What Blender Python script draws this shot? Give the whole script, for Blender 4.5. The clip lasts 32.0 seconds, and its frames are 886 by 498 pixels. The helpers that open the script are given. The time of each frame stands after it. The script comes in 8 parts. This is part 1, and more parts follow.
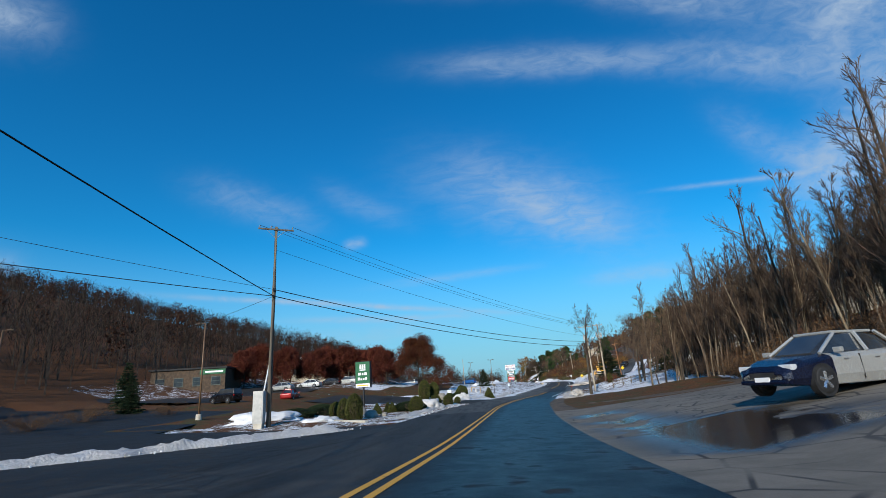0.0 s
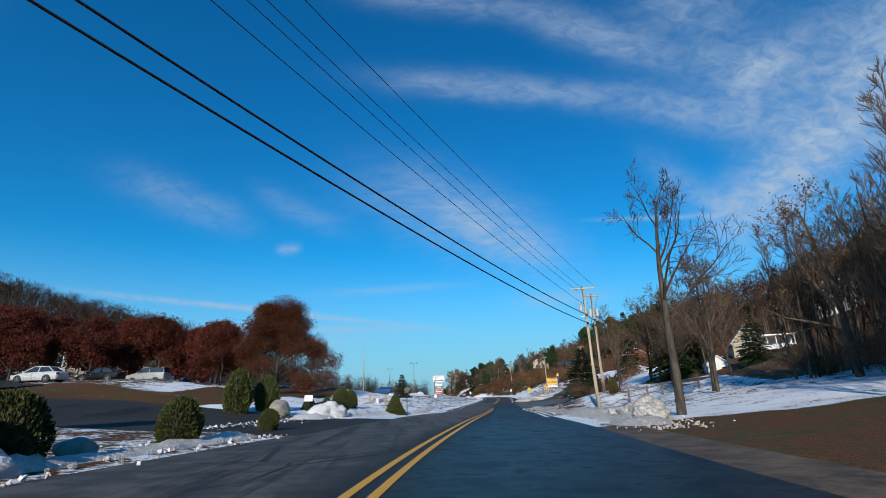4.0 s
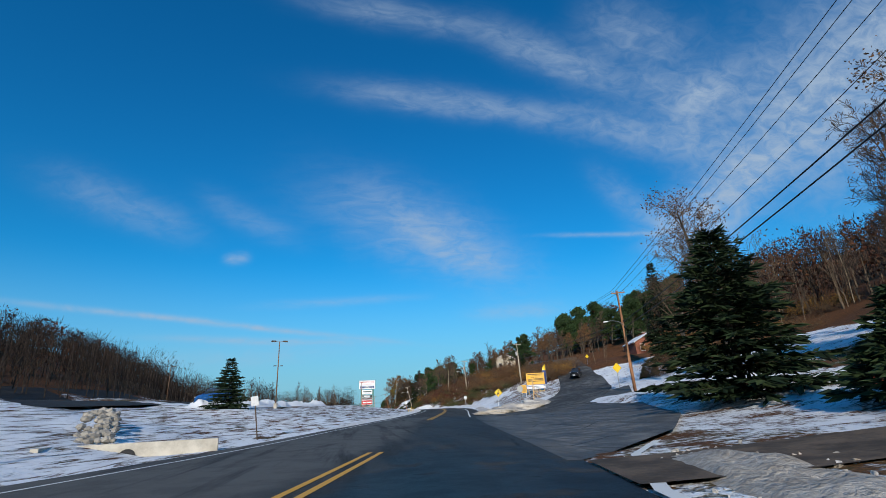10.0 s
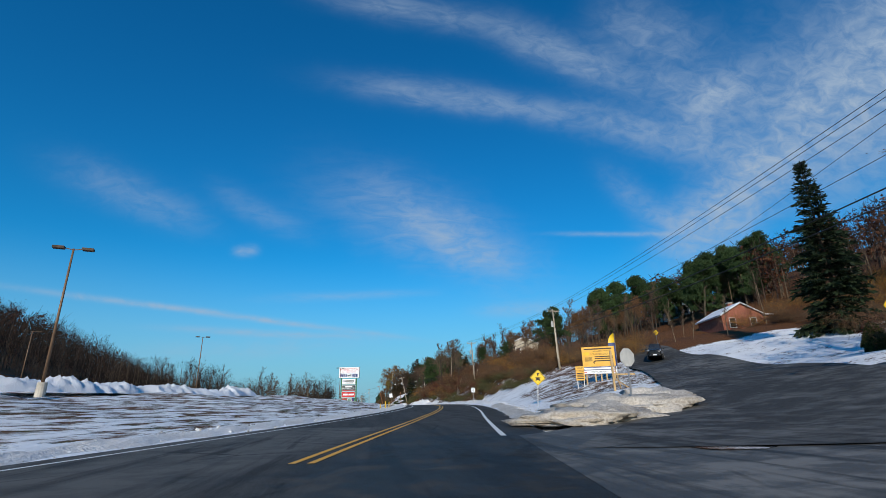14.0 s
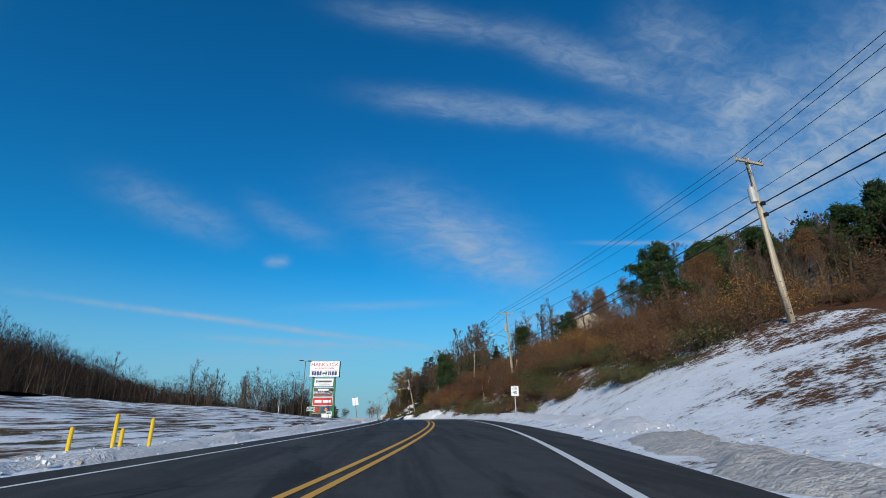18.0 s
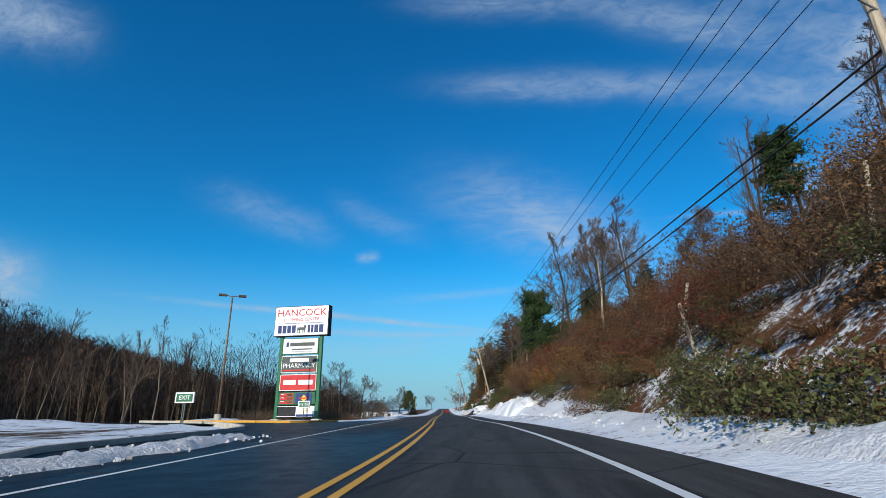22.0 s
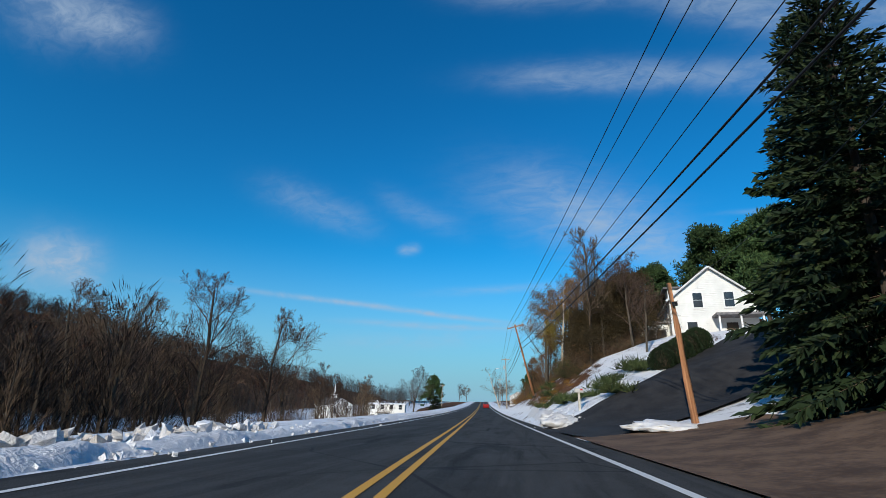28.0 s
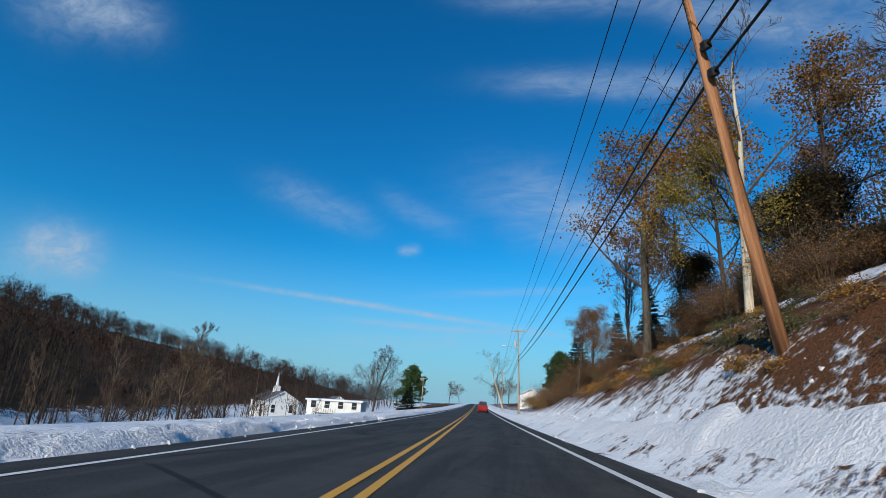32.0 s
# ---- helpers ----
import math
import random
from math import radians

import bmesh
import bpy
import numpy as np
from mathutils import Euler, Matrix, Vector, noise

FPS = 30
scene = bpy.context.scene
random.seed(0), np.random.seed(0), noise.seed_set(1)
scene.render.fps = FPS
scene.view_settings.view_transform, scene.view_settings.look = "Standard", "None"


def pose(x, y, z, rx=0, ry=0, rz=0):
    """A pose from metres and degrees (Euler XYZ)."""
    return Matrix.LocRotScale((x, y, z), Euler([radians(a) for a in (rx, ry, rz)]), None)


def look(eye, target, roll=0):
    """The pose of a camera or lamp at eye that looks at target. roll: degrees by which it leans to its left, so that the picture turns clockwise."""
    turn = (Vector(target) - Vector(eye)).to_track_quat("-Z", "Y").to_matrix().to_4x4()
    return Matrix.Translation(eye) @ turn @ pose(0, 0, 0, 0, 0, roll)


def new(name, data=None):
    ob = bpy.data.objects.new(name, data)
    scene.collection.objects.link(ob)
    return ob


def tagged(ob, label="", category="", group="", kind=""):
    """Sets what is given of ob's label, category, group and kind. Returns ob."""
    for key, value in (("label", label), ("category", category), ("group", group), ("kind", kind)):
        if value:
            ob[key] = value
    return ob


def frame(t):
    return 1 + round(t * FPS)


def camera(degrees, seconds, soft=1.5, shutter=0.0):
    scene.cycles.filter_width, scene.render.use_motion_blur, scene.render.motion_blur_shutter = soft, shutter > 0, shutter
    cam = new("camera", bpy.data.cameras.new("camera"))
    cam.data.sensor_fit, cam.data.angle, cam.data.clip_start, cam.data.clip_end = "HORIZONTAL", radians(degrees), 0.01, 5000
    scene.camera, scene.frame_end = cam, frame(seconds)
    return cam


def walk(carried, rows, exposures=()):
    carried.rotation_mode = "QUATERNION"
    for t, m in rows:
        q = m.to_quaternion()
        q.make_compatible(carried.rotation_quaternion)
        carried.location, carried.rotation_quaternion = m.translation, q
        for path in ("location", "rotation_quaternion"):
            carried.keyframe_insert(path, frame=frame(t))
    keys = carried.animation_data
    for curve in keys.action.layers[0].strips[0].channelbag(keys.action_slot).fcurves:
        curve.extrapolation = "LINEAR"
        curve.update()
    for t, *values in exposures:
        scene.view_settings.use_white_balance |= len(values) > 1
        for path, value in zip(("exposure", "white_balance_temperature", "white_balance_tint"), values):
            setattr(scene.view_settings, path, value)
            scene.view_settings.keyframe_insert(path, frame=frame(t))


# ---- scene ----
cam = camera(85.4, 32.0, soft=0.8)
PATH = [
    (0.0, (0.000, 0.000, 2.243), (-0.576, 9.601, 4.979), -3.78),
    (0.5, (0.126, 5.194, 1.982), (-0.315, 14.800, 4.724), -3.34),
    (1.0, (0.253, 10.347, 1.733), (-0.105, 19.951, 4.496), -2.70),
    (1.5, (0.382, 15.456, 1.511), (0.128, 25.053, 4.311), -2.33),
    (2.0, (0.680, 20.728, 1.334), (0.559, 30.320, 4.158), -2.40),
    (2.5, (1.066, 26.238, 1.204), (1.051, 35.828, 4.039), -1.83),
    (3.0, (1.394, 31.875, 1.117), (1.567, 41.445, 4.014), -1.16),
    (3.5, (1.745, 37.567, 1.061), (2.188, 47.113, 4.007), -1.08),
    (4.0, (2.198, 43.243, 1.025), (2.940, 52.766, 3.985), -1.77),
    (4.5, (2.833, 48.831, 0.996), (3.827, 58.325, 3.976), -2.82),
    (5.0, (3.729, 54.262, 0.963), (4.883, 63.717, 4.009), -3.31),
    (5.5, (4.738, 59.676, 0.920), (5.985, 69.120, 3.963), -2.73),
    (6.0, (5.827, 65.037, 0.875), (7.157, 74.480, 3.884), -2.36),
    (6.5, (6.933, 70.294, 0.822), (8.335, 79.720, 3.851), -2.20),
    (7.0, (8.014, 75.388, 0.745), (9.505, 84.799, 3.779), -2.90),
    (7.5, (9.166, 80.450, 0.668), (10.750, 89.857, 3.668), -3.18),
    (8.0, (10.302, 85.458, 0.588), (11.944, 94.857, 3.584), -3.75),
    (8.5, (11.376, 90.386, 0.508), (13.027, 99.756, 3.586), -3.31),
    (9.0, (12.389, 95.206, 0.430), (14.059, 104.561, 3.545), -2.37),
    (9.5, (13.371, 99.916, 0.360), (15.029, 109.265, 3.497), -2.42),
    (10.0, (14.335, 104.526, 0.304), (16.008, 113.861, 3.478), -2.55),
    (10.5, (15.299, 109.068, 0.263), (16.966, 118.405, 3.432), -2.33),
    (11.0, (16.287, 113.540, 0.238), (17.903, 122.882, 3.417), -2.40),
    (11.5, (17.287, 117.925, 0.229), (18.862, 127.261, 3.447), -2.90),
    (12.0, (18.256, 122.265, 0.232), (19.762, 131.614, 3.445), -2.64),
    (12.5, (19.060, 126.727, 0.251), (20.477, 136.072, 3.515), -1.64),
    (13.0, (19.824, 131.333, 0.280), (21.203, 140.697, 3.508), -0.78),
    (13.5, (20.634, 136.123, 0.315), (22.088, 145.497, 3.478), -1.12),
    (14.0, (21.553, 141.110, 0.355), (23.066, 150.493, 3.463), -1.10),
    (14.5, (22.560, 146.296, 0.398), (24.070, 155.680, 3.505), -0.66),
    (15.0, (23.632, 151.681, 0.443), (25.086, 161.056, 3.607), -0.29),
    (15.5, (24.746, 157.267, 0.489), (26.123, 166.627, 3.728), -0.42),
    (16.0, (25.879, 163.054, 0.535), (27.187, 172.414, 3.801), -1.07),
    (16.5, (27.097, 168.916, 0.589), (28.327, 178.287, 3.856), -1.63),
    (17.0, (28.354, 174.771, 0.669), (29.477, 184.143, 3.972), -1.13),
    (17.5, (29.404, 180.777, 0.774), (30.414, 190.154, 4.101), -0.66),
    (18.0, (30.367, 186.854, 0.891), (31.314, 196.242, 4.203), -0.30),
    (18.5, (31.256, 192.997, 1.010), (32.114, 202.392, 4.328), -0.05),
    (19.0, (32.122, 199.226, 1.124), (32.864, 208.639, 4.415), 0.43),
    (19.5, (32.978, 205.547, 1.232), (33.610, 214.976, 4.501), 0.55),
    (20.0, (33.786, 211.960, 1.322), (34.280, 221.425, 4.510), 0.13),
    (20.5, (34.503, 218.426, 1.396), (34.778, 227.915, 4.542), -0.46),
    (21.0, (35.052, 224.901, 1.466), (34.954, 234.392, 4.614), -0.62),
    (21.5, (35.455, 231.286, 1.540), (34.965, 240.773, 4.665), -0.84),
    (22.0, (35.520, 237.727, 1.606), (34.706, 247.203, 4.696), -0.83),
    (22.5, (35.266, 244.247, 1.650), (34.161, 253.701, 4.714), -0.34),
    (23.0, (34.845, 250.747, 1.662), (33.546, 260.168, 4.755), 0.38),
    (23.5, (34.322, 257.154, 1.634), (32.899, 266.561, 4.715), 0.77),
    (24.0, (33.745, 263.441, 1.568), (32.236, 272.850, 4.600), 1.31),
    (24.5, (33.072, 269.518, 1.473), (31.528, 278.934, 4.467), 2.19),
    (25.0, (32.379, 275.534, 1.369), (30.842, 284.952, 4.360), 1.86),
    (25.5, (31.804, 281.705, 1.279), (30.289, 291.134, 4.244), 0.46),
    (26.0, (31.264, 287.960, 1.214), (29.723, 297.379, 4.201), -0.04),
    (26.5, (30.737, 294.271, 1.161), (29.131, 303.667, 4.180), 0.64),
    (27.0, (30.205, 300.605, 1.107), (28.532, 309.991, 4.126), 1.79),
    (27.5, (29.648, 306.935, 1.040), (27.954, 316.328, 4.022), 2.32),
    (28.0, (29.046, 313.230, 0.947), (27.387, 322.640, 3.896), 1.65),
    (28.5, (28.435, 319.463, 0.832), (26.811, 328.871, 3.805), 1.30),
    (29.0, (27.851, 325.642, 0.713), (26.200, 335.038, 3.711), 1.87),
    (29.5, (27.327, 331.930, 0.595), (25.669, 341.330, 3.577), 2.72),
    (30.0, (26.742, 338.369, 0.472), (25.092, 347.779, 3.428), 2.60),
    (30.5, (26.151, 344.842, 0.352), (24.565, 354.257, 3.326), 2.29),
    (31.0, (25.601, 351.320, 0.237), (24.029, 360.745, 3.186), 2.45),
    (31.5, (25.110, 357.785, 0.131), (23.506, 367.199, 3.096), 3.04),
    (32.0, (24.630, 364.273, 0.032), (22.970, 373.671, 3.016), 3.49),
]
walk(cam, [(t, look(eye, target, roll)) for t, eye, target, roll in PATH],
     exposures=[(0, 0.0), (5, -0.05), (9, -0.12), (13, -0.17), (16, -0.25), (18, -0.25), (21, -0.02), (23, -0.02), (25, -0.22), (28, -0.1), (30, -0.13), (32, -0.08)])

# the yellow line of the main road, from before the start to far ahead
ROAD = [
    (-3.35, -59.94, 3.09),
    (-2.62, -29.94, 2.19),
    (-2.18, -11.95, 1.65),
    (-1.89, 0.05, 1.29),
    (-1.09, 15.61, 0.59),
    (0.02, 32.00, 0.19),
    (1.66, 48.93, 0.04),
    (4.59, 65.23, -0.08),
    (7.67, 80.75, -0.28),
    (10.51, 95.54, -0.52),
    (13.02, 109.52, -0.68),
    (15.57, 122.84, -0.71),
    (17.98, 136.72, -0.63),
    (20.95, 152.33, -0.51),
    (24.45, 169.46, -0.35),
    (28.18, 187.22, -0.06),
    (31.35, 205.80, 0.27),
    (33.25, 224.98, 0.52),
    (33.65, 244.17, 0.68),
    (32.44, 263.21, 0.60),
    (30.62, 281.64, 0.34),
    (28.98, 300.50, 0.15),
    (27.24, 319.33, -0.12),
    (25.57, 338.29, -0.48),
    (23.28, 364.17, -0.92),
    (21.98, 379.11, -1.14),
    (19.80, 404.02, -1.42),
    (16.31, 443.87, -1.72),
    (11.08, 503.64, -1.92),
    (0.62, 623.18, -1.72),
    (-13.32, 782.57, -1.72),
]


def road_frame():
    """Points of the road every metre: place, and unit vector to the right."""
    c = np.array(ROAD)
    run = np.r_[0, np.cumsum(np.linalg.norm(np.diff(c[:, :2], axis=0), axis=1))]
    s = np.arange(0, run[-1], 1.0)
    m = np.gradient(c, run, axis=0)
    i = np.clip(np.searchsorted(run, s, side="right") - 1, 0, len(run) - 2)
    h = (run[i + 1] - run[i])[:, None]
    u = (s - run[i])[:, None] / h
    p = (2*u**3 - 3*u**2 + 1)*c[i] + (u**3 - 2*u**2 + u)*h*m[i] + (3*u**2 - 2*u**3)*c[i + 1] + (u**3 - u**2)*h*m[i + 1]
    g = np.gradient(p[:, :2], axis=0)
    g /= np.linalg.norm(g, axis=1)[:, None]
    k = np.ones(81) / 81                     # a smoother heading far from the road, so that the sheet never folds
    gs = np.stack([np.convolve(np.pad(g[:, j], 40, mode="edge"), k, "valid") for j in (0, 1)], 1)
    gs /= np.linalg.norm(gs, axis=1)[:, None]
    return s - 60, p, np.stack([g[:, 1], -g[:, 0]], 1), np.stack([gs[:, 1], -gs[:, 0]], 1)


RS, RP, RN, RNS = road_frame()


def smooth(x):
    x = np.clip(x, 0, 1)
    return x * x * (3 - 2 * x)


def xy(s, d):
    """World x, y at s metres along the road and d metres right of the yellow line."""
    s, d = np.broadcast_arrays(np.asarray(s, float), np.asarray(d, float))
    p = np.stack([np.interp(s, RS, RP[:, j]) for j in (0, 1)], -1)
    n = np.stack([np.interp(s, RS, RN[:, j]) for j in (0, 1)], -1)
    f = np.stack([np.interp(s, RS, RNS[:, j]) for j in (0, 1)], -1)
    w = smooth((np.abs(d) - 8) / 40)[..., None]
    n = n * (1 - w) + f * w
    return p + n * d[..., None]


def road_z(s):
    return np.interp(s, RS, RP[:, 2])


# height over the road, by metres along it (rows) and metres aside (columns)
DL = [5.3, 8, 13, 20, 32, 60, 130, 240, 420]
LEFT = {
    -60: [0, 0, 0, .2, .3, 2, 24, 60, 96],
    30: [0, 0, 0, .2, .5, 2, 24, 60, 96],
    62: [0, .1, .2, .6, 1.6, 3, 24, 60, 96],
    95: [0, .1, .8, 2.2, 3.8, 5, 24, 60, 96],
    107: [0, .8, 2.2, 3.3, 4.2, 5, 24, 60, 96],
    114: [0, -.5, -.5, 1.6, 3.8, 5, 24, 60, 96],
    132: [0, -.5, -.7, .8, 3.0, 4.4, 23, 60, 94],
    165: [0, .2, .7, 1.7, 3, 3.8, 21, 58, 92],
    225: [0, .2, .6, 1.4, 2.4, 3.0, 22, 56, 90],
    262: [0, .1, .2, .4, .8, 1, 23, 55, 88],
    292: [0, 0, .1, .1, -.6, -2, 27, 54, 86],
    315: [0, .1, -1.5, -4, -6, -6, 28, 56, 86],
    365: [0, .1, -1.5, -4, -6.5, -6, 28, 58, 88],
    420: [0, .1, -1.5, -4, -7, -7, 15, 46, 76],
    560: [0, 0, -.6, -1.5, -3, -5, 8, 40, 68],
    700: [0, 0, -.5, -1, -2, -3, 10, 30, 55],
}
DR = [5.3, 8, 12, 18, 28, 50, 100, 200, 420]
RIGHT = {
    -60: [0, .55, 1.05, 1.8, 3.0, 8, 22, 42, 70],
    15: [0, .55, 1.05, 1.8, 3.2, 8, 22, 42, 70],
    45: [0, .1, .4, 1.0, 2.6, 8, 22, 42, 70],
    75: [0, .1, .3, 1.1, 3.0, 8, 22, 44, 72],
    90: [0, .05, .3, 1.3, 3.0, 8.5, 22, 46, 74],
    101: [0, .4, 1.5, 2.2, 3.6, 9, 23, 47, 75],
    115: [0, .2, .5, 1.2, 3.0, 9, 24, 48, 76],
    140: [0, .1, .4, 1.2, 3.4, 9, 26, 52, 80],
    158: [0, .1, .3, 1.4, 3.6, 9, 27, 54, 80],
    178: [0, .2, 1.0, 2.0, 3.4, 8, 28, 56, 82],
    196: [0, .3, 1.4, 3.0, 5.0, 9, 28, 58, 82],
    215: [0, .5, 2.6, 5.4, 7.4, 11, 30, 60, 84],
    240: [0, .55, 4.6, 8.2, 10.5, 14, 32, 60, 84],
    300: [0, .6, 4.4, 8.2, 11.4, 16, 32, 54, 78],
    318: [0, .9, 3.2, 6.0, 9.0, 13, 28, 48, 70],
    326: [0, .4, 1.6, 3.8, 7.0, 11, 26, 46, 66],
    334: [0, .3, 1.0, 2.6, 5.6, 10, 25, 45, 65],
    341: [0, .5, 1.5, 3.0, 5.6, 10, 25, 45, 64],
    346: [0, 1.6, 3.3, 5.2, 7.4, 11, 26, 45, 63],
    354: [0, 2.0, 4.5, 6.3, 7.8, 11, 26, 45, 63],
    362: [0, 2.5, 5.6, 7.6, 8.6, 12, 26, 44, 62],
    374: [0, 3.1, 5.4, 7.6, 10, 14, 25, 41, 58],
    395: [0, 2.2, 5.0, 7.4, 10, 14, 24, 38, 54],
    440: [0, .5, 1.6, 3.0, 5.0, 8, 16, 28, 44],
    560: [0, .2, .6, 1.2, 2.0, 4, 9, 18, 30],
    700: [0, .2, .6, 1.2, 2.0, 4, 9, 18, 30],
}


def side_height(table, knots, s, d):
    ks = sorted(table)
    cols = np.array([table[k] for k in ks])
    i = np.clip(np.searchsorted(ks, s, side="right") - 1, 0, len(ks) - 2)
    a = np.array(ks, float)
    u = smooth((s - a[i]) / (a[i + 1] - a[i]))
    j = np.clip(np.searchsorted(knots, d, side="right") - 1, 0, len(knots) - 2)
    b = np.array(knots, float)
    v = np.clip((d - b[j]) / (b[j + 1] - b[j]), 0, 1)
    lo = cols[i, j] * (1 - v) + cols[i, j + 1] * v
    hi = cols[i + 1, j] * (1 - v) + cols[i + 1, j + 1] * v
    return lo * (1 - u) + hi * u


def ground_z(s, d):
    """Height of the plain ground."""
    s, d = np.broadcast_arrays(np.asarray(s, float), np.asarray(d, float))
    r = side_height(RIGHT, DR, s, np.maximum(d, 5.3))
    l = side_height(LEFT, DL, s, np.maximum(-d, 5.3))
    return road_z(s) + np.where(d > 0, r, l)


def at(s, d, up=0.0):
    """World place on the ground."""
    p = xy(s, d)
    return Vector((float(p[0]), float(p[1]), float(ground_z(s, d)) + up))


def heading(s):
    """Degrees by which the road turns left of +y."""
    n = [float(np.interp(s, RS, RN[:, j])) for j in (0, 1)]
    return math.degrees(math.atan2(n[1], n[0]))


# ---- world and sun ----
SUN_AZ, SUN_EL = 163.0, 23.0          # degrees left of +y, and up
sun_dir = Vector((-math.sin(radians(SUN_AZ)) * math.cos(radians(SUN_EL)), math.cos(radians(SUN_AZ)) * math.cos(radians(SUN_EL)), math.sin(radians(SUN_EL))))
sun = new("sun", bpy.data.lights.new("sun", "SUN"))
sun.data.energy, sun.data.angle, sun.data.color = 4.2, radians(0.53), (1.0, 0.925, 0.8)
sun.matrix_world = look((0, 0, 60), Vector((0, 0, 60)) - sun_dir)

world = bpy.data.worlds.new("world")
scene.world = world
world.use_nodes = True


class Net:
    """Short hand for building a node tree."""

    def __init__(self, tree):
        self.tree = tree
        tree.nodes.clear()

    def node(self, kind, **settings):
        n = self.tree.nodes.new(kind)
        for key, value in settings.items():
            setattr(n, key, value)
        return n

    def put(self, socket, value):
        if isinstance(value, bpy.types.NodeSocket):
            self.tree.links.new(value, socket)
        elif value is not None:
            socket.default_value = value

    def math(self, op, a, b=None, c=None, clamp=False):
        n = self.node("ShaderNodeMath", operation=op, use_clamp=clamp)
        for i, v in enumerate((a, b, c)):
            self.put(n.inputs[i], v)
        return n.outputs[0]

    def vec(self, op, a, b=None):
        n = self.node("ShaderNodeVectorMath", operation=op)
        self.put(n.inputs[0], a)
        self.put(n.inputs[1], b)
        return n.outputs["Value"] if op in ("DOT_PRODUCT", "LENGTH") else n.outputs[0]

    def noise(self, vector, scale, detail=3.0, rough=0.55, distortion=0.0):
        n = self.node("ShaderNodeTexNoise")
        self.put(n.inputs["Vector"], vector)
        n.inputs["Scale"].default_value, n.inputs["Detail"].default_value = scale, detail
        n.inputs["Roughness"].default_value, n.inputs["Distortion"].default_value = rough, distortion
        return n.outputs[0]

    def ramp(self, value, lo, hi, a=0.0, b=1.0):
        n = self.node("ShaderNodeMapRange", interpolation_type="SMOOTHSTEP")
        for i, v in enumerate((value, lo, hi, a, b)):
            self.put(n.inputs[i], v)
        return n.outputs[0]

    def mix(self, fac, a, b):
        n = self.node("ShaderNodeMix", data_type="RGBA")
        self.put(n.inputs["Factor"], fac)
        self.put(n.inputs["A"], a if isinstance(a, bpy.types.NodeSocket) else (*a, 1))
        self.put(n.inputs["B"], b if isinstance(b, bpy.types.NodeSocket) else (*b, 1))
        return n.outputs["Result"]


def build_sky():
    n = Net(world.node_tree)
    sky = n.node("ShaderNodeTexSky", sky_type="NISHITA", sun_disc=False, sun_elevation=radians(SUN_EL), sun_rotation=radians(-SUN_AZ),
                 altitude=200, air_density=1.0, dust_density=0.1, ozone_density=4.0)
    way = n.node("ShaderNodeTexCoord").outputs["Generated"]
    wob = n.noise(way, 5.0, 5, 0.6)
    fine = n.noise(n.vec("MULTIPLY", way, (6, 22, 22)), 2.2, 6, 0.62, 0.6)
    total = None
    # cirrus streaks: azimuth and elevation of both ends (degrees, right of +y and up), half width, density
    for az0, el0, az1, el1, wide, dense in CIRRUS:
        a, b = [Vector((math.sin(radians(z)) * math.cos(radians(e)), math.cos(radians(z)) * math.cos(radians(e)), math.sin(radians(e)))) for z, e in ((az0, el0), (az1, el1))]
        mid = (a + b).normalized()
        along = (b - a).normalized()
        over = mid.cross(along).normalized()
        size = (b - a).length / 2
        u = n.math("DIVIDE", n.math("SUBTRACT", n.vec("DOT_PRODUCT", way, tuple(along)), along.dot(mid)), size)
        v = n.vec("DOT_PRODUCT", way, tuple(over))
        v = n.math("DIVIDE", n.math("ADD", v, n.math("MULTIPLY", n.math("SUBTRACT", wob, 0.5), min(0.12, wide * 1.6))), wide)
        front = n.math("GREATER_THAN", n.vec("DOT_PRODUCT", way, tuple(mid)), 0.2)
        e = n.math("ADD", n.math("POWER", n.math("ABSOLUTE", u), 3.0), n.math("MULTIPLY", v, v))
        m = n.math("MULTIPLY", n.math("POWER", 2.718, n.math("MULTIPLY", e, -1.2)), n.math("MULTIPLY", front, dense * 0.82))
        total = m if total is None else n.math("ADD", total, m)
    grain = n.ramp(fine, 0.25, 0.75, 0.45, 1.3)
    cover = n.math("MULTIPLY", total, grain, clamp=True)
    hue = n.node("ShaderNodeHueSaturation")
    hue.inputs["Saturation"].default_value = 1.25
    n.put(hue.inputs["Color"], sky.outputs[0])
    tint = n.node("ShaderNodeMix", data_type="RGBA", blend_type="MULTIPLY")
    tint.inputs["Factor"].default_value = 1.0
    n.put(tint.inputs["A"], hue.outputs[0])
    tint.inputs["B"].default_value = TINT
    part_z = n.node("ShaderNodeSeparateXYZ")
    n.put(part_z.inputs[0], way)
    pale = n.mix(n.ramp(part_z.outputs[2], -0.02, 0.30, 0.92, 0.0), tint.outputs["Result"], HAZE)
    white = n.mix(cover, pale, CLOUD)
    bg = n.node("ShaderNodeBackground")
    n.put(bg.inputs["Color"], white)
    bg.inputs["Strength"].default_value = SKY
    n.put(n.node("ShaderNodeOutputWorld").inputs["Surface"], bg.outputs[0])


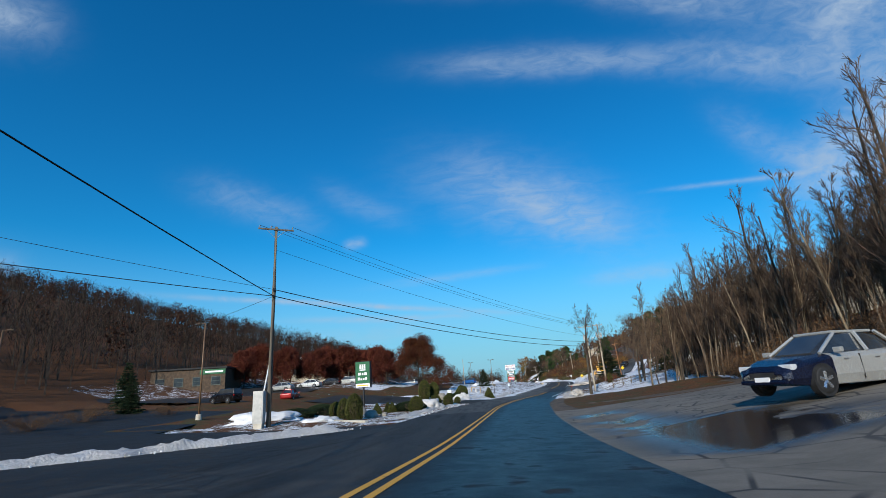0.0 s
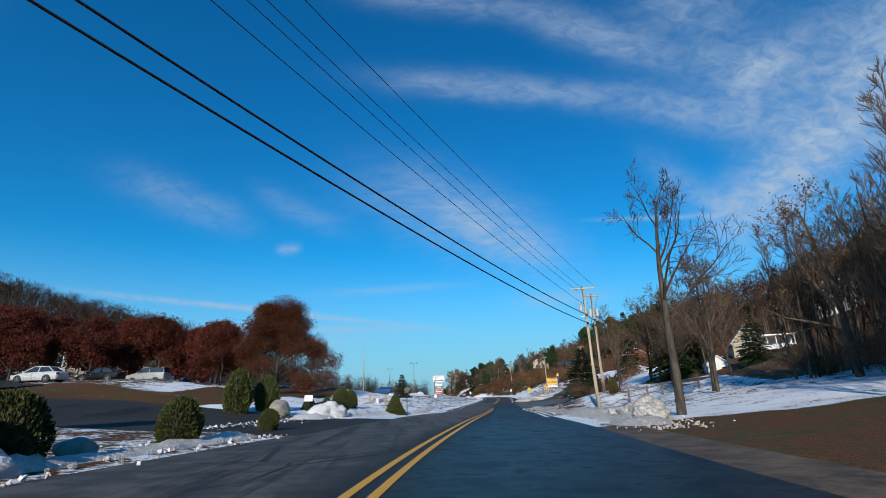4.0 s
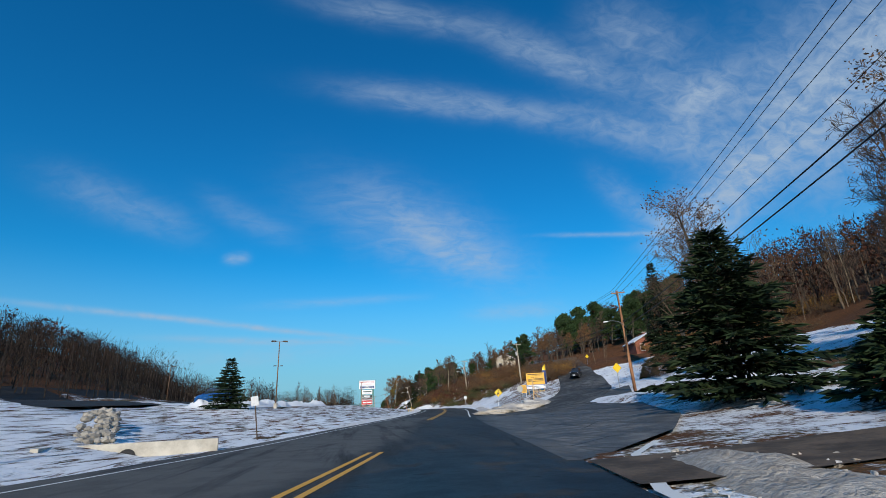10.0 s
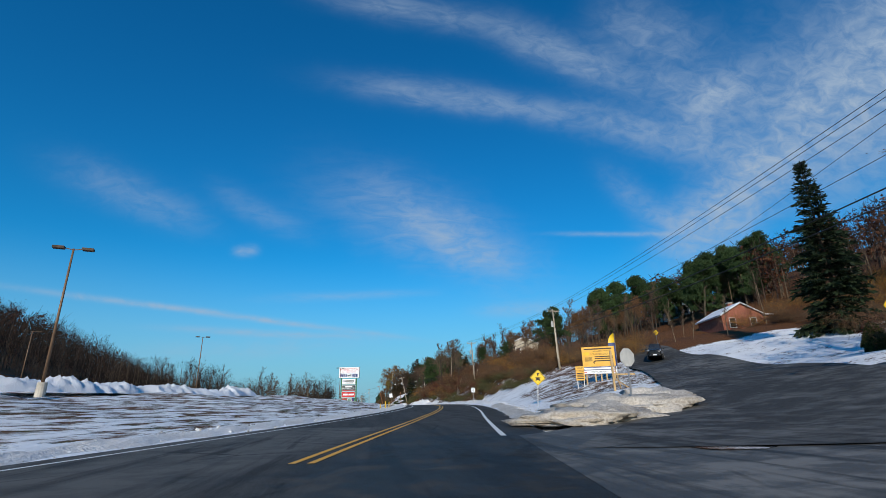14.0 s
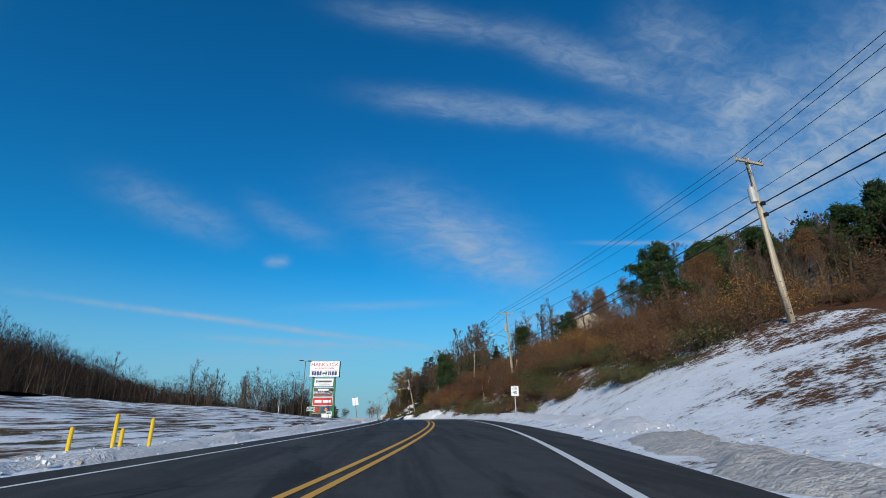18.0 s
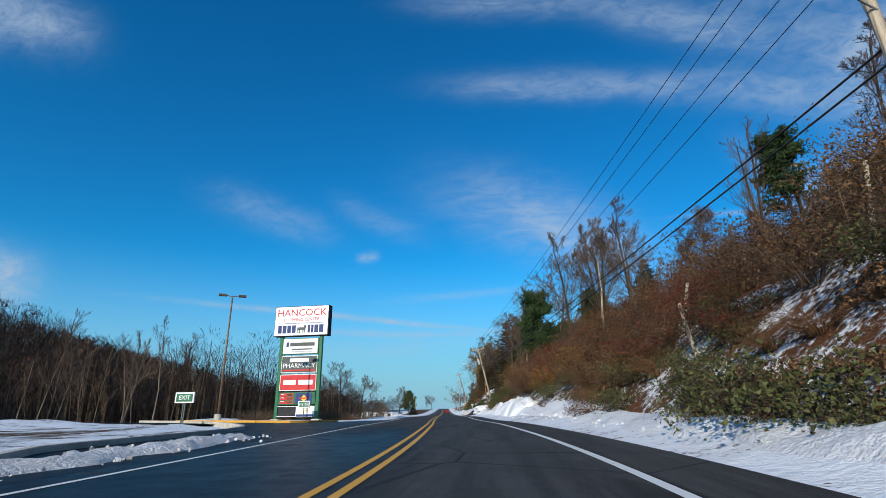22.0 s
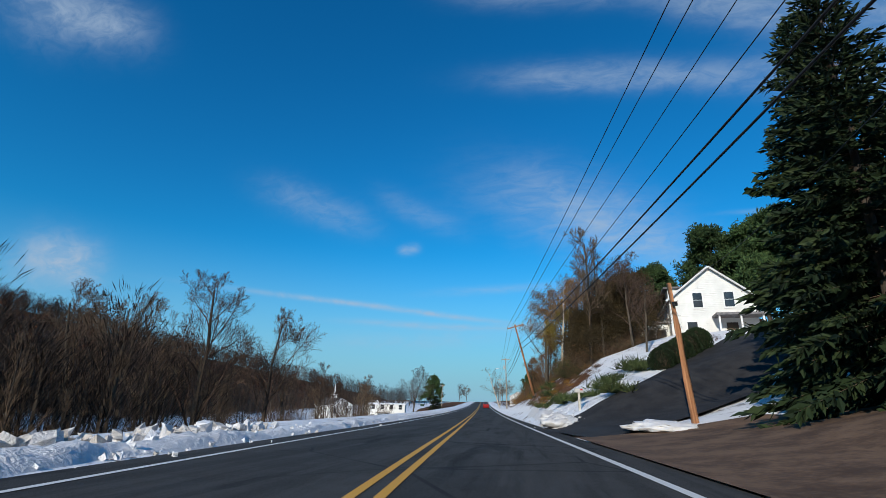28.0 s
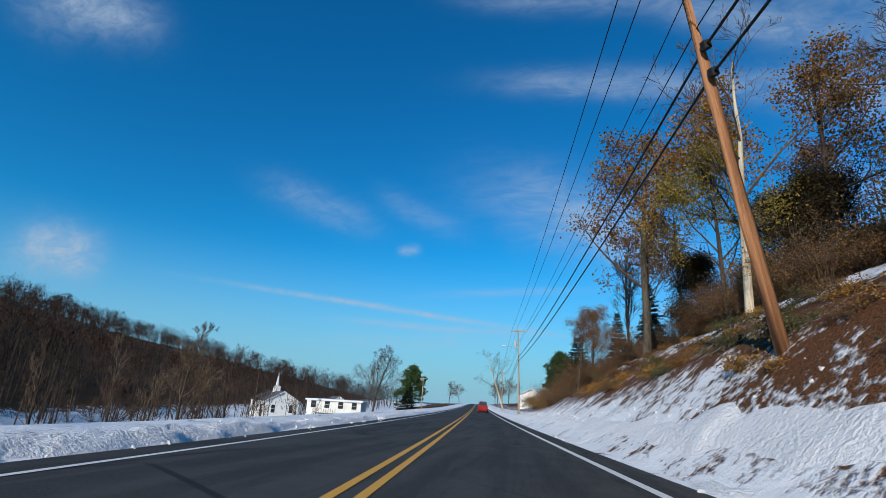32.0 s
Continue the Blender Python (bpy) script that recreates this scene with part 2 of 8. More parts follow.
SKY, CLOUD, TINT, HAZE = 0.11, (3.7, 4.8, 6.2), (0.24, 1.26, 1.36, 1), (2.5, 4.2, 5.9)
CIRRUS = [
    (-5.7, 25.0, 20.1, 14.9, 0.0647, 0.5),
    (4.2, 21.0, 18.1, 15.7, 0.0412, 0.25),
    (-3.4, 36.7, 29.2, 31.6, 0.0259, 0.55),
    (27.2, 32.5, 46.0, 22.8, 0.0400, 0.5),
    (-8.6, 45.1, 17.8, 42.7, 0.0212, 0.45),
    (17.0, 43.0, 35.9, 33.4, 0.0306, 0.55),
    (66.0, 32.0, 46.0, 21.5, 0.13, 0.95),
    (48.0, 24.0, 36.0, 13.5, 0.05, 0.5),
    (46.0, 22.8, 33.8, 15.9, 0.0471, 0.55),
    (-33.6, 10.8, 3.4, 7.8, 0.0059, 0.75),
    (22.6, 19.2, 37.0, 17.2, 0.0047, 0.45),
    (-32.6, 22.5, -18.5, 19.3, 0.0306, 0.3),
    (-18.4, 23.3, -7.5, 19.4, 0.0259, 0.22),
    (-15.5, 16.7, -12.9, 17.2, 0.0106, 0.6),
    (-11.3, 11.8, 6.9, 12.9, 0.0094, 0.28),
    (-52.7, 11.3, -46.1, 10.9, 0.0400, 1.0),
    (-58.6, 32.0, -47.0, 34.3, 0.0447, 0.7),
    (31.2, 41.4, 43.3, 34.6, 0.0471, 0.4),
    (29.6, 25.5, 37.4, 16.5, 0.0259, 0.3),
    (12.9, 10.7, 24.3, 10.6, 0.0165, 0.35),
    (-21.2, 8.1, -0.1, 7.7, 0.0071, 0.5),
    (-24.3, 5.4, 0.2, 7.2, 0.0188, 0.25),
    (38.7, 28.5, 48.1, 31.1, 0.0471, 0.45),
    (35.6, 34.3, 45.2, 28.9, 0.0353, 0.4),
]
build_sky()



# ---- materials ----
def shaded(name, build, rough=0.8, metal=0.0, spec=0.5):
    """A material: build(net, position) gives its colour, and may give a roughness and a height for the bump (value, strength, distance)."""
    m = bpy.data.materials.new(name)
    m.use_nodes = True
    n = Net(m.node_tree)
    pos = n.node("ShaderNodeTexCoord").outputs["Object"]
    made = build(n, pos)
    colour, r, bump = (list(made) + [None, None])[:3] if isinstance(made, (tuple, list)) and not isinstance(made[0], float) else (made, None, None)
    b = n.node("ShaderNodeBsdfPrincipled")
    n.put(b.inputs["Base Color"], colour if isinstance(colour, bpy.types.NodeSocket) else (*colour, 1))
    n.put(b.inputs["Roughness"], rough if r is None else r)
    b.inputs["Metallic"].default_value = metal
    b.inputs["Specular IOR Level"].default_value = spec
    if bump:
        k = n.node("ShaderNodeBump")
        n.put(k.inputs["Height"], bump[0])
        k.inputs["Strength"].default_value, k.inputs["Distance"].default_value = bump[1], bump[2]
        n.put(b.inputs["Normal"], k.outputs[0])
    n.put(n.node("ShaderNodeOutputMaterial").inputs["Surface"], b.outputs[0])
    return m


def worn(name, a, b, scale=3.0, rough=0.8, metal=0.0, spec=0.4, bump=0.2, fine=40.0, stretch=(1, 1, 1), vary=0.0):
    """Two colours mixed in patches, with a fine grain."""
    def build(n, pos):
        p = n.vec("MULTIPLY", pos, stretch)
        big = n.noise(p, scale, 4, 0.6)
        small = n.noise(p, fine, 2, 0.5)
        f = n.math("ADD", n.math("MULTIPLY", big, 0.7), n.math("MULTIPLY", small, 0.3))
        c = n.mix(n.ramp(f, 0.35, 0.65), a, b)
        if vary:
            h = n.node("ShaderNodeHueSaturation")
            rnd = n.node("ShaderNodeObjectInfo").outputs["Random"]
            n.put(h.inputs["Value"], n.ramp(rnd, 0, 1, 1 - vary, 1 + vary))
            n.put(h.inputs["Hue"], n.ramp(rnd, 0, 1, 0.5 - vary * 0.04, 0.5 + vary * 0.04))
            n.put(h.inputs["Color"], c)
            c = h.outputs[0]
        return c, n.ramp(small, 0.3, 0.7, max(rough - 0.1, 0.03), min(rough + 0.1, 1)), (f, bump, 0.02)
    return shaded(name, build, rough, metal, spec)


def islands(name, colours, rough=0.75, spec=0.25):
    """Colour that changes from leaf to leaf."""
    def build(n, pos):
        rnd = n.node("ShaderNodeNewGeometry").outputs["Random Per Island"]
        ramp = n.node("ShaderNodeValToRGB")
        while len(ramp.color_ramp.elements) < len(colours):
            ramp.color_ramp.elements.new(0.5)
        for i, c in enumerate(colours):
            ramp.color_ramp.elements[i].position = i / (len(colours) - 1)
            ramp.color_ramp.elements[i].color = (*c, 1)
        n.put(ramp.inputs[0], rnd)
        h = n.node("ShaderNodeHueSaturation")
        n.put(h.inputs["Value"], n.ramp(n.node("ShaderNodeObjectInfo").outputs["Random"], 0, 1, 0.8, 1.2))
        n.put(h.inputs["Color"], ramp.outputs[0])
        return h.outputs[0], None, None
    return shaded(name, build, rough, 0, spec)


def ground_colour(n, pos):
    cover = n.node("ShaderNodeAttribute", attribute_name="cover").outputs["Fac"]
    rows = n.node("ShaderNodeAttribute", attribute_name="rows").outputs["Fac"]
    big = n.noise(pos, 0.09, 4, 0.6)
    mid = n.noise(pos, 0.7, 5, 0.65)
    fine = n.noise(pos, 5.0, 4, 0.6)
    tiny = n.noise(pos, 26.0, 2, 0.6)
    line = n.noise(n.vec("MULTIPLY", pos, (0.5, 0.16, 6.5)), 1.6, 6, 0.72, 0.5)
    g = n.math("ADD", n.math("MULTIPLY", mid, 0.55), n.math("MULTIPLY", fine, 0.45))
    g = n.math("ADD", n.math("MULTIPLY", g, n.math("SUBTRACT", 1.0, rows)), n.math("MULTIPLY", line, rows))
    snow = n.ramp(n.math("ADD", cover, n.math("SUBTRACT", 0.5, g)), 0.44, 0.56)
    grass = n.mix(n.ramp(fine, 0.3, 0.7), (0.022, 0.034, 0.009), (0.085, 0.085, 0.03))
    litter = n.mix(n.ramp(tiny, 0.3, 0.7), (0.034, 0.015, 0.007), (0.19, 0.078, 0.028))
    soil = n.mix(n.ramp(n.math("ADD", mid, n.math("MULTIPLY", big, 0.4)), 0.5, 0.8), grass, litter)
    wood = n.node("ShaderNodeAttribute", attribute_name="wood").outputs["Fac"]
    soil = n.mix(wood, soil, litter)
    white = n.mix(n.ramp(mid, 0.35, 0.75), (0.86, 0.87, 0.885), (0.72, 0.73, 0.75))
    leaf = n.node("ShaderNodeTexVoronoi")
    n.put(leaf.inputs["Vector"], pos)
    leaf.inputs["Scale"].default_value = 2.6
    speck = n.math("MULTIPLY", n.ramp(leaf.outputs["Distance"], 0.09, 0.15, 1, 0), n.ramp(n.noise(pos, 0.6, 3), 0.46, 0.6))
    white = n.mix(speck, white, (0.12, 0.075, 0.045))
    colour = n.mix(snow, soil, white)
    height = n.math("ADD", n.math("MULTIPLY", snow, n.math("ADD", 0.7, n.math("MULTIPLY", n.noise(pos, 2.2, 5, 0.65), 1.5))), n.math("ADD", n.math("MULTIPLY", fine, 0.5), n.math("MULTIPLY", tiny, 0.35)))
    return colour, n.ramp(snow, 0, 1, 0.95, 0.6), (height, 0.55, 0.1)


def asphalt_colour(n, pos, salted=(0.13, 0.127, 0.12), share=0.35, low=0.45):
    big = n.noise(pos, 0.12, 4, 0.6)
    mid = n.noise(pos, 1.1, 5, 0.65)
    grit = n.noise(pos, 45.0, 2, 0.6)
    crack = n.node("ShaderNodeTexVoronoi", feature="DISTANCE_TO_EDGE")
    n.put(crack.inputs["Vector"], n.vec("ADD", pos, n.node("ShaderNodeTexNoise").outputs["Color"]))
    crack.inputs["Scale"].default_value = 0.22
    seam = n.math("MULTIPLY", n.ramp(crack.outputs["Distance"], 0.004, 0.012, 1, 0), n.ramp(big, 0.45, 0.6))
    damp = n.node("ShaderNodeAttribute", attribute_name="wet").outputs["Fac"]
    crust = n.node("ShaderNodeAttribute", attribute_name="salt").outputs["Fac"]
    wet = n.math("MULTIPLY", damp, n.ramp(n.math("ADD", mid, n.math("MULTIPLY", damp, 0.22)), 0.5, 0.66))
    streak = n.noise(n.vec("MULTIPLY", pos, (1.6, 0.09, 1)), 1.0, 6, 0.65, 0.4)
    salt = n.ramp(n.math("ADD", n.math("MULTIPLY", mid, 0.6), n.math("MULTIPLY", big, 0.4)), low, low + 0.2)
    salt = n.math("MULTIPLY", n.math("MULTIPLY", salt, share), n.ramp(streak, 0.35, 0.6, 0.5, 1.0))
    salt = n.math("MAXIMUM", salt, n.math("MULTIPLY", crust, n.ramp(n.math("ADD", streak, n.math("MULTIPLY", crust, 0.12)), 0.4, 0.62)))
    patch = n.noise(n.vec("MULTIPLY", pos, (0.9, 0.16, 1)), 0.55, 5, 0.7, 0.8)
    dry = n.mix(n.ramp(grit, 0.3, 0.7), (0.027, 0.0262, 0.0255), (0.056, 0.0545, 0.052))
    dry = n.mix(salt, dry, salted)
    dry = n.mix(n.ramp(patch, 0.56, 0.66, 0, 0.65), dry, (0.016, 0.0155, 0.015))
    dry = n.mix(n.math("MULTIPLY", seam, 0.8), dry, (0.018, 0.018, 0.02))
    colour = n.mix(wet, dry, (0.009, 0.0095, 0.011))
    return colour, n.math("SUBTRACT", n.ramp(mid, 0.3, 0.7, 0.8, 0.94), n.math("MULTIPLY", wet, 0.45)), (grit, 0.5, 0.015)


def lane_paint(rgb):
    def build(n, pos):
        chip = n.ramp(n.math("ADD", n.noise(pos, 9.0, 5, 0.7), n.math("MULTIPLY", n.noise(pos, 0.6, 3), 0.4)), 0.42, 0.58)
        return n.mix(chip, tuple(c * 0.35 for c in rgb), rgb), None, (chip, 0.15, 0.01)
    return build


def snow_colour(n, pos):
    big = n.noise(pos, 0.5, 4, 0.6)
    fine = n.noise(pos, 9.0, 4, 0.65)
    dirt = n.math("MULTIPLY", n.node("ShaderNodeAttribute", attribute_name="dirt").outputs["Fac"], n.ramp(n.math("ADD", n.math("MULTIPLY", big, 0.4), n.math("MULTIPLY", fine, 0.6)), 0.36, 0.62))
    soiled = n.mix(n.math("MULTIPLY", n.node("ShaderNodeAttribute", attribute_name="dirt").outputs["Fac"], 0.85), (0.85, 0.86, 0.88), (0.5, 0.43, 0.34))
    return n.mix(n.math("MULTIPLY", dirt, 0.75), soiled, (0.2, 0.165, 0.125)), None, (fine, 0.9, 0.09)


M_GROUND = shaded("snowy_ground", ground_colour, 0.9, 0, 0.2)
M_ASPHALT = shaded("asphalt", asphalt_colour, 0.85, 0, 0.12)
M_PUDDLE = shaded("melt_water", lambda n, pos: (n.mix(n.ramp(n.noise(pos, 3.0, 3), 0.4, 0.6), (0.012, 0.0125, 0.014), (0.022, 0.022, 0.022)), None, (n.noise(pos, 6.0, 2), 0.05, 0.01)), 0.04, 0, 0.5)
M_SALTED = shaded("salt_greyed_asphalt", lambda n, pos: asphalt_colour(n, pos, (0.24, 0.235, 0.22), .9, 0.42), 0.85, 0, 0.3)


def apron_colour(n, pos):
    mid = n.noise(pos, 0.8, 5, 0.65)
    grit = n.noise(pos, 30.0, 2, 0.6)
    crack = n.node("ShaderNodeTexVoronoi", feature="DISTANCE_TO_EDGE")
    n.put(crack.inputs["Vector"], n.vec("ADD", pos, n.vec("MULTIPLY", n.node("ShaderNodeTexNoise").outputs["Color"], (0.8, 0.8, 0))))
    crack.inputs["Scale"].default_value = 0.9
    seam = n.math("MULTIPLY", n.ramp(crack.outputs["Distance"], 0.01, 0.05, 1, 0), n.ramp(n.noise(pos, 0.25, 2), 0.45, 0.55))
    wet = n.math("MULTIPLY", n.node("ShaderNodeAttribute", attribute_name="wet").outputs["Fac"], n.ramp(n.noise(pos, 0.35, 3), 0.4, 0.46))
    dry = n.mix(n.ramp(mid, 0.3, 0.7), (0.13, 0.115, 0.09), (0.23, 0.2, 0.16))
    dry = n.mix(n.math("MULTIPLY", grit, 0.4), dry, (0.08, 0.07, 0.06))
    dry = n.mix(seam, dry, (0.03, 0.028, 0.026))
    return n.mix(wet, dry, (0.02, 0.02, 0.022)), n.math("SUBTRACT", 0.9, n.math("MULTIPLY", wet, 0.86)), (grit, 0.2, 0.01)


M_APRON = shaded("pale_cracked_asphalt", apron_colour, 0.9, 0, 0.5)
M_DRIVE = worn("dark_driveway_asphalt", (0.012, 0.012, 0.013), (0.032, 0.031, 0.031), 1.2, 0.85, bump=0.3)
M_YELLOW = shaded("yellow_lane_paint", lane_paint((0.72, 0.36, 0.03)), 0.7)
M_WHITE_LINE = shaded("white_lane_paint", lane_paint((0.75, 0.75, 0.72)), 0.7)
M_SNOW = shaded("ploughed_snow", snow_colour, 0.6, 0, 0.3)
M_GRAVEL = worn("muddy_gravel", (0.045, 0.032, 0.022), (0.15, 0.105, 0.07), 1.2, 0.95, bump=0.9, fine=14)
M_MUD = worn("red_brown_mud", (0.07, 0.038, 0.022), (0.19, 0.115, 0.068), 0.9, 0.95, bump=1.0, fine=9)
M_CONCRETE = worn("concrete", (0.42, 0.38, 0.31), (0.62, 0.57, 0.48), 1.4, 0.9, bump=0.4)
M_PALEBARK = worn("tan_sapling_bark", (0.11, 0.08, 0.052), (0.26, 0.2, 0.14), 4.0, 0.95, bump=0.4, fine=20, stretch=(1, 1, 0.25), vary=0.25)
M_BARK = worn("grey_bark", (0.03, 0.024, 0.018), (0.10, 0.08, 0.06), 4.0, 0.95, bump=0.6, fine=20, stretch=(1, 1, 0.25), vary=0.25)
M_TWIG = worn("twig_bark", (0.05, 0.033, 0.022), (0.15, 0.10, 0.066), 2.0, 0.95, bump=0.1, vary=0.3)
M_POLE = worn("weathered_pole_wood", (0.30, 0.24, 0.17), (0.62, 0.53, 0.40), 1.6, 0.9, bump=0.5, fine=18, stretch=(6, 6, 0.25), vary=0.12)
# darker pole wood: painted shade on the lot's tall pole, plain colour on fence rails
M_SHADED_OLD_POLE = worn("darkened_pole_wood", (0.09, 0.075, 0.06), (0.2, 0.17, 0.13), 1.6, 0.9, bump=0.5, fine=18, stretch=(6, 6, 0.25))
M_RED_POLE = worn("reddish_pole_wood", (0.26, 0.11, 0.05), (0.55, 0.27, 0.13), 1.4, 0.85, bump=0.5, fine=18, stretch=(6, 6, 0.25))
M_METAL = worn("galvanised_metal", (0.34, 0.35, 0.36), (0.5, 0.5, 0.5), 3, 0.5, 0.7)
M_GREY = worn("grey_paint", (0.42, 0.42, 0.4), (0.58, 0.57, 0.54), 2, 0.55, 0.1)
M_BLACK = worn("black_rubber", (0.012, 0.012, 0.013), (0.03, 0.03, 0.03), 4, 0.7)
M_BROWN_METAL = worn("brown_painted_metal", (0.16, 0.09, 0.05), (0.26, 0.16, 0.09), 2, 0.5, 0.2)
M_WHITE = worn("white_paint", (0.74, 0.74, 0.72), (0.84, 0.84, 0.82), 1.5, 0.6)
M_SIDING = worn("white_siding", (0.72, 0.72, 0.69), (0.84, 0.84, 0.81), 0.8, 0.65, bump=0.1)
M_GREEN = worn("green_sign_paint", (0.012, 0.11, 0.045), (0.02, 0.16, 0.065), 2, 0.5)
M_RED = worn("red_sign_paint", (0.5, 0.02, 0.02), (0.62, 0.035, 0.03), 2, 0.5)
M_BLUE = worn("blue_sign_paint", (0.012, 0.03, 0.13), (0.02, 0.045, 0.18), 2, 0.5)
M_DKGREEN = worn("grey_green_sign_paint", (0.06, 0.075, 0.065), (0.09, 0.105, 0.09), 2, 0.5)
M_YSIGN = worn("yellow_sign_sheeting", (0.8, 0.5, 0.02), (0.9, 0.6, 0.03), 2, 0.45)
M_ORANGE = worn("orange_sign_board", (0.82, 0.42, 0.05), (0.9, 0.52, 0.1), 1, 0.6)
M_ALU = worn("sign_back_aluminium", (0.45, 0.46, 0.47), (0.58, 0.58, 0.58), 2, 0.45, 0.6)
M_ROOF = worn("grey_shingles", (0.10, 0.10, 0.105), (0.2, 0.19, 0.19), 3, 0.95, bump=0.5, fine=12, vary=0.2)
M_ROOF_SNOW = worn("snow_on_roof", (0.8, 0.82, 0.86), (0.88, 0.89, 0.92), 1, 0.6)
M_BRICK = worn("red_brick", (0.22, 0.07, 0.045), (0.36, 0.14, 0.09), 3, 0.9, bump=0.4)
M_GLASS = worn("dark_window_glass", (0.02, 0.024, 0.03), (0.05, 0.055, 0.06), 1, 0.08, 0.0, 0.6, bump=0)
M_STONE = worn("boulder_stone", (0.22, 0.2, 0.17), (0.44, 0.4, 0.34), 1.5, 0.9, bump=0.6)
M_TAN = worn("tan_siding", (0.42, 0.36, 0.27), (0.54, 0.47, 0.36), 1, 0.8)
M_DARKWOOD = worn("dark_wood", (0.05, 0.035, 0.025), (0.12, 0.08, 0.05), 2, 0.8)
M_PALEWOOD = worn("raw_timber", (0.42, 0.27, 0.12), (0.58, 0.4, 0.2), 2, 0.85, stretch=(3, 3, 0.4))
M_BLUESIDING = worn("blue_green_siding", (0.16, 0.27, 0.27), (0.22, 0.34, 0.34), 1, 0.8)
M_SPRUCE = islands("spruce_needles", [(0.006, 0.014, 0.007), (0.014, 0.030, 0.011), (0.034, 0.052, 0.017)])
M_PINE = islands("pine_needles", [(0.018, 0.04, 0.014), (0.035, 0.07, 0.022), (0.07, 0.11, 0.035)])
M_REDLEAF = islands("red_autumn_leaves", [(0.03, 0.006, 0.006), (0.085, 0.014, 0.010), (0.15, 0.03, 0.014), (0.14, 0.055, 0.02)])
M_MIXLEAF = islands("turning_leaves", [(0.03, 0.026, 0.01), (0.09, 0.017, 0.010), (0.17, 0.042, 0.018), (0.085, 0.06, 0.018)])
M_TANLEAF = islands("dry_brown_leaves", [(0.06, 0.03, 0.014), (0.14, 0.07, 0.03), (0.24, 0.135, 0.06)])
M_ORANGELEAF = islands("orange_oak_leaves", [(0.10, 0.04, 0.012), (0.26, 0.11, 0.022), (0.38, 0.2, 0.04), (0.12, 0.11, 0.03)])
M_YELLOWLEAF = islands("yellow_green_leaves", [(0.09, 0.08, 0.012), (0.2, 0.15, 0.025), (0.3, 0.22, 0.05)])
M_CEDAR = islands("brown_green_cedar_leaves", [(0.02, 0.016, 0.007), (0.042, 0.031, 0.013), (0.075, 0.05, 0.02)])
M_SHRUB = islands("clipped_yew_leaves", [(0.02, 0.03, 0.008), (0.055, 0.065, 0.015), (0.12, 0.12, 0.03)])
M_GREENLEAF = islands("green_undergrowth_leaves", [(0.03, 0.03, 0.01), (0.06, 0.07, 0.02), (0.13, 0.13, 0.05)])
M_YUCCA = islands("yucca_leaves", [(0.02, 0.035, 0.012), (0.045, 0.065, 0.02), (0.09, 0.11, 0.04)])
M_WOODS = islands("far_bare_woods", [(0.007, 0.0045, 0.0033), (0.018, 0.012, 0.0085), (0.045, 0.029, 0.019)])
M_WOODLEAF = islands("far_oak_leaves", [(0.03, 0.010, 0.007), (0.075, 0.026, 0.012), (0.12, 0.05, 0.022)])


# ---- mesh helpers ----
def link_mesh(name, verts, faces, material, parent=None, label="", smooth_faces=False):
    me = bpy.data.meshes.new(name)
    me.from_pydata([tuple(v) for v in verts] if not isinstance(verts, np.ndarray) else verts.tolist(), [], faces if isinstance(faces, list) else faces.tolist())
    me.materials.append(material)
    if smooth_faces:
        me.shade_smooth()
    ob = new(name, me)
    ob.parent = parent
    if label:
        ob["label"] = label
    return ob


def part(name, bm, material, parent=None, label="", smooth_faces=False):
    """Links a bmesh as one mesh object under a thing or a part."""
    me = bpy.data.meshes.new(name)
    bm.to_mesh(me)
    bm.free()
    me.materials.append(material)
    if smooth_faces:
        me.shade_smooth()
    ob = new(name, me)
    ob.parent = parent
    if label:
        ob["label"] = label
    return ob


def thing(name, label, category, group="", m=None, kind=""):
    ob = tagged(new(name), label, category, group, kind)
    if m is not None:
        ob.matrix_basis = m
    return ob


def add_box(bm, lo, hi, bevel=0.0, m=None):
    c = [(a + b) / 2 for a, b in zip(lo, hi)]
    r = bmesh.ops.create_cube(bm, size=1.0, matrix=(m or Matrix()) @ Matrix.Translation(c) @ Matrix.Diagonal((*[abs(b - a) for a, b in zip(lo, hi)], 1)))
    if bevel:
        edges = list({e for v in r["verts"] for e in v.link_edges})
        bmesh.ops.bevel(bm, geom=edges, offset=bevel, segments=2, affect="EDGES", profile=0.7)
    return bm


def box(lo, hi, bevel=0.0, m=None):
    return add_box(bmesh.new(), lo, hi, bevel, m)


def add_tube(bm, a, b, r0, r1=None, n=8, caps=True):
    a, b = Vector(a), Vector(b)
    r1 = r0 if r1 is None else r1
    q = (b - a).to_track_quat("Z", "Y").to_matrix()
    ring = [[bm.verts.new(p + q @ Vector((r * math.cos(k * math.tau / n), r * math.sin(k * math.tau / n), 0))) for k in range(n)] for p, r in ((a, r0), (b, r1))]
    for k in range(n):
        bm.faces.new((ring[0][k], ring[0][(k + 1) % n], ring[1][(k + 1) % n], ring[1][k]))
    if caps:
        bm.faces.new(ring[0][::-1])
        bm.faces.new(ring[1])
    return bm


def tube(a, b, r0, r1=None, n=8):
    return add_tube(bmesh.new(), a, b, r0, r1, n)


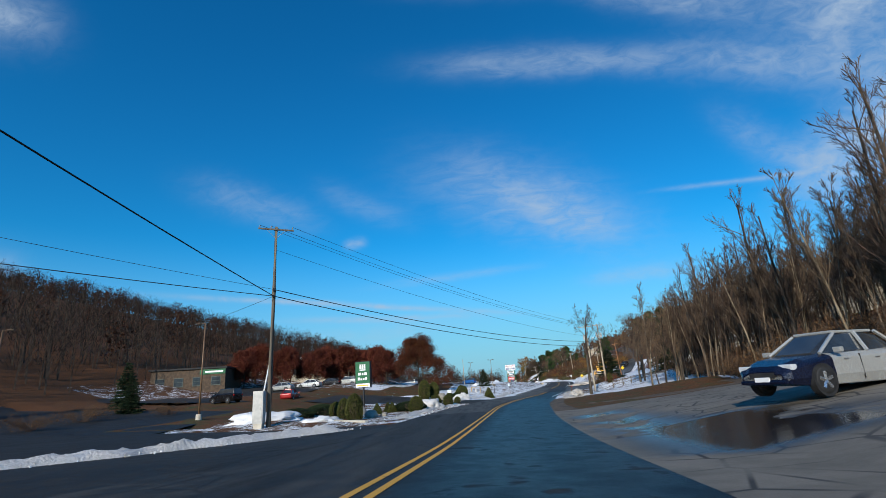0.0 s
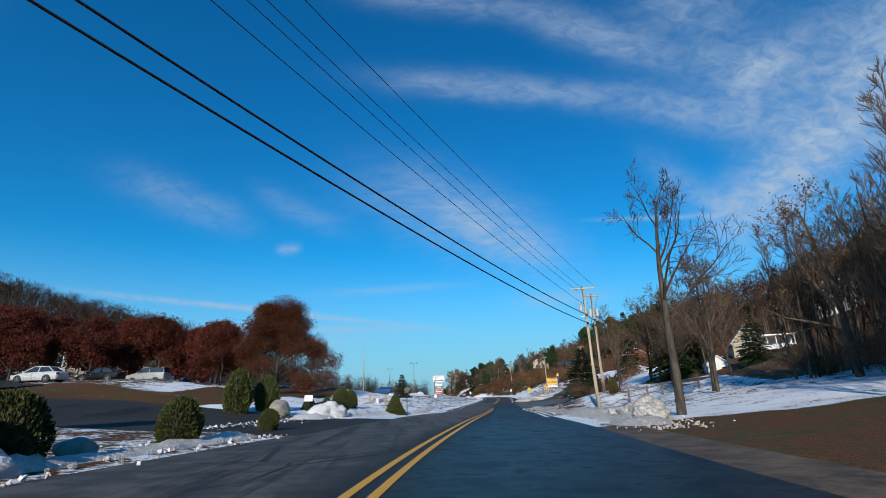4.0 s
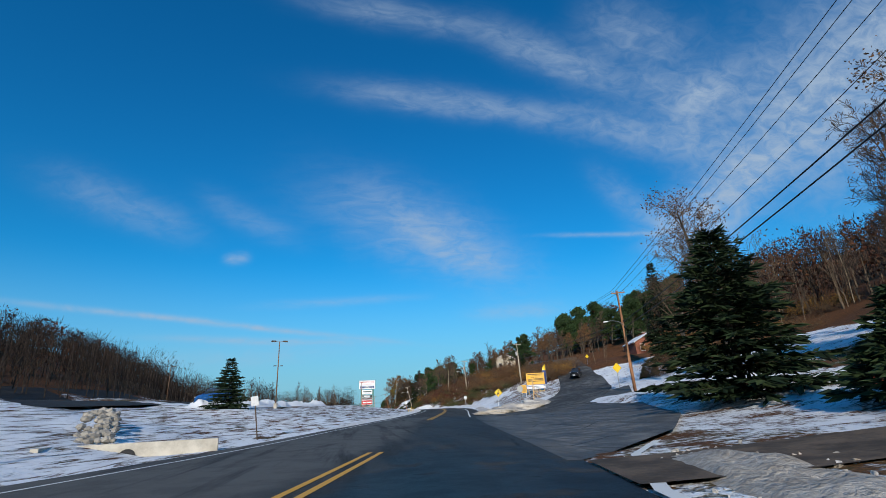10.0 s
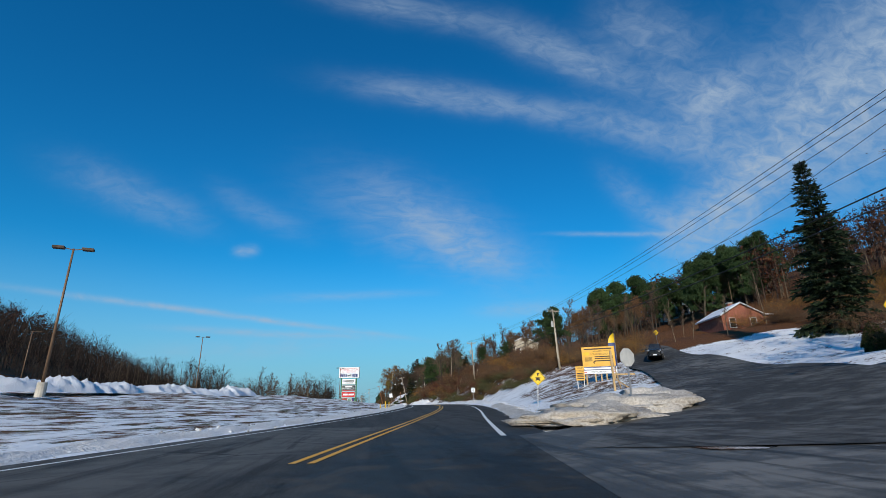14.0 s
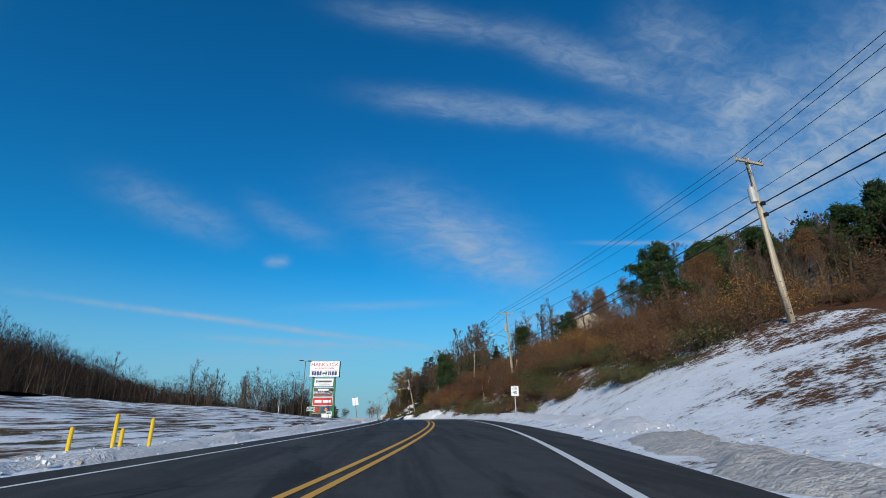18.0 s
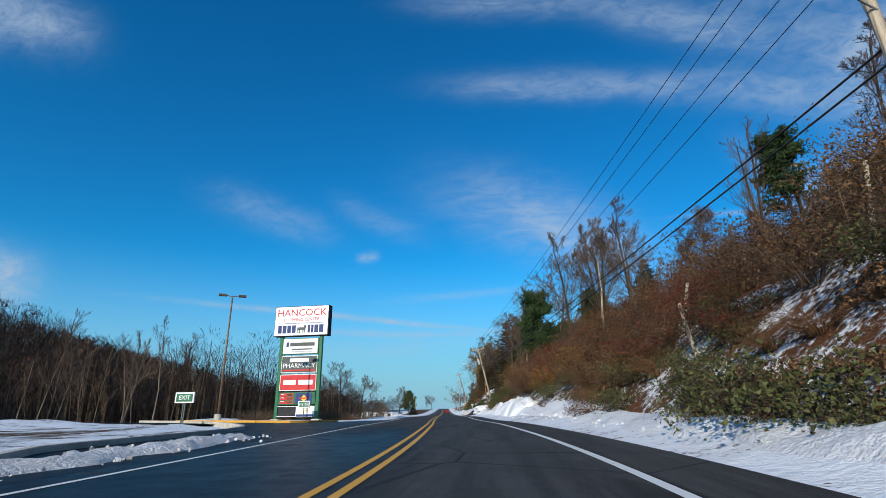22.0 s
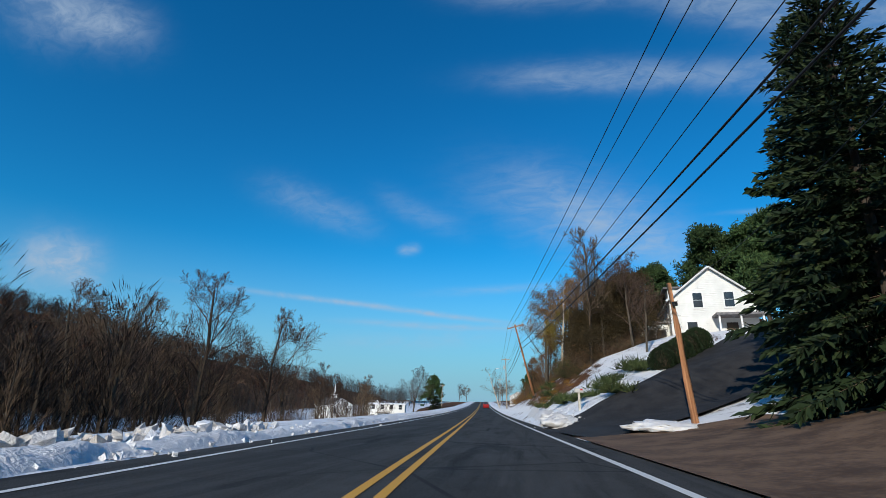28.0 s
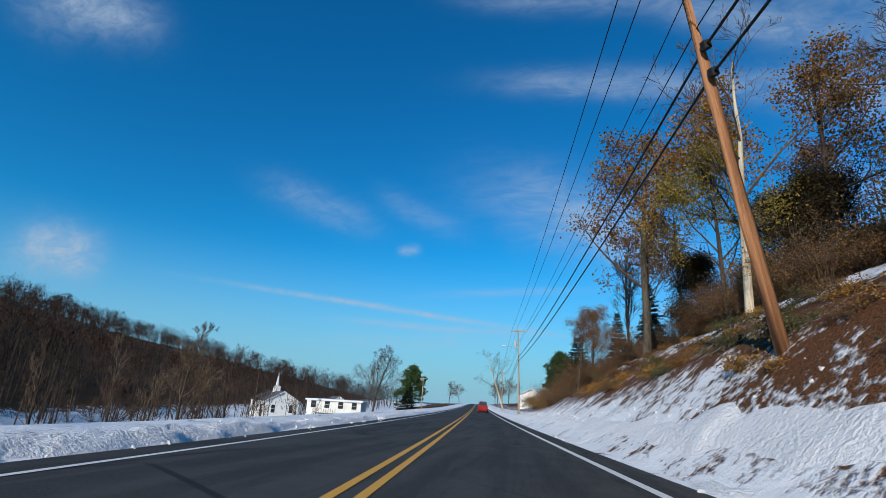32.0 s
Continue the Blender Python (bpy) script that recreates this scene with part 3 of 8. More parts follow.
def tube_path(bm, points, radii, n=6):
    """A bent tube through points."""
    last = None
    for i, p in enumerate(points):
        p = Vector(p)
        q = (Vector(points[min(i + 1, len(points) - 1)]) - Vector(points[max(i - 1, 0)])).to_track_quat("Z", "Y").to_matrix()
        r = radii[i] if isinstance(radii, (list, tuple)) else radii
        ring = [bm.verts.new(p + q @ Vector((r * math.cos(k * math.tau / n), r * math.sin(k * math.tau / n), 0))) for k in range(n)]
        if last:
            for k in range(n):
                bm.faces.new((last[k], last[(k + 1) % n], ring[(k + 1) % n], ring[k]))
        last = ring
    return bm


def words(text, size, material, parent, m, name="lettering", squeeze=1.0, depth=0.004):
    """Flat letters, centred, facing -y of m, as one mesh."""
    cu = bpy.data.curves.new("words", "FONT")
    cu.body, cu.size, cu.align_x, cu.align_y, cu.extrude, cu.resolution_u = text, size, "CENTER", "CENTER", depth, 2
    tmp = new("words", cu)
    bpy.context.view_layer.update()
    me = bpy.data.meshes.new_from_object(tmp.evaluated_get(bpy.context.evaluated_depsgraph_get()))
    bpy.data.objects.remove(tmp)
    me.transform(m @ pose(0, 0, 0, 90, 0, 0) @ Matrix.Diagonal((squeeze, 1, 1, 1)))
    me.materials.clear()
    me.materials.append(material)
    me.name = name
    ob = new(name, me)
    ob.parent = parent
    return ob


# ---- the ground sheet ----
PAVED = []          # s from, s to, d from, d to: flat stretches beside the road


def rough_ground():
    s = np.r_[np.arange(-60, 420, 1.5), np.arange(420, 715, 6.0)]
    near = np.r_[np.arange(0, 30, 1.0), np.arange(30, 60, 2.5), np.arange(60, 130, 8), np.arange(130, 421, 20)]
    d = np.r_[-near[:0:-1], near]
    S, D = np.meshgrid(s, d, indexing="ij")
    P = xy(S, D)
    Zg = ground_z(S, D)
    right, left = [np.array([edge(x) for x in s])[:, None] for edge in (EDGE_R, EDGE_L)]
    low = np.where((D < right) & (D > left), -0.07, 0.0)
    amp = smooth((np.abs(D) - 6) / 14) * 0.35
    for a, b, c, e in PAVED:
        amp = amp * (1 - ((S > a - 1) & (S < b + 1) & (D > c - 1) & (D < e + 1)))
        low = np.where((S > a) & (S < b) & (D > c) & (D < e), -0.12, low)
    for centre, wide in SIDE_ROADS:
        c = np.array(centre, float)
        for a, b, w0, w1 in zip(c, c[1:], wide, wide[1:]):
            u = np.clip(((S - a[0]) * (b[0] - a[0]) + (D - a[1]) * (b[1] - a[1])) / ((b - a) @ (b - a)), 0, 1)
            close = np.hypot(S - a[0] - u * (b[0] - a[0]), D - a[1] - u * (b[1] - a[1])) < (w0 + (w1 - w0) * u) / 2 + .4
            low = np.where(close & (D > 5), -.16, low)
            amp = np.where(close, 0, amp)
    bump = np.zeros_like(Zg)
    for f, w in ((0.11, 1.0), (0.31, 0.45), (0.8, 0.2)):
        bump += w * (np.sin(P[..., 0] * f * 1.7 + P[..., 1] * f * 0.9) * np.cos(P[..., 1] * f * 1.3 - P[..., 0] * f * 0.6))
    Zg = Zg + low + amp * bump
    far = 2600.0
    verts = np.concatenate([P, Zg[..., None]], -1).reshape(-1, 3)
    w = len(d)
    k = np.arange(len(s) - 1)[:, None] * w + np.arange(w - 1)[None]
    faces = np.stack([k, k + 1, k + w + 1, k + w], -1).reshape(-1, 4)
    faces = faces[:, ::-1]
    # carry the sheet on to the horizon
    base = len(verts)
    rim = np.r_[np.arange(w), np.arange(1, len(s)) * w + w - 1, (len(s) - 1) * w + np.arange(w - 2, -1, -1), np.arange(len(s) - 2, 0, -1) * w]
    mid = np.array([20.0, 330.0, 0])
    out = verts[rim] - mid
    out[:, 2] = 0
    out = out / np.linalg.norm(out[:, :2], axis=1)[:, None] * far + mid
    out[:, 2] = -20
    verts = np.r_[verts, out]
    n = len(rim)
    i = np.arange(n)
    j = (i + 1) % n
    ring = np.stack([rim[i], base + i, base + j, rim[j]], -1)
    ob = link_mesh("ground", verts, np.r_[faces, ring], M_GROUND, smooth_faces=True)
    tagged(ob, "snow-patched ground rising to a wooded hillside", "ground", kind="structure")
    # how much snow lies, where grass shows in rows, and where woods have dropped their leaves
    cover = 0.60 + 0.0 * S
    cover = np.where((D < -6) & (D > -34) & (S > 140) & (S < 262), 0.53, cover)
    cover = np.where((D < -7) & (D > -34) & (S > 92) & (S <= 140), 0.55, cover)
    cover = np.where((D > 4) & (D < 10) & (S > 74) & (S < 125), 0.46, cover)
    cover = np.where((D >= 10) & (D < 24) & (S > 74) & (S < 150), 0.53, cover)
    cover = np.where(D < -30, 0.45, cover)
    cover = np.where((D < -9) & (S > 292), 0.25, cover)
    cover = np.where((D < -26) & (D > -75) & (S > 345), 0.6, cover)
    foot = 7.8 + np.maximum(0, 234 - S) * 0.24
    cover = np.where((D > foot) & (S > 205) & (S < 318), 0.47, cover)
    cover = np.where((D > foot + 5) & (S > 205) & (S < 318), 0.3, cover)
    cover = np.where((D > 8.6) & (S > 362), 0.47, cover)
    cover = np.where((D > 9.5) & (D < 24) & (S > 180) & (S <= 206), 0.5, cover)
    cut = 6.35 + np.clip(S - 370, 0, 20) * .075
    cover = np.where((D > cut - 1.3) & (D <= cut) & (S > 358) & (S < 420), 0.545, cover)
    cover = np.where((D > cut) & (D < 10.5) & (S > 358) & (S < 420), 0.415, cover)
    cover = np.where((D >= 10.5) & (D < 13) & (S > 364) & (S < 396), 0.5, cover)
    cover = np.where((D > 14) & (S > 364), 0.25, cover)
    cover = np.where((D > 20) & (S < 62), 0.30, cover)
    cover = np.where((D > 24) & (S >= 62) & (S < 140), 0.38, cover)
    cover = np.where((D < -18.5) & (D > -27) & (S > 78) & (S < 106), 0.22, cover)
    cover = np.where((D > 45), 0.2, cover)
    cover = np.where((D < -70), 0.2, cover)
    cover = np.where((D > 5) & (D < 20) & (S > 34) & (S < 62), 0.12, cover)
    cover = np.where((D < -22) & (D > -44) & (S > 40) & (S < 84), 0.36, cover)
    cover = np.where((D < -5) & (D >= -22) & (S > 28) & (S < 64), 0.475, cover)
    cover = np.where((D < -22) & (S > 24) & (S < 62), 0.22, cover)
    cover = np.where((D < -6.5) & (D > -24) & (S > 160) & (S < 252), 0.51, cover)
    rows = np.where((D < -6) & (D > -34) & (S > 98) & (S < 262), 0.85, 0.0)
    wood = np.where((np.abs(D) > 40) | ((D > foot) & (S > 205) & (S < 318)) | ((D > cut - 1.3) & (S > 358)) | ((D < -9) & (D > -26) & (S > 292)), 1.0, 0.0)
    for key, grid, rest in (("cover", cover, 0.2), ("rows", rows, 0.0), ("wood", wood, 1.0)):
        a = ob.data.attributes.new(key, "FLOAT", "POINT")
        a.data.foreach_set("value", np.r_[grid.reshape(-1), np.full(n, rest)].astype(np.float32))
    return ob


def strip(name, s0, s1, left, right, material, lift=0.0, across=6, step=1.0, label="", category="road", wet=0.0, flat=False, salt=None):
    """A paved sheet between two lines beside the road; left and right give metres aside."""
    s = np.linspace(s0, s1, max(2, int((s1 - s0) / step) + 1))
    a = np.array([left(x) if callable(left) else left for x in s])
    b = np.array([right(x) if callable(right) else right for x in s])
    u = np.linspace(0, 1, across + 1)
    D = a[:, None] * (1 - u) + b[:, None] * u
    S = np.repeat(s[:, None], across + 1, 1)
    P = xy(S, D)
    Zs = (road_z(S) if flat else ground_z(S, D)) + lift
    verts = np.concatenate([P, Zs[..., None]], -1).reshape(-1, 3)
    w = across + 1
    k = np.arange(len(s) - 1)[:, None] * w + np.arange(w - 1)[None]
    faces = np.stack([k + w, k + w + 1, k + 1, k], -1).reshape(-1, 4)
    ob = link_mesh(name, verts, faces, material, smooth_faces=True)
    tagged(ob, label, category, kind="structure")
    at_ = ob.data.attributes.new("wet", "FLOAT", "POINT")
    at_.data.foreach_set("value", np.array([wet(p, q) if callable(wet) else wet for p, q in zip(S.reshape(-1), D.reshape(-1))], dtype=np.float32))
    if salt:
        at_ = ob.data.attributes.new("salt", "FLOAT", "POINT")
        at_.data.foreach_set("value", np.array([salt(p, q) for p, q in zip(S.reshape(-1), D.reshape(-1))], dtype=np.float32))
    return ob


def lerp_table(rows):
    a = np.array(rows, float)
    return lambda x: float(np.interp(x, a[:, 0], a[:, 1]))


def world_strip(name, centre, widths, material, label, lift=0.05, wet=0.0, n=60):
    """A side road along points (s, d), laid on the ground."""
    c = np.array(centre, float)
    run = np.r_[0, np.cumsum(np.linalg.norm(np.diff(c, axis=0), axis=1))]
    u = np.linspace(0, run[-1], n)
    m = np.gradient(c, run, axis=0)
    i = np.clip(np.searchsorted(run, u, side="right") - 1, 0, len(run) - 2)
    h = (run[i + 1] - run[i])[:, None]
    q = ((u - run[i]))[:, None] / h
    p = (2*q**3 - 3*q**2 + 1)*c[i] + (q**3 - 2*q**2 + q)*h*m[i] + (3*q**2 - 2*q**3)*c[i + 1] + (q**3 - q**2)*h*m[i + 1]
    g = np.gradient(p, axis=0)
    g /= np.linalg.norm(g, axis=1)[:, None]
    wd = np.interp(u, run, widths)[:, None]
    cross = np.linspace(-0.5, 0.5, 7)
    S = p[:, 0:1] - g[:, 1:2] * wd * cross
    D = p[:, 1:2] + g[:, 0:1] * wd * cross
    z = ground_z(S, D)
    rise = lift * np.clip((D - 4.5) / 3, 0.3, 1)
    verts = np.concatenate([xy(S, D), (z + rise)[..., None]], -1).reshape(-1, 3)
    k = np.arange(n - 1)[:, None] * 7 + np.arange(6)[None]
    ob = link_mesh(name, verts, np.stack([k, k + 1, k + 8, k + 7], -1).reshape(-1, 4), material, smooth_faces=True)
    tagged(ob, label, "road", kind="structure")
    a = ob.data.attributes.new("wet", "FLOAT", "POINT")
    a.data.foreach_set("value", np.full(len(verts), wet, dtype=np.float32))
    return ob


EDGE_R = lerp_table([(-60, 4.2), (0, 4.0), (30, 4.4), (60, 4.8), (75, 4.4), (112, 4.4), (125, 5), (200, 5.6), (212, 6.4), (262, 6.4), (268, 7.1), (296, 7.1), (312, 4.8), (400, 4.6), (710, 4.6)])
EDGE_L = lerp_table([(-60, -5.4), (60, -5.4), (85, -6.2), (112, -6.4), (150, -5.6), (210, -4.9), (280, -4.8), (320, -4.4), (710, -4.2)])


def road_wet(s, d):
    near = float(np.interp(s, [-60, 60, 75, 112, 122, 158, 170, 712], [1, 1, .85, .85, .6, .6, .12, .12]))
    far = float(np.interp(s, [-60, 60, 80, 110, 160, 222, 240, 256, 272, 712], [.45, .45, .2, .2, .3, .12, .95, .95, .12, .12]))
    edge = float(np.interp(s, [270, 280, 296, 304], [0, .95, .95, 0]))
    mix = float(smooth((d + .6) / 1.6))
    return max(near * mix + far * (1 - mix), edge * float(smooth((d - 4.2) / .5)))


def road_salt(s, d):
    """How thick the grey crust of road salt lies."""
    if s < 40:
        return .25 if d < 0 else .1
    if s < 165:
        return .85 if d < -.4 else .35 if s > 112 else .12
    return .3


strip("road", -60, 712, EDGE_L, EDGE_R, M_ASPHALT, 0.0, 12, 1.0, "two-lane asphalt main road, damp in patches", "road", road_wet, True, road_salt)
for side, off in (("yellow_line_1", -0.16), ("yellow_line_2", 0.16)):
    strip(side, -60, 120, off - 0.065, off + 0.065, M_YELLOW, 0.008, 1, 1.0, "worn yellow centre line", "road marking", flat=True)
    strip(side, 152, 712, off - 0.065, off + 0.065, M_YELLOW, 0.008, 1, 1.0, "yellow centre line", "road marking", flat=True)
LINE_R = lerp_table([(-60, 3.6), (85, 4.0), (103, 3.9), (112, 4.5), (116, 5.6), (118, 6.8)])
strip("white_line_1", 70, 118, lambda s: LINE_R(s) - 0.1, lambda s: LINE_R(s) + 0.1, M_WHITE_LINE, 0.045, 1, 1.0, "white edge line bending into the side road", "road marking")
strip("white_line_2", 158, 712, 3.78, 3.95, M_WHITE_LINE, 0.008, 1, 1.0, "white edge line", "road marking", flat=True)
LINE_L = lerp_table([(88, -5.2), (112, -5.4), (150, -4.9), (175, -4.4), (210, -3.9), (320, -3.6), (712, -3.5)])
strip("white_line_3", 88, 712, lambda s: LINE_L(s) - 0.06, lambda s: LINE_L(s) + 0.06, M_WHITE_LINE, 0.008, 1, 1.0, "white edge line", "road marking", flat=True)



PAVED += [(30, 49, -60, -28), (-60, 33, -60, -5), (-60, 34, 4, 22), (118, 163, 4, 15), (62, 74, -30, -5), (246, 262, -7.4, -5), (262, 277, -14, -5), (277, 289, -8.6, -5), (270, 277, -40, -13), (320.5, 335.5, 4.6, 14), (335.5, 344, 4.4, 8)]
SIDE_ROAD = ([(152, 9), (160, 13), (170, 17.6), (186, 22.3), (207, 27), (232, 34.5), (262, 43), (295, 52)], [9, 9.5, 8.5, 7.4, 6.8, 6.2, 6, 6])
DRIVE = ([(341, 4.6), (341.6, 8), (343.4, 12), (347, 17), (352, 22.5), (359, 29)], [11, 7.6, 6.4, 5.6, 5.0, 4.8])
SIDE_ROADS = [SIDE_ROAD, DRIVE]
rough_ground()
strip("parking_lot_1", -60, 30, -62, lambda s: EDGE_L(s) + 0.3, M_ASPHALT, -0.02, 14, 2.0, "dark asphalt bank parking lot", "parking lot", 0.5)
strip("parking_lot_4", 30, 50, -62, lambda s: -21.5 - (s - 30) * .35, M_ASPHALT, -0.03, 10, 2.0, "dark asphalt end of the bank parking lot", "parking lot", 0.6)
strip("parking_lot_2", 60, 125, -62, lambda s: -38 + max(0, 80 - s) * .25, M_ASPHALT, 0.05, 10, 2.0, "asphalt shopping centre lot", "parking lot", 0.4)
strip("parking_lot_3", 125, 260, -75, lambda s: -27.5 - max(0, s - 200) * .12, M_ASPHALT, 0.05, 10, 2.0, "asphalt lot above the snowy slope", "parking lot", 0.4)
strip("entrance_1", 60, 76, lambda s: -40 + abs(s - 69) * 2.2, lambda s: EDGE_L(s) + 0.3, M_ASPHALT, 0.004, 14, 1.0, "asphalt entrance to the shopping centre", "road", 0.3)
ISLAND = lerp_table([(246, -5.2), (251, -7.2), (261, -7.3), (264, -8.2), (268, -10.6), (272, -13.2), (276.6, -15.5), (277.2, -9.6), (284, -8.4), (290, -5.2)])
strip("entrance_2", 246, 290, lambda s: ISLAND(s) - .1, lambda s: EDGE_L(s) + 0.3, M_ASPHALT, 0.004, 8, .6, "wet asphalt entrance by the tall sign", "road", .8)
strip("entrance_3", 269.5, 277, lambda s: -40, lambda s: ISLAND(s) + .2, M_ASPHALT, 0.008, 10, .6, "wet asphalt drive into the shopping centre", "road", .8)


def kerb(name, points, material, label, high=.15, wide=.16):
    """A kerbstone line of boxes end to end along points (s, d)."""
    root = thing(name, label, "kerb", kind="structure")
    for (s0, d0), (s1, d1) in zip(points, points[1:]):
        a, b = at(s0, d0), at(s1, d1)
        m = Matrix.Translation(a) @ (b - a).to_track_quat("Y", "Z").to_matrix().to_4x4()
        part("kerbstone", box((-wide / 2, .004, -.2), (wide / 2, (b - a).length - .004, high), .025, m), material, root)
    return root


kerb("kerb_1", [(282.5, -24), (279, -19), (277.4, -15.5), (277.1, -12.5), (277.6, -10.2), (279, -9.3), (282, -8.8), (285, -8.3)], M_YELLOW, "yellow-painted concrete kerb at the entrance")
kerb("kerb_2", [(247, -5.9), (251, -7.4), (254, -7.45), (257, -7.45), (260, -7.45), (262.5, -7.8), (264.5, -8.7), (266.5, -9.9), (269, -11.6), (271.5, -13.6), (273, -16), (274, -19)], M_CONCRETE, "concrete kerb of the snowy island", .14, .2)
kerb("kerb_3", [(40.4, -19.5), (37.1, -13.7), (33.5, -8.2)], M_CONCRETE, "tan concrete kerb at the corner of the bank bed", .16, .3)
strip("apron_1", -60, 34, lambda s: EDGE_R(s) - 0.2, 22, M_APRON, -0.004, 10, 1.0, "cracked pale asphalt apron with puddles", "parking lot", lambda s, d: 1.0 if 4.2 < d < 7.6 and 8 < s < 27 else 0.0)
strip("apron_2", 34, 61, lambda s: EDGE_R(s) - 0.2, 19.5, M_GRAVEL, -0.006, 8, 1.0, "muddy gravel apron beside the road", "parking lot", 0.0)
strip("driveway_1", 112.5, 115.5, lambda s: EDGE_R(s), 30, M_GRAVEL, 0.04, 14, .5, "dark driveway crossing the snowy verge", "driveway", 0.0)
strip("driveway_2", 98, 101, lambda s: 8, 32, M_GRAVEL, 0.03, 14, .5, "muddy track across the snowy lawn", "driveway", 0.0)
OUTER = lerp_table([(116, 4.6), (121, 8.5), (128, 12), (138, 14.5), (150, 18), (158, 20.5), (166, 23)])
INNER = lerp_table([(116, 4.3), (158, 4.3), (161, 6.5), (164, 10), (166, 13)])
strip("junction", 116, 166, INNER, OUTER, M_SALTED, 0.004, 10, 1.0, "wet asphalt mouth of the side road", "road", lambda s, d: .55, salt=lambda s, d: .75 if 5 < d < 13 else .5)
world_strip("side_road", *SIDE_ROAD, M_SALTED, "damp asphalt side road climbing the hill", 0.03, 0.3)


def puddle(s, d, long, wide, seed):
    """Melt water lying on the asphalt, with a ragged rim."""
    r = random.Random(seed)
    n = 28
    wob = [r.uniform(.7, 1.15) for k in range(n)]
    rim = []
    for k in range(n):
        a = 2 * math.pi * k / n
        q = (wob[k - 1] + wob[k] + wob[(k + 1) % n]) / 3
        rim.append(at(s + long * q * math.cos(a), d + wide * q * math.sin(a), .02))
    ob = link_mesh("puddle", [tuple(v) for v in rim] + [tuple(at(s, d, .022))], [(n, k, (k + 1) % n) for k in range(n)], M_PUDDLE)
    tagged(ob, "shallow puddle of melt water on dark asphalt", "puddle", "melt puddles", kind="structure")


puddle(153.4, 7.6, 1.3, .75, 3)
world_strip("driveway_3", *DRIVE, M_DRIVE, "dark asphalt driveway climbing to the house", 0.02, 0.3)
strip("mud_apron", 321, 336, lambda s: 4.7, lambda s: 14 - abs(s - 331) * .5, M_MUD, 0.04, 10, .7, "muddy brown turnout under the spruces", "verge")



# ---- trees and bushes ----
def prisms(segs, sides):
    """Thin tapered prisms; segs: rows of x0 y0 z0 x1 y1 z1 r0 r1."""
    g = np.asarray(segs, float)
    a, b = g[:, :3], g[:, 3:6]
    w = b - a
    w /= np.maximum(np.linalg.norm(w, axis=1), 1e-6)[:, None]
    ref = np.where(np.abs(w[:, 2:3]) > 0.9, np.array([[1.0, 0, 0]]), np.array([[0, 0, 1.0]]))
    u = np.cross(ref, w)
    u /= np.linalg.norm(u, axis=1)[:, None]
    v = np.cross(w, u)
    ang = np.arange(sides) * math.tau / sides
    ring = np.cos(ang)[None, :, None] * u[:, None] + np.sin(ang)[None, :, None] * v[:, None]
    lo = a[:, None] + ring * g[:, 6][:, None, None]
    hi = b[:, None] + ring * g[:, 7][:, None, None]
    verts = np.concatenate([lo, hi], 1).reshape(-1, 3)
    base = np.arange(len(g))[:, None] * 2 * sides
    k = np.arange(sides)[None]
    faces = np.stack([base + k, base + (k + 1) % sides, base + sides + (k + 1) % sides, base + sides + k], -1).reshape(-1, 4)
    return verts, faces


def blades(rng, centres, ways, long, wide, bend=0.35):
    """Leaf-like quads, folded a little: centre, direction, length and width."""
    n = len(centres)
    ways = ways / np.maximum(np.linalg.norm(ways, axis=1), 1e-6)[:, None]
    side = np.cross(ways, rng.normal(size=(n, 3)))
    side /= np.maximum(np.linalg.norm(side, axis=1), 1e-6)[:, None]
    up = np.cross(side, ways)
    L = long * (0.6 + 0.8 * rng.random((n, 1)))
    W = wide * (0.6 + 0.8 * rng.random((n, 1)))
    a = centres
    b = centres + ways * L * 0.5 + side * W * 0.5 + up * W * bend
    c = centres + ways * L
    e = centres + ways * L * 0.5 - side * W * 0.5 + up * W * bend
    verts = np.stack([a, b, c, e], 1).reshape(-1, 3)
    return verts, np.arange(4 * n).reshape(-1, 4)


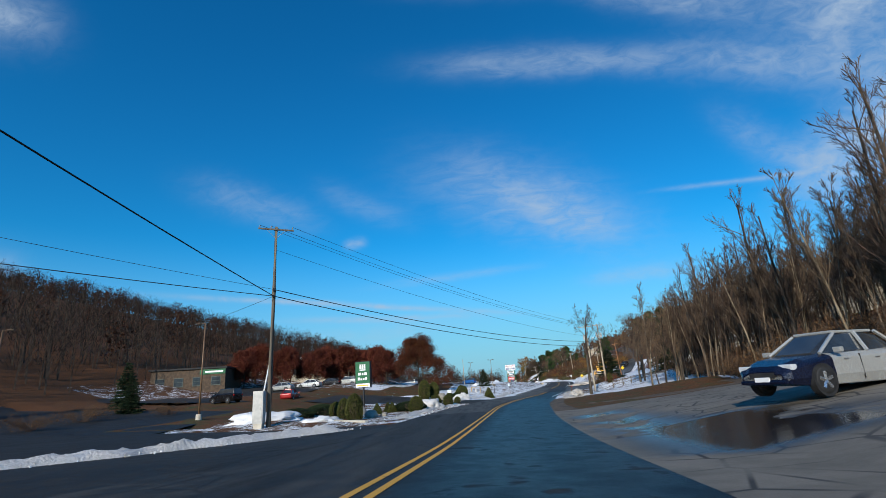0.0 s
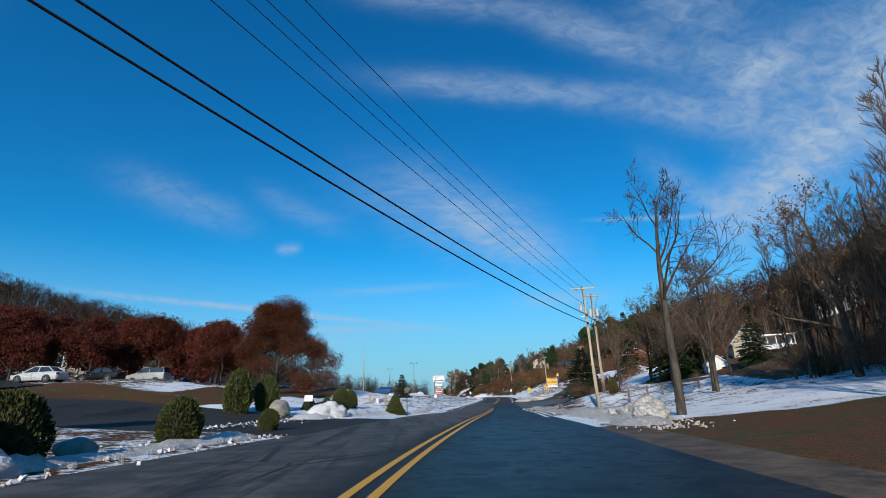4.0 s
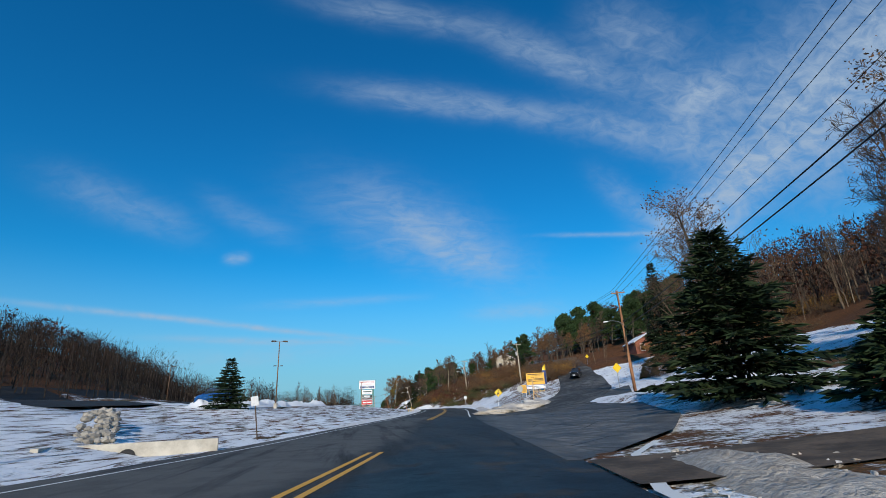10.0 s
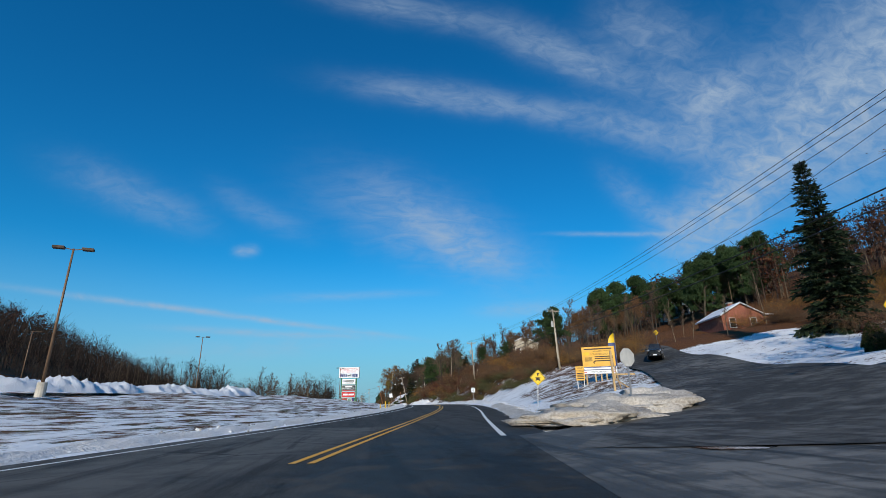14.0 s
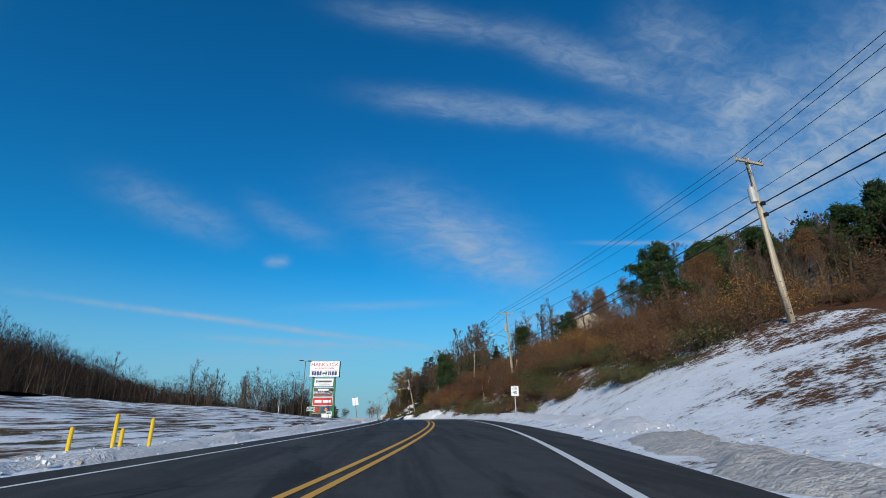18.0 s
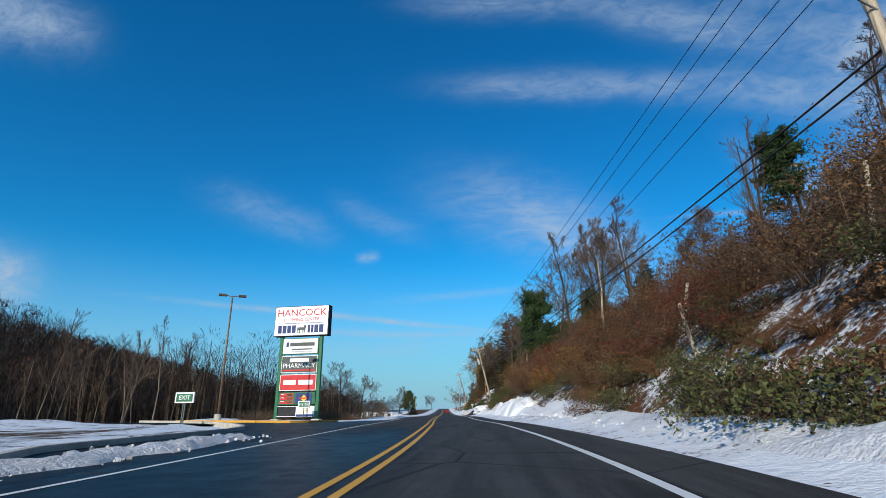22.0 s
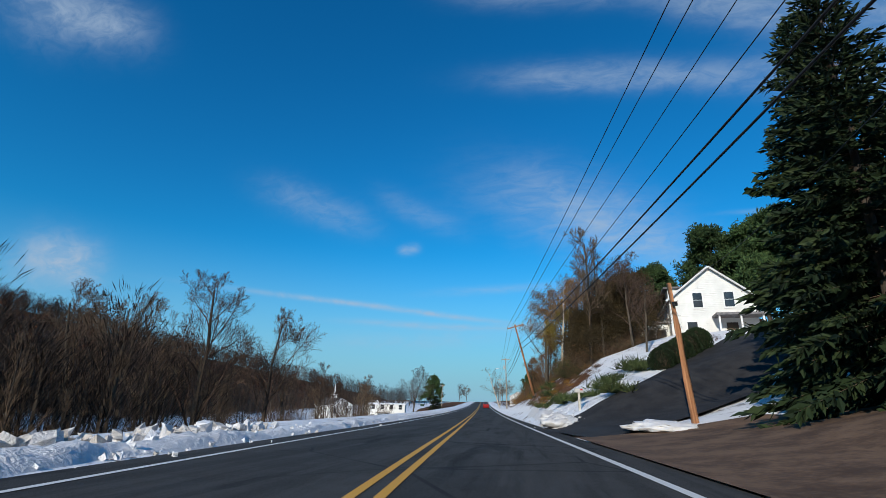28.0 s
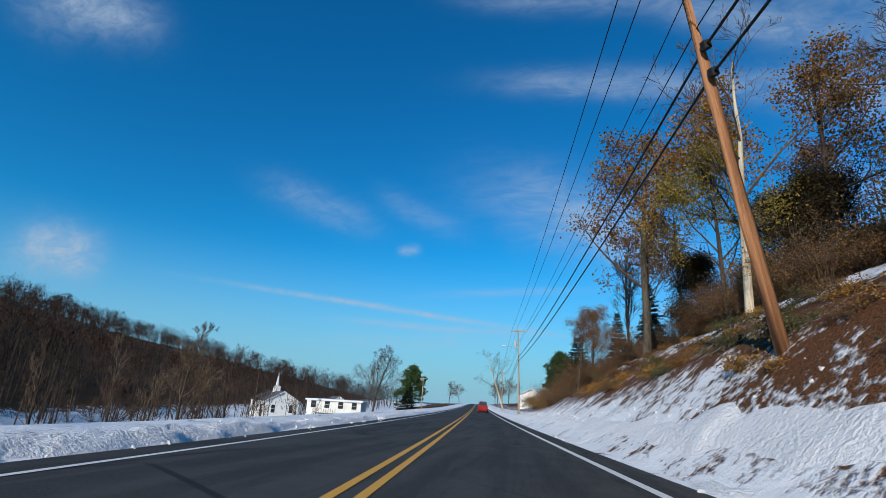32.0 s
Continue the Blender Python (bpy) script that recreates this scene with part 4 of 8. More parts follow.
def grow(rng, height, trunk_r, spread=0.8, bare=0.3, limbs=9, levels=3, kids=5, upright=0.5, fork=False):
    """A skeleton of branches: rows of segments by level, and the twig tips."""
    out = [[] for _ in range(levels + 1)]
    tips = []

    def branch(p, way, length, r, level):
        n = 6 if level == 0 else 4 if level == 1 else 3 if level == 2 else 2
        step = length / n
        pts = [np.array(p, float)]
        ws = []
        for i in range(n):
            way = way + rng.normal(size=3) * (0.05 if level == 0 else 0.16) + np.array([0, 0, 0.05 if level else 0.02])
            way /= np.linalg.norm(way)
            q = pts[-1] + way * step
            r0 = r * (1 - 0.75 * i / n)
            r1 = r * (1 - 0.75 * (i + 1) / n)
            out[level].append((*pts[-1], *q, r0, r1))
            pts.append(q)
            ws.append(way.copy())
        if level == levels:
            tips.append((pts[-1], way))
            return
        m = limbs if level == 0 else kids
        for j in range(m):
            u = bare + (1 - bare) * (j + rng.random()) / m if level == 0 else 0.2 + 0.8 * (j + rng.random()) / m
            i = min(int(u * n), n - 1)
            start = pts[i] + (pts[i + 1] - pts[i]) * (u * n - i)
            turn = rng.random() * math.tau
            axis = ws[i]
            side = np.cross(axis, [math.cos(turn), math.sin(turn), 0.3])
            side /= max(np.linalg.norm(side), 1e-6)
            lean = upright + rng.normal() * 0.12
            w = side * (1 - lean) + axis * lean + np.array([0, 0, 0.12])
            w /= np.linalg.norm(w)
            far = length * (spread * (1.08 - 0.75 * u) if level == 0 else 0.55 * (1.15 - 0.6 * u)) * (0.8 + 0.4 * rng.random())
            branch(start, w, far, max(r * (1 - 0.7 * u) * 0.47, 0.006), level + 1)
        tips.append((pts[-1], way))

    branch((0, 0, 0), np.array([rng.normal() * 0.04, rng.normal() * 0.04, 1.0]), height * 0.86, trunk_r, 0)
    return out, tips


TREES = {}


def mesh_of(name, verts, faces, material, smooth_faces=False):
    me = bpy.data.meshes.new(name)
    me.from_pydata(verts.tolist(), [], faces.tolist())
    me.materials.append(material)
    if smooth_faces:
        me.shade_smooth()
    return me


def join(parts):
    verts, faces, base = [], [], 0
    for v, f in parts:
        verts.append(v)
        faces.append(f + base)
        base += len(v)
    return np.concatenate(verts), np.concatenate(faces)


def make_bare(key, seed, height, r, leaf=None, leaves=0, size=0.12, bark=None, twig_thick=0.009, **shape):
    rng = np.random.default_rng(seed)
    levels, tips = grow(rng, height, r, **shape)
    trunk = join([prisms(levels[0], 9)])
    big = prisms(levels[1], 6)
    rest = [big] + [prisms(np.maximum(np.array(l), np.array([[-1e9] * 6 + [twig_thick, twig_thick * 0.6]])), 3) for l in levels[2:] if l]
    data = [("trunk", mesh_of("trunk", *trunk, bark or M_BARK, True)), ("crown", mesh_of("crown", *join(rest), M_TWIG))]
    if leaf:
        at_ = np.array([t[0] for t in tips])
        pick = rng.integers(0, len(at_), leaves)
        c = at_[pick] + rng.normal(size=(leaves, 3)) * size * 2.2
        data.append(("foliage", mesh_of("foliage", *blades(rng, c, rng.normal(size=(leaves, 3)), size, size * 0.8), leaf)))
    TREES[key] = data


def make_leafy(key, seed, height, r, wide, leaf, leaves=15000, size=0.3, low=0.1):
    """A tree in full leaf: clumps round an uneven, gappy crown."""
    rng = np.random.default_rng(seed)
    levels, tips = grow(rng, height, r, spread=wide, bare=low, limbs=16, levels=2, kids=5, upright=0.36)
    wood = join([prisms(levels[0], 9)] + [prisms(l, 5) for l in levels[1:2]])
    at_ = np.array([t[0] for t in tips])
    n_clump = 700
    ctr = at_[rng.integers(0, len(at_), n_clump)] + rng.normal(size=(n_clump, 3)) * 0.25
    pick = rng.integers(0, n_clump, leaves)
    off = rng.normal(size=(leaves, 3))
    off = off / np.linalg.norm(off, axis=1)[:, None] * (rng.random((leaves, 1)) ** 0.5) * height * 0.12
    off[:, 2] *= 0.75
    c = ctr[pick] + off
    data = [("trunk", mesh_of("trunk", *wood, M_BARK, True)), ("twig_work", mesh_of("twig_work", *join([prisms(levels[2], 3)]), M_TWIG)),
            ("crown", mesh_of("crown", *blades(rng, c, off + rng.normal(size=(leaves, 3)) * 0.4, size, size * 0.8), leaf))]
    TREES[key] = data


def make_spruce(key, seed, height, wide, needle, whorls=26, droop=0.25, bare=0.04):
    rng = np.random.default_rng(seed)
    trunk = prisms([(0, 0, 0, 0, 0, height * 0.97, height * 0.016, 0.015)], 8)
    twigs, c, w, L = [], [], [], []
    for i in range(whorls):
        u = bare + (1 - bare) * (i + 0.5 * rng.random()) / whorls
        z = u * height
        reach = wide * (1 - u) ** 0.8 * (0.75 + 0.4 * rng.random()) + 0.12
        for j in range(9):
            a = math.tau * (j + rng.random()) / 9
            r = reach * (0.65 + 0.5 * rng.random())
            tip = np.array([math.cos(a) * r, math.sin(a) * r, -r * droop * (1 - u * 1.6) + 0.12 * r])
            root = np.array([0, 0, z])
            twigs.append((*root, *(root + tip), 0.018, 0.006))
            n = max(5, int(r * 9))
            v = np.linspace(0.15, 1, n)
            p = root + tip * v[:, None]
            d = tip / np.linalg.norm(tip)
            side = np.cross(d, [0, 0, 1.0])
            for sgn in (-1, 1):
                c.append(p)
                w.append(d * 0.8 + side * sgn * (0.9 - 0.4 * v[:, None]) + rng.normal(size=(n, 3)) * 0.2 - np.array([0, 0, 0.25]))
                L.append(np.full(n, 0.20 + 0.20 * r / max(wide, 0.1)))
            c.append(p)
            w.append(d + rng.normal(size=(n, 3)) * 0.25 + np.array([0, 0, 0.3]))
            L.append(np.full(n, 0.22))
    c, w, L = np.concatenate(c), np.concatenate(w), np.concatenate(L)
    v, f = blades(rng, c, w, 1.0, 0.32, 0.2)
    v = v.reshape(-1, 4, 3)
    v = (c[:, None] + (v - c[:, None]) * L[:, None, None] * 1.5).reshape(-1, 3)
    TREES[key] = [("trunk", mesh_of("trunk", *trunk, M_BARK, True)), ("branch_work", mesh_of("branch_work", *prisms(twigs, 3), M_TWIG)), ("crown", mesh_of("crown", v, f, needle))]


def make_pine(key, seed, height, wide, needle, low=0.25, tufts=420):
    """White pine: limbs in loose shelves with tufts of needles."""
    rng = np.random.default_rng(seed)
    levels, tips = grow(rng, height, height * 0.018, spread=wide, bare=low, limbs=20, levels=2, kids=4, upright=0.28)
    wood = join([prisms(levels[0], 8)] + [prisms(l, 4) for l in levels[1:]])
    at_ = np.array([t[0] for t in tips])
    ctr = at_[rng.integers(0, len(at_), tufts)] + rng.normal(size=(tufts, 3)) * np.array([0.3, 0.3, 0.12]) * height / 9
    k = 17
    c = np.repeat(ctr, k, 0) + rng.normal(size=(tufts * k, 3)) * 0.12 * height / 9
    w = rng.normal(size=(tufts * k, 3)) + np.array([0, 0, 0.55])
    TREES[key] = [("trunk", mesh_of("trunk", *wood, M_BARK, True)), ("crown", mesh_of("crown", *blades(rng, c, w, 0.34 * height / 9, 0.10 * height / 9, 0.3), needle))]


def make_bush(key, seed, height, wide, stems, twig, leaf=None, leaves=0, size=0.08, arch=0.25):
    rng = np.random.default_rng(seed)
    segs, tips = [], []
    for _ in range(stems):
        a = rng.random() * math.tau
        p = np.array([math.cos(a), math.sin(a), 0]) * wide * 0.25 * rng.random()
        way = np.array([math.cos(a) * 0.5, math.sin(a) * 0.5, 1.0]) + rng.normal(size=3) * 0.25
        r, n = 0.012, 5
        L = height * (0.55 + 0.5 * rng.random()) / n
        for i in range(n):
            way = way / np.linalg.norm(way)
            q = p + way * L
            segs.append((*p, *q, r * (1 - i / n * 0.7), r * (1 - (i + 1) / n * 0.7)))
            if i > 0:
                for _ in range(3):
                    t = q + (way * 0.5 + rng.normal(size=3) * 0.6) * L * 0.9
                    segs.append((*q, *t, r * 0.45, 0.003))
                    tips.append(t)
            p = q
            way = way + np.array([math.cos(a), math.sin(a), -0.5]) * arch * wide / height + rng.normal(size=3) * 0.15
        tips.append(p)
    data = [("brushwood", mesh_of("brushwood", *prisms(segs, 3), twig))]
    if leaf:
        at_ = np.array(tips)
        c = at_[rng.integers(0, len(at_), leaves)] + rng.normal(size=(leaves, 3)) * size * 1.6
        data.append(("foliage", mesh_of("foliage", *blades(rng, c, rng.normal(size=(leaves, 3)) + np.array([0, 0, 0.3]), size, size * 0.7), leaf)))
    TREES[key] = data


def make_clipped(key, seed, height, wide, leaf, shape="dome", leaves=4200, size=0.09):
    """A clipped evergreen: leaves packed round a dome, cone or column, with an uneven outline."""
    rng = np.random.default_rng(seed)
    a = rng.random(leaves) * math.tau
    if shape == "cone":
        u = 1 - np.sqrt(rng.random(leaves))
        r = wide * (1 - u) ** 0.75
        z = u * height
    else:
        z0 = rng.random(leaves)
        z = z0 * height
        r = wide * np.sqrt(np.clip(1 - (z0 * 1.75 - 0.75) ** 2, 0.02, 1))
    lump = 1 + 0.10 * np.sin(a * 3 + seed) * np.cos(z / height * 5 + seed) + 0.07 * np.sin(a * 7 + z * 6)
    depth = 1 - 0.28 * rng.random(leaves) ** 2
    c = np.stack([np.cos(a) * r * lump * depth, np.sin(a) * r * lump * depth, z], 1)
    w = c * np.array([1, 1, 0.4]) / wide + rng.normal(size=(leaves, 3)) * 0.5 + np.array([0, 0, 0.3])
    # an added dark core paints the shade inside and keeps daylight from showing through
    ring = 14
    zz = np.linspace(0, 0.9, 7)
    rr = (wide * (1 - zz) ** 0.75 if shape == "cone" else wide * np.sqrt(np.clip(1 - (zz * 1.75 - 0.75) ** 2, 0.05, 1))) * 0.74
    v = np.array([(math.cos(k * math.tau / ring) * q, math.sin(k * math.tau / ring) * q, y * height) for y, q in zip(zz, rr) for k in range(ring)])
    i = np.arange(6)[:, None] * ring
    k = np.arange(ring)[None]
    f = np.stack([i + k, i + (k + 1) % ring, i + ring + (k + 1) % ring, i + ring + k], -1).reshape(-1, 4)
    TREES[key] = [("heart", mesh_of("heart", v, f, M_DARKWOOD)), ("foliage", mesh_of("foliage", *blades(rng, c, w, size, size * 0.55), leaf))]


def make_yucca(key, seed):
    rng = np.random.default_rng(seed)
    segs_c, segs_w = [], []
    for _ in range(9):
        p = np.array([rng.normal() * 0.45, rng.normal() * 0.45, 0.02])
        n = 34
        a = rng.random(n) * math.tau
        e = rng.random(n) * 1.25
        w = np.stack([np.cos(a) * np.cos(e), np.sin(a) * np.cos(e), np.sin(e) + 0.15], 1)
        segs_c.append(np.repeat(p[None], n, 0))
        segs_w.append(w)
    TREES[key] = [("foliage", mesh_of("foliage", *blades(rng, np.concatenate(segs_c), np.concatenate(segs_w), 0.6, 0.045, 0.3), M_YUCCA))]


def plant(key, s, d, size=1.0, label="", name="tree", category="tree", group="", sink=0.1, spin=None, lean=(0, 0), up=0.0):
    """Sets a tree on the ground."""
    p = at(s, d, up - sink)
    spin = random.random() * 360 if spin is None else spin
    k = size if isinstance(size, (tuple, list)) else (size, size, size)
    root = thing(name, label, category, group, Matrix.Translation(p) @ pose(0, 0, 0, lean[0], lean[1], spin) @ Matrix.Diagonal((*k, 1)))
    for part_name, me in TREES[key]:
        ob = new(part_name, me)
        ob.parent = root
    return root


def merged(name, label, spots, category="brush"):
    """Plants in one object of kind stuff; spots: key, s, d, size."""
    rng = np.random.default_rng(len(spots))
    root = thing(name, label, category, kind="stuff")
    got = {}
    for key, s, d, k in spots:
        p = np.array(at(s, d, -.2))
        a = rng.random() * math.tau
        rot = np.array([[math.cos(a), -math.sin(a), 0], [math.sin(a), math.cos(a), 0], [0, 0, 1]]) * k
        for part_name, me in TREES[key]:
            v = np.empty(len(me.vertices) * 3)
            me.vertices.foreach_get("co", v)
            f = np.empty(len(me.polygons) * 4, dtype=np.int64)
            me.polygons.foreach_get("vertices", f)
            got.setdefault((part_name, me.materials[0].name), []).append((v.reshape(-1, 3) @ rot.T + p, f.reshape(-1, 4)))
    for (part_name, mat), parts in got.items():
        link_mesh(part_name, *join(parts), bpy.data.materials[mat], root)
    return root


for i, (h, r, sp, up) in enumerate(((13, .17, .42, .62), (14, .16, .36, .68), (11, .15, .5, .5), (12, .2, .62, .45), (9, .1, .4, .6))):
    make_bare(f"bare{i}", 10 + i, h, r, spread=sp, upright=up, limbs=13, kids=6, twig_thick=0.012, levels=4 if i in (0, 2, 3) else 3, bare=0.22)
make_bare("vase0", 131, 15.5, .26, spread=.55, upright=.5, limbs=12, kids=7, levels=4, bare=0.14, twig_thick=0.011)
make_bare("vase1", 132, 15, .24, spread=.55, upright=.48, limbs=13, kids=7, levels=4, bare=0.18, twig_thick=0.011)
make_bare("locust", 31, 12, .25, spread=.62, upright=.48, limbs=9, kids=5, levels=4, bare=0.36, twig_thick=0.012)
make_bare("slim", 32, 11, .075, spread=.3, upright=.7, limbs=15, kids=6, levels=3, bare=0.25, bark=M_PALEBARK)
make_bare("slim2", 37, 9.5, .06, spread=.34, upright=.66, limbs=15, kids=6, levels=3, bare=0.15, bark=M_PALEBARK)
make_bare("slim3", 38, 12, .07, spread=.26, upright=.74, limbs=18, kids=7, levels=3, bare=0.3, bark=M_PALEBARK)
make_bare("sycamore", 33, 15, .28, spread=.5, upright=.5, limbs=13, kids=6, levels=4, bare=0.2, leaf=M_TANLEAF, leaves=1600, size=0.16)
make_bare("rusty", 34, 11, .16, spread=.5, upright=.5, limbs=11, kids=5, levels=3, bare=0.25, leaf=M_TANLEAF, leaves=6500, size=0.12)
make_bare("orange_oak", 35, 11, .18, spread=.5, upright=.5, limbs=11, kids=5, levels=3, bare=0.3, leaf=M_ORANGELEAF, leaves=7500, size=0.125)
make_bare("green_oak", 39, 11, .15, spread=.5, upright=.5, limbs=12, kids=6, levels=3, bare=0.2, leaf=M_YELLOWLEAF, leaves=8500, size=0.125)
make_bare("pale", 36, 12, .15, spread=.55, upright=.5, limbs=9, kids=4, levels=4, bare=0.3, bark=M_POLE)
make_leafy("red0", 41, 8.0, .16, .55, M_REDLEAF, 22000, 0.22)
make_leafy("red1", 42, 7.6, .15, .56, M_REDLEAF, 22000, 0.22)
make_leafy("mix0", 43, 10.5, .2, .6, M_MIXLEAF, 70000, 0.15, 0.06)
make_leafy("cedar", 44, 8.0, .16, .4, M_CEDAR, 20000, 0.13, 0.02)
make_spruce("spruce0", 51, 9, 2.7, M_SPRUCE, 26)
make_spruce("spruce1", 52, 14, 2.8, M_SPRUCE, 34, 0.45)
make_spruce("fir", 53, 4.2, 1.9, M_SPRUCE, 15, 0.0)
make_spruce("big_spruce", 54, 16, 4.2, M_SPRUCE, 36, 0.5)
make_pine("pine0", 61, 11, .42, M_PINE, 0.12, 1000)
make_pine("pine1", 62, 14, .34, M_PINE, 0.12, 1000)
make_pine("pine2", 63, 12, .3, M_PINE, 0.35, 520)
make_bush("brush0", 71, 2.6, 2.4, 46, M_TWIG)
make_bush("brush1", 72, 2.2, 2.6, 52, M_TWIG, M_TANLEAF, 1700, 0.075)
make_bush("brush2", 73, 3.0, 2.4, 46, M_TWIG, M_TANLEAF, 2800, 0.085)
make_bush("brush3", 74, 1.7, 2.0, 44, M_TWIG, M_GREENLEAF, 1500, 0.11)
make_bush("brush4", 75, 2.6, 2.6, 44, M_TWIG, M_ORANGELEAF, 2600, 0.085)
make_bush("brush5", 76, 2.4, 2.4, 44, M_TWIG, M_REDLEAF, 2000, 0.08)
make_bush("bramble0", 78, 1.0, 1.5, 40, M_TWIG, M_GREENLEAF, 900, 0.09, 0.5)
make_bush("bramble1", 79, 1.1, 1.5, 44, M_TWIG, M_TANLEAF, 900, 0.09, 0.5)
make_bush("bramble2", 80, 0.7, 1.5, 36, M_TWIG, M_ORANGELEAF, 800, 0.085, 0.5)
make_bush("weeds", 77, 1.1, 1.4, 70, M_TANLEAF)
make_clipped("yew_dome", 81, 1.0, .62, M_SHRUB)
make_clipped("yew_cone", 82, 1.0, .42, M_SHRUB, "cone", 2600)
make_clipped("hedge", 84, 1.0, .66, M_SPRUCE, "dome", 7000, 0.07)
make_clipped("juniper", 83, 0.8, 1.5, M_SPRUCE, "dome", 4200, 0.14)
make_yucca("yucca", 91)



# ---- utility poles and wires ----
def pole_frame(base, top):
    """A pose at the base whose z runs up the leaning pole and whose y runs along the road."""
    z = (top - base).normalized()
    y = Vector((-math.sin(radians(8)), math.cos(radians(8)), 0))
    x = y.cross(z).normalized()
    y = z.cross(x)
    m = Matrix.Identity(4)
    for i, col in enumerate((x, y, z)):
        m.col[i][:3] = col
    m.translation = base
    return m


def utility_pole(base, top, label, wood, arm=None, arms=1, wire_low=None, lamp=None, cans=0, turn=0.0, thick=.17, low_arm=None):
    """Pole with crossarm, insulators, transformer cans and street light. Returns its points for wires."""
    base, top = Vector(base), Vector(top)
    H = (top - base).length
    m = pole_frame(base, top) @ pose(0, 0, 0, 0, 0, turn)
    root = thing("utility_pole", label, "utility pole", "utility poles along the road", m)
    bm = bmesh.new()
    tube_path(bm, [(0, 0, -.5), (0, 0, H * .3), (.02, .01, H * .65), (0, 0, H)], [thick, thick * .92, thick * .8, thick * .66], 12)
    bmesh.ops.holes_fill(bm, edges=bm.edges[:])
    part("pole", bm, wood, root, smooth_faces=True)
    pts = {"top": [], "low": [], "neutral": m @ Vector((0, -.2, H - 1.9))}
    for k in range(arms):
        z = H - .25 - k * 1.1
        half = arm if arm else 0
        if not half:
            pts["top"].append(m @ Vector((0, 0, H + .2)))
            continue
        beam = part("crossarm", box((-half, -.17, z - .06), (half, -.07, z + .06), .01), wood, root)
        for sgn in (-1, 1):
            part("brace", tube((sgn * half * .55, -.12, z - .04), (0, -.16, z - .75), .016, n=5), M_METAL, root)
        for x in (-half * .92, half * .25 if k else -half * .3, half * .92):
            b = bmesh.new()
            add_tube(b, (x, -.12, z + .05), (x, -.12, z + .14), .02, n=6)
            for q in range(3):
                add_tube(b, (x, -.12, z + .13 + q * .045), (x, -.12, z + .16 + q * .045), .055 - q * .006, .03, 8)
            part("insulator", b, M_GREY, root)
            if k == 0:
                pts["top"].append(m @ Vector((x, -.12, z + .27)))
    for k in range(cans):
        x = (-.42, .42, 0)[k % 3]
        b = bmesh.new()
        z = H - 2.2
        add_tube(b, (x, -.1, z - .36), (x, -.1, z + .4), .17, n=14)
        add_tube(b, (x, -.1, z + .4), (x, -.1, z + .48), .17, .07, 14)
        add_tube(b, (x - .07, -.1, z + .45), (x - .07, -.1, z + .68), .03, .02, 6)
        part("transformer", b, M_GREY, root, "grey transformer can")
        part("bracket", box((min(x, 0), -.06, z - .05), (max(x, 0), .02, z + .05)), M_METAL, root)
    if lamp:
        z, reach = lamp
        arm_ob = part("lamp_arm", tube_path(bmesh.new(), [(0, -.1, z - .5), (reach * .35, -.15, z - .05), (reach * .8, -.2, z + .1), (reach, -.2, z + .08)], .028, 6), M_METAL, root, smooth_faces=True)
        b = bmesh.new()
        bmesh.ops.create_uvsphere(b, u_segments=12, v_segments=8, radius=1)
        for v in b.verts:
            v.co = Vector((v.co.x * .36, v.co.y * .15, v.co.z * (.1 if v.co.z > 0 else .07)))
        bmesh.ops.translate(b, verts=b.verts, vec=(reach * 1.12, -.2, z + .06))
        part("lamp_head", b, M_WHITE, arm_ob, "white street lamp head", smooth_faces=True)
    for z in wire_low or ():
        part("cable_clamp", box((-.08, -.3, z - .09), (.08, -.14, z + .09), .02), M_BLACK, root)
        pts["low"].append(m @ Vector((0, -.26, z)))
    return pts


def wire(a, b, sag, r, label="thin black power line sagging between poles", name="power_line"):
    a, b = Vector(a), Vector(b)
    n = max(8, int((b - a).length / 3))
    p = [a.lerp(b, i / n) - Vector((0, 0, sag * 4 * (i / n) * (1 - i / n))) for i in range(n + 1)]
    ob = part(name, tube_path(bmesh.new(), [v - a for v in p], r, 5), M_BLACK, smooth_faces=True)
    ob.matrix_basis = Matrix.Translation(a)
    return tagged(ob, label, "cable", "overhead cables")


def link(p, q, tops=True, sag=.9, thin=.014, thick=.032):
    if tops:
        for a, b in zip(p["top"], q["top"]):
            wire(a, b, sag, thin)
        wire(p["neutral"], q["neutral"], sag, thin)
    for a, b in zip(p["low"], q["low"]):
        wire(a, b, sag * 1.1, thick, "thick black telephone cable sagging between poles", "telephone_cable")


def upright(s, d, h, lean=(0, 0)):
    b = at(s, d)
    return b, b + Vector((lean[0], lean[1], h))


# the pole by the lot has its shade put into the wood colour
PA = utility_pole(*upright(33.2, -15.2, 14.7, (.1, 0)), "tall grey utility pole with crossarm by the lot", M_SHADED_OLD_POLE, 1.3, 1, (9.2, 9.7), None, 0, 20)
PC = utility_pole(*upright(90.4, 10.1, 11.2, (-.25, 0)), "pale wooden utility pole leaning over the verge", M_POLE, 1.1, 1, (7.6, 8.4), None, 1, -15)
PC2 = utility_pole(*upright(99.6, 12.6, 11.0, (-.2, 0)), "wooden utility pole with two transformer cans", M_POLE, .95, 1, (7.4, 8.0), (8.3, -1.2), 2, 0)
PD = utility_pole(at(156.5, 20.4), Vector((*xy(154.9, 19.6), road_z(155) + 11.7)), "reddish utility pole with street lamp at the junction", M_RED_POLE, .95, 1, (6.2, 6.8), (6.9, -2.3), 0, 10)
PE = utility_pole(*upright(212.0, 16.8, 8.4, (-.3, 0)), "weathered utility pole with a transformer on the bank", M_POLE, 1.0, 1, (5.2, 5.8), None, 1, 8)
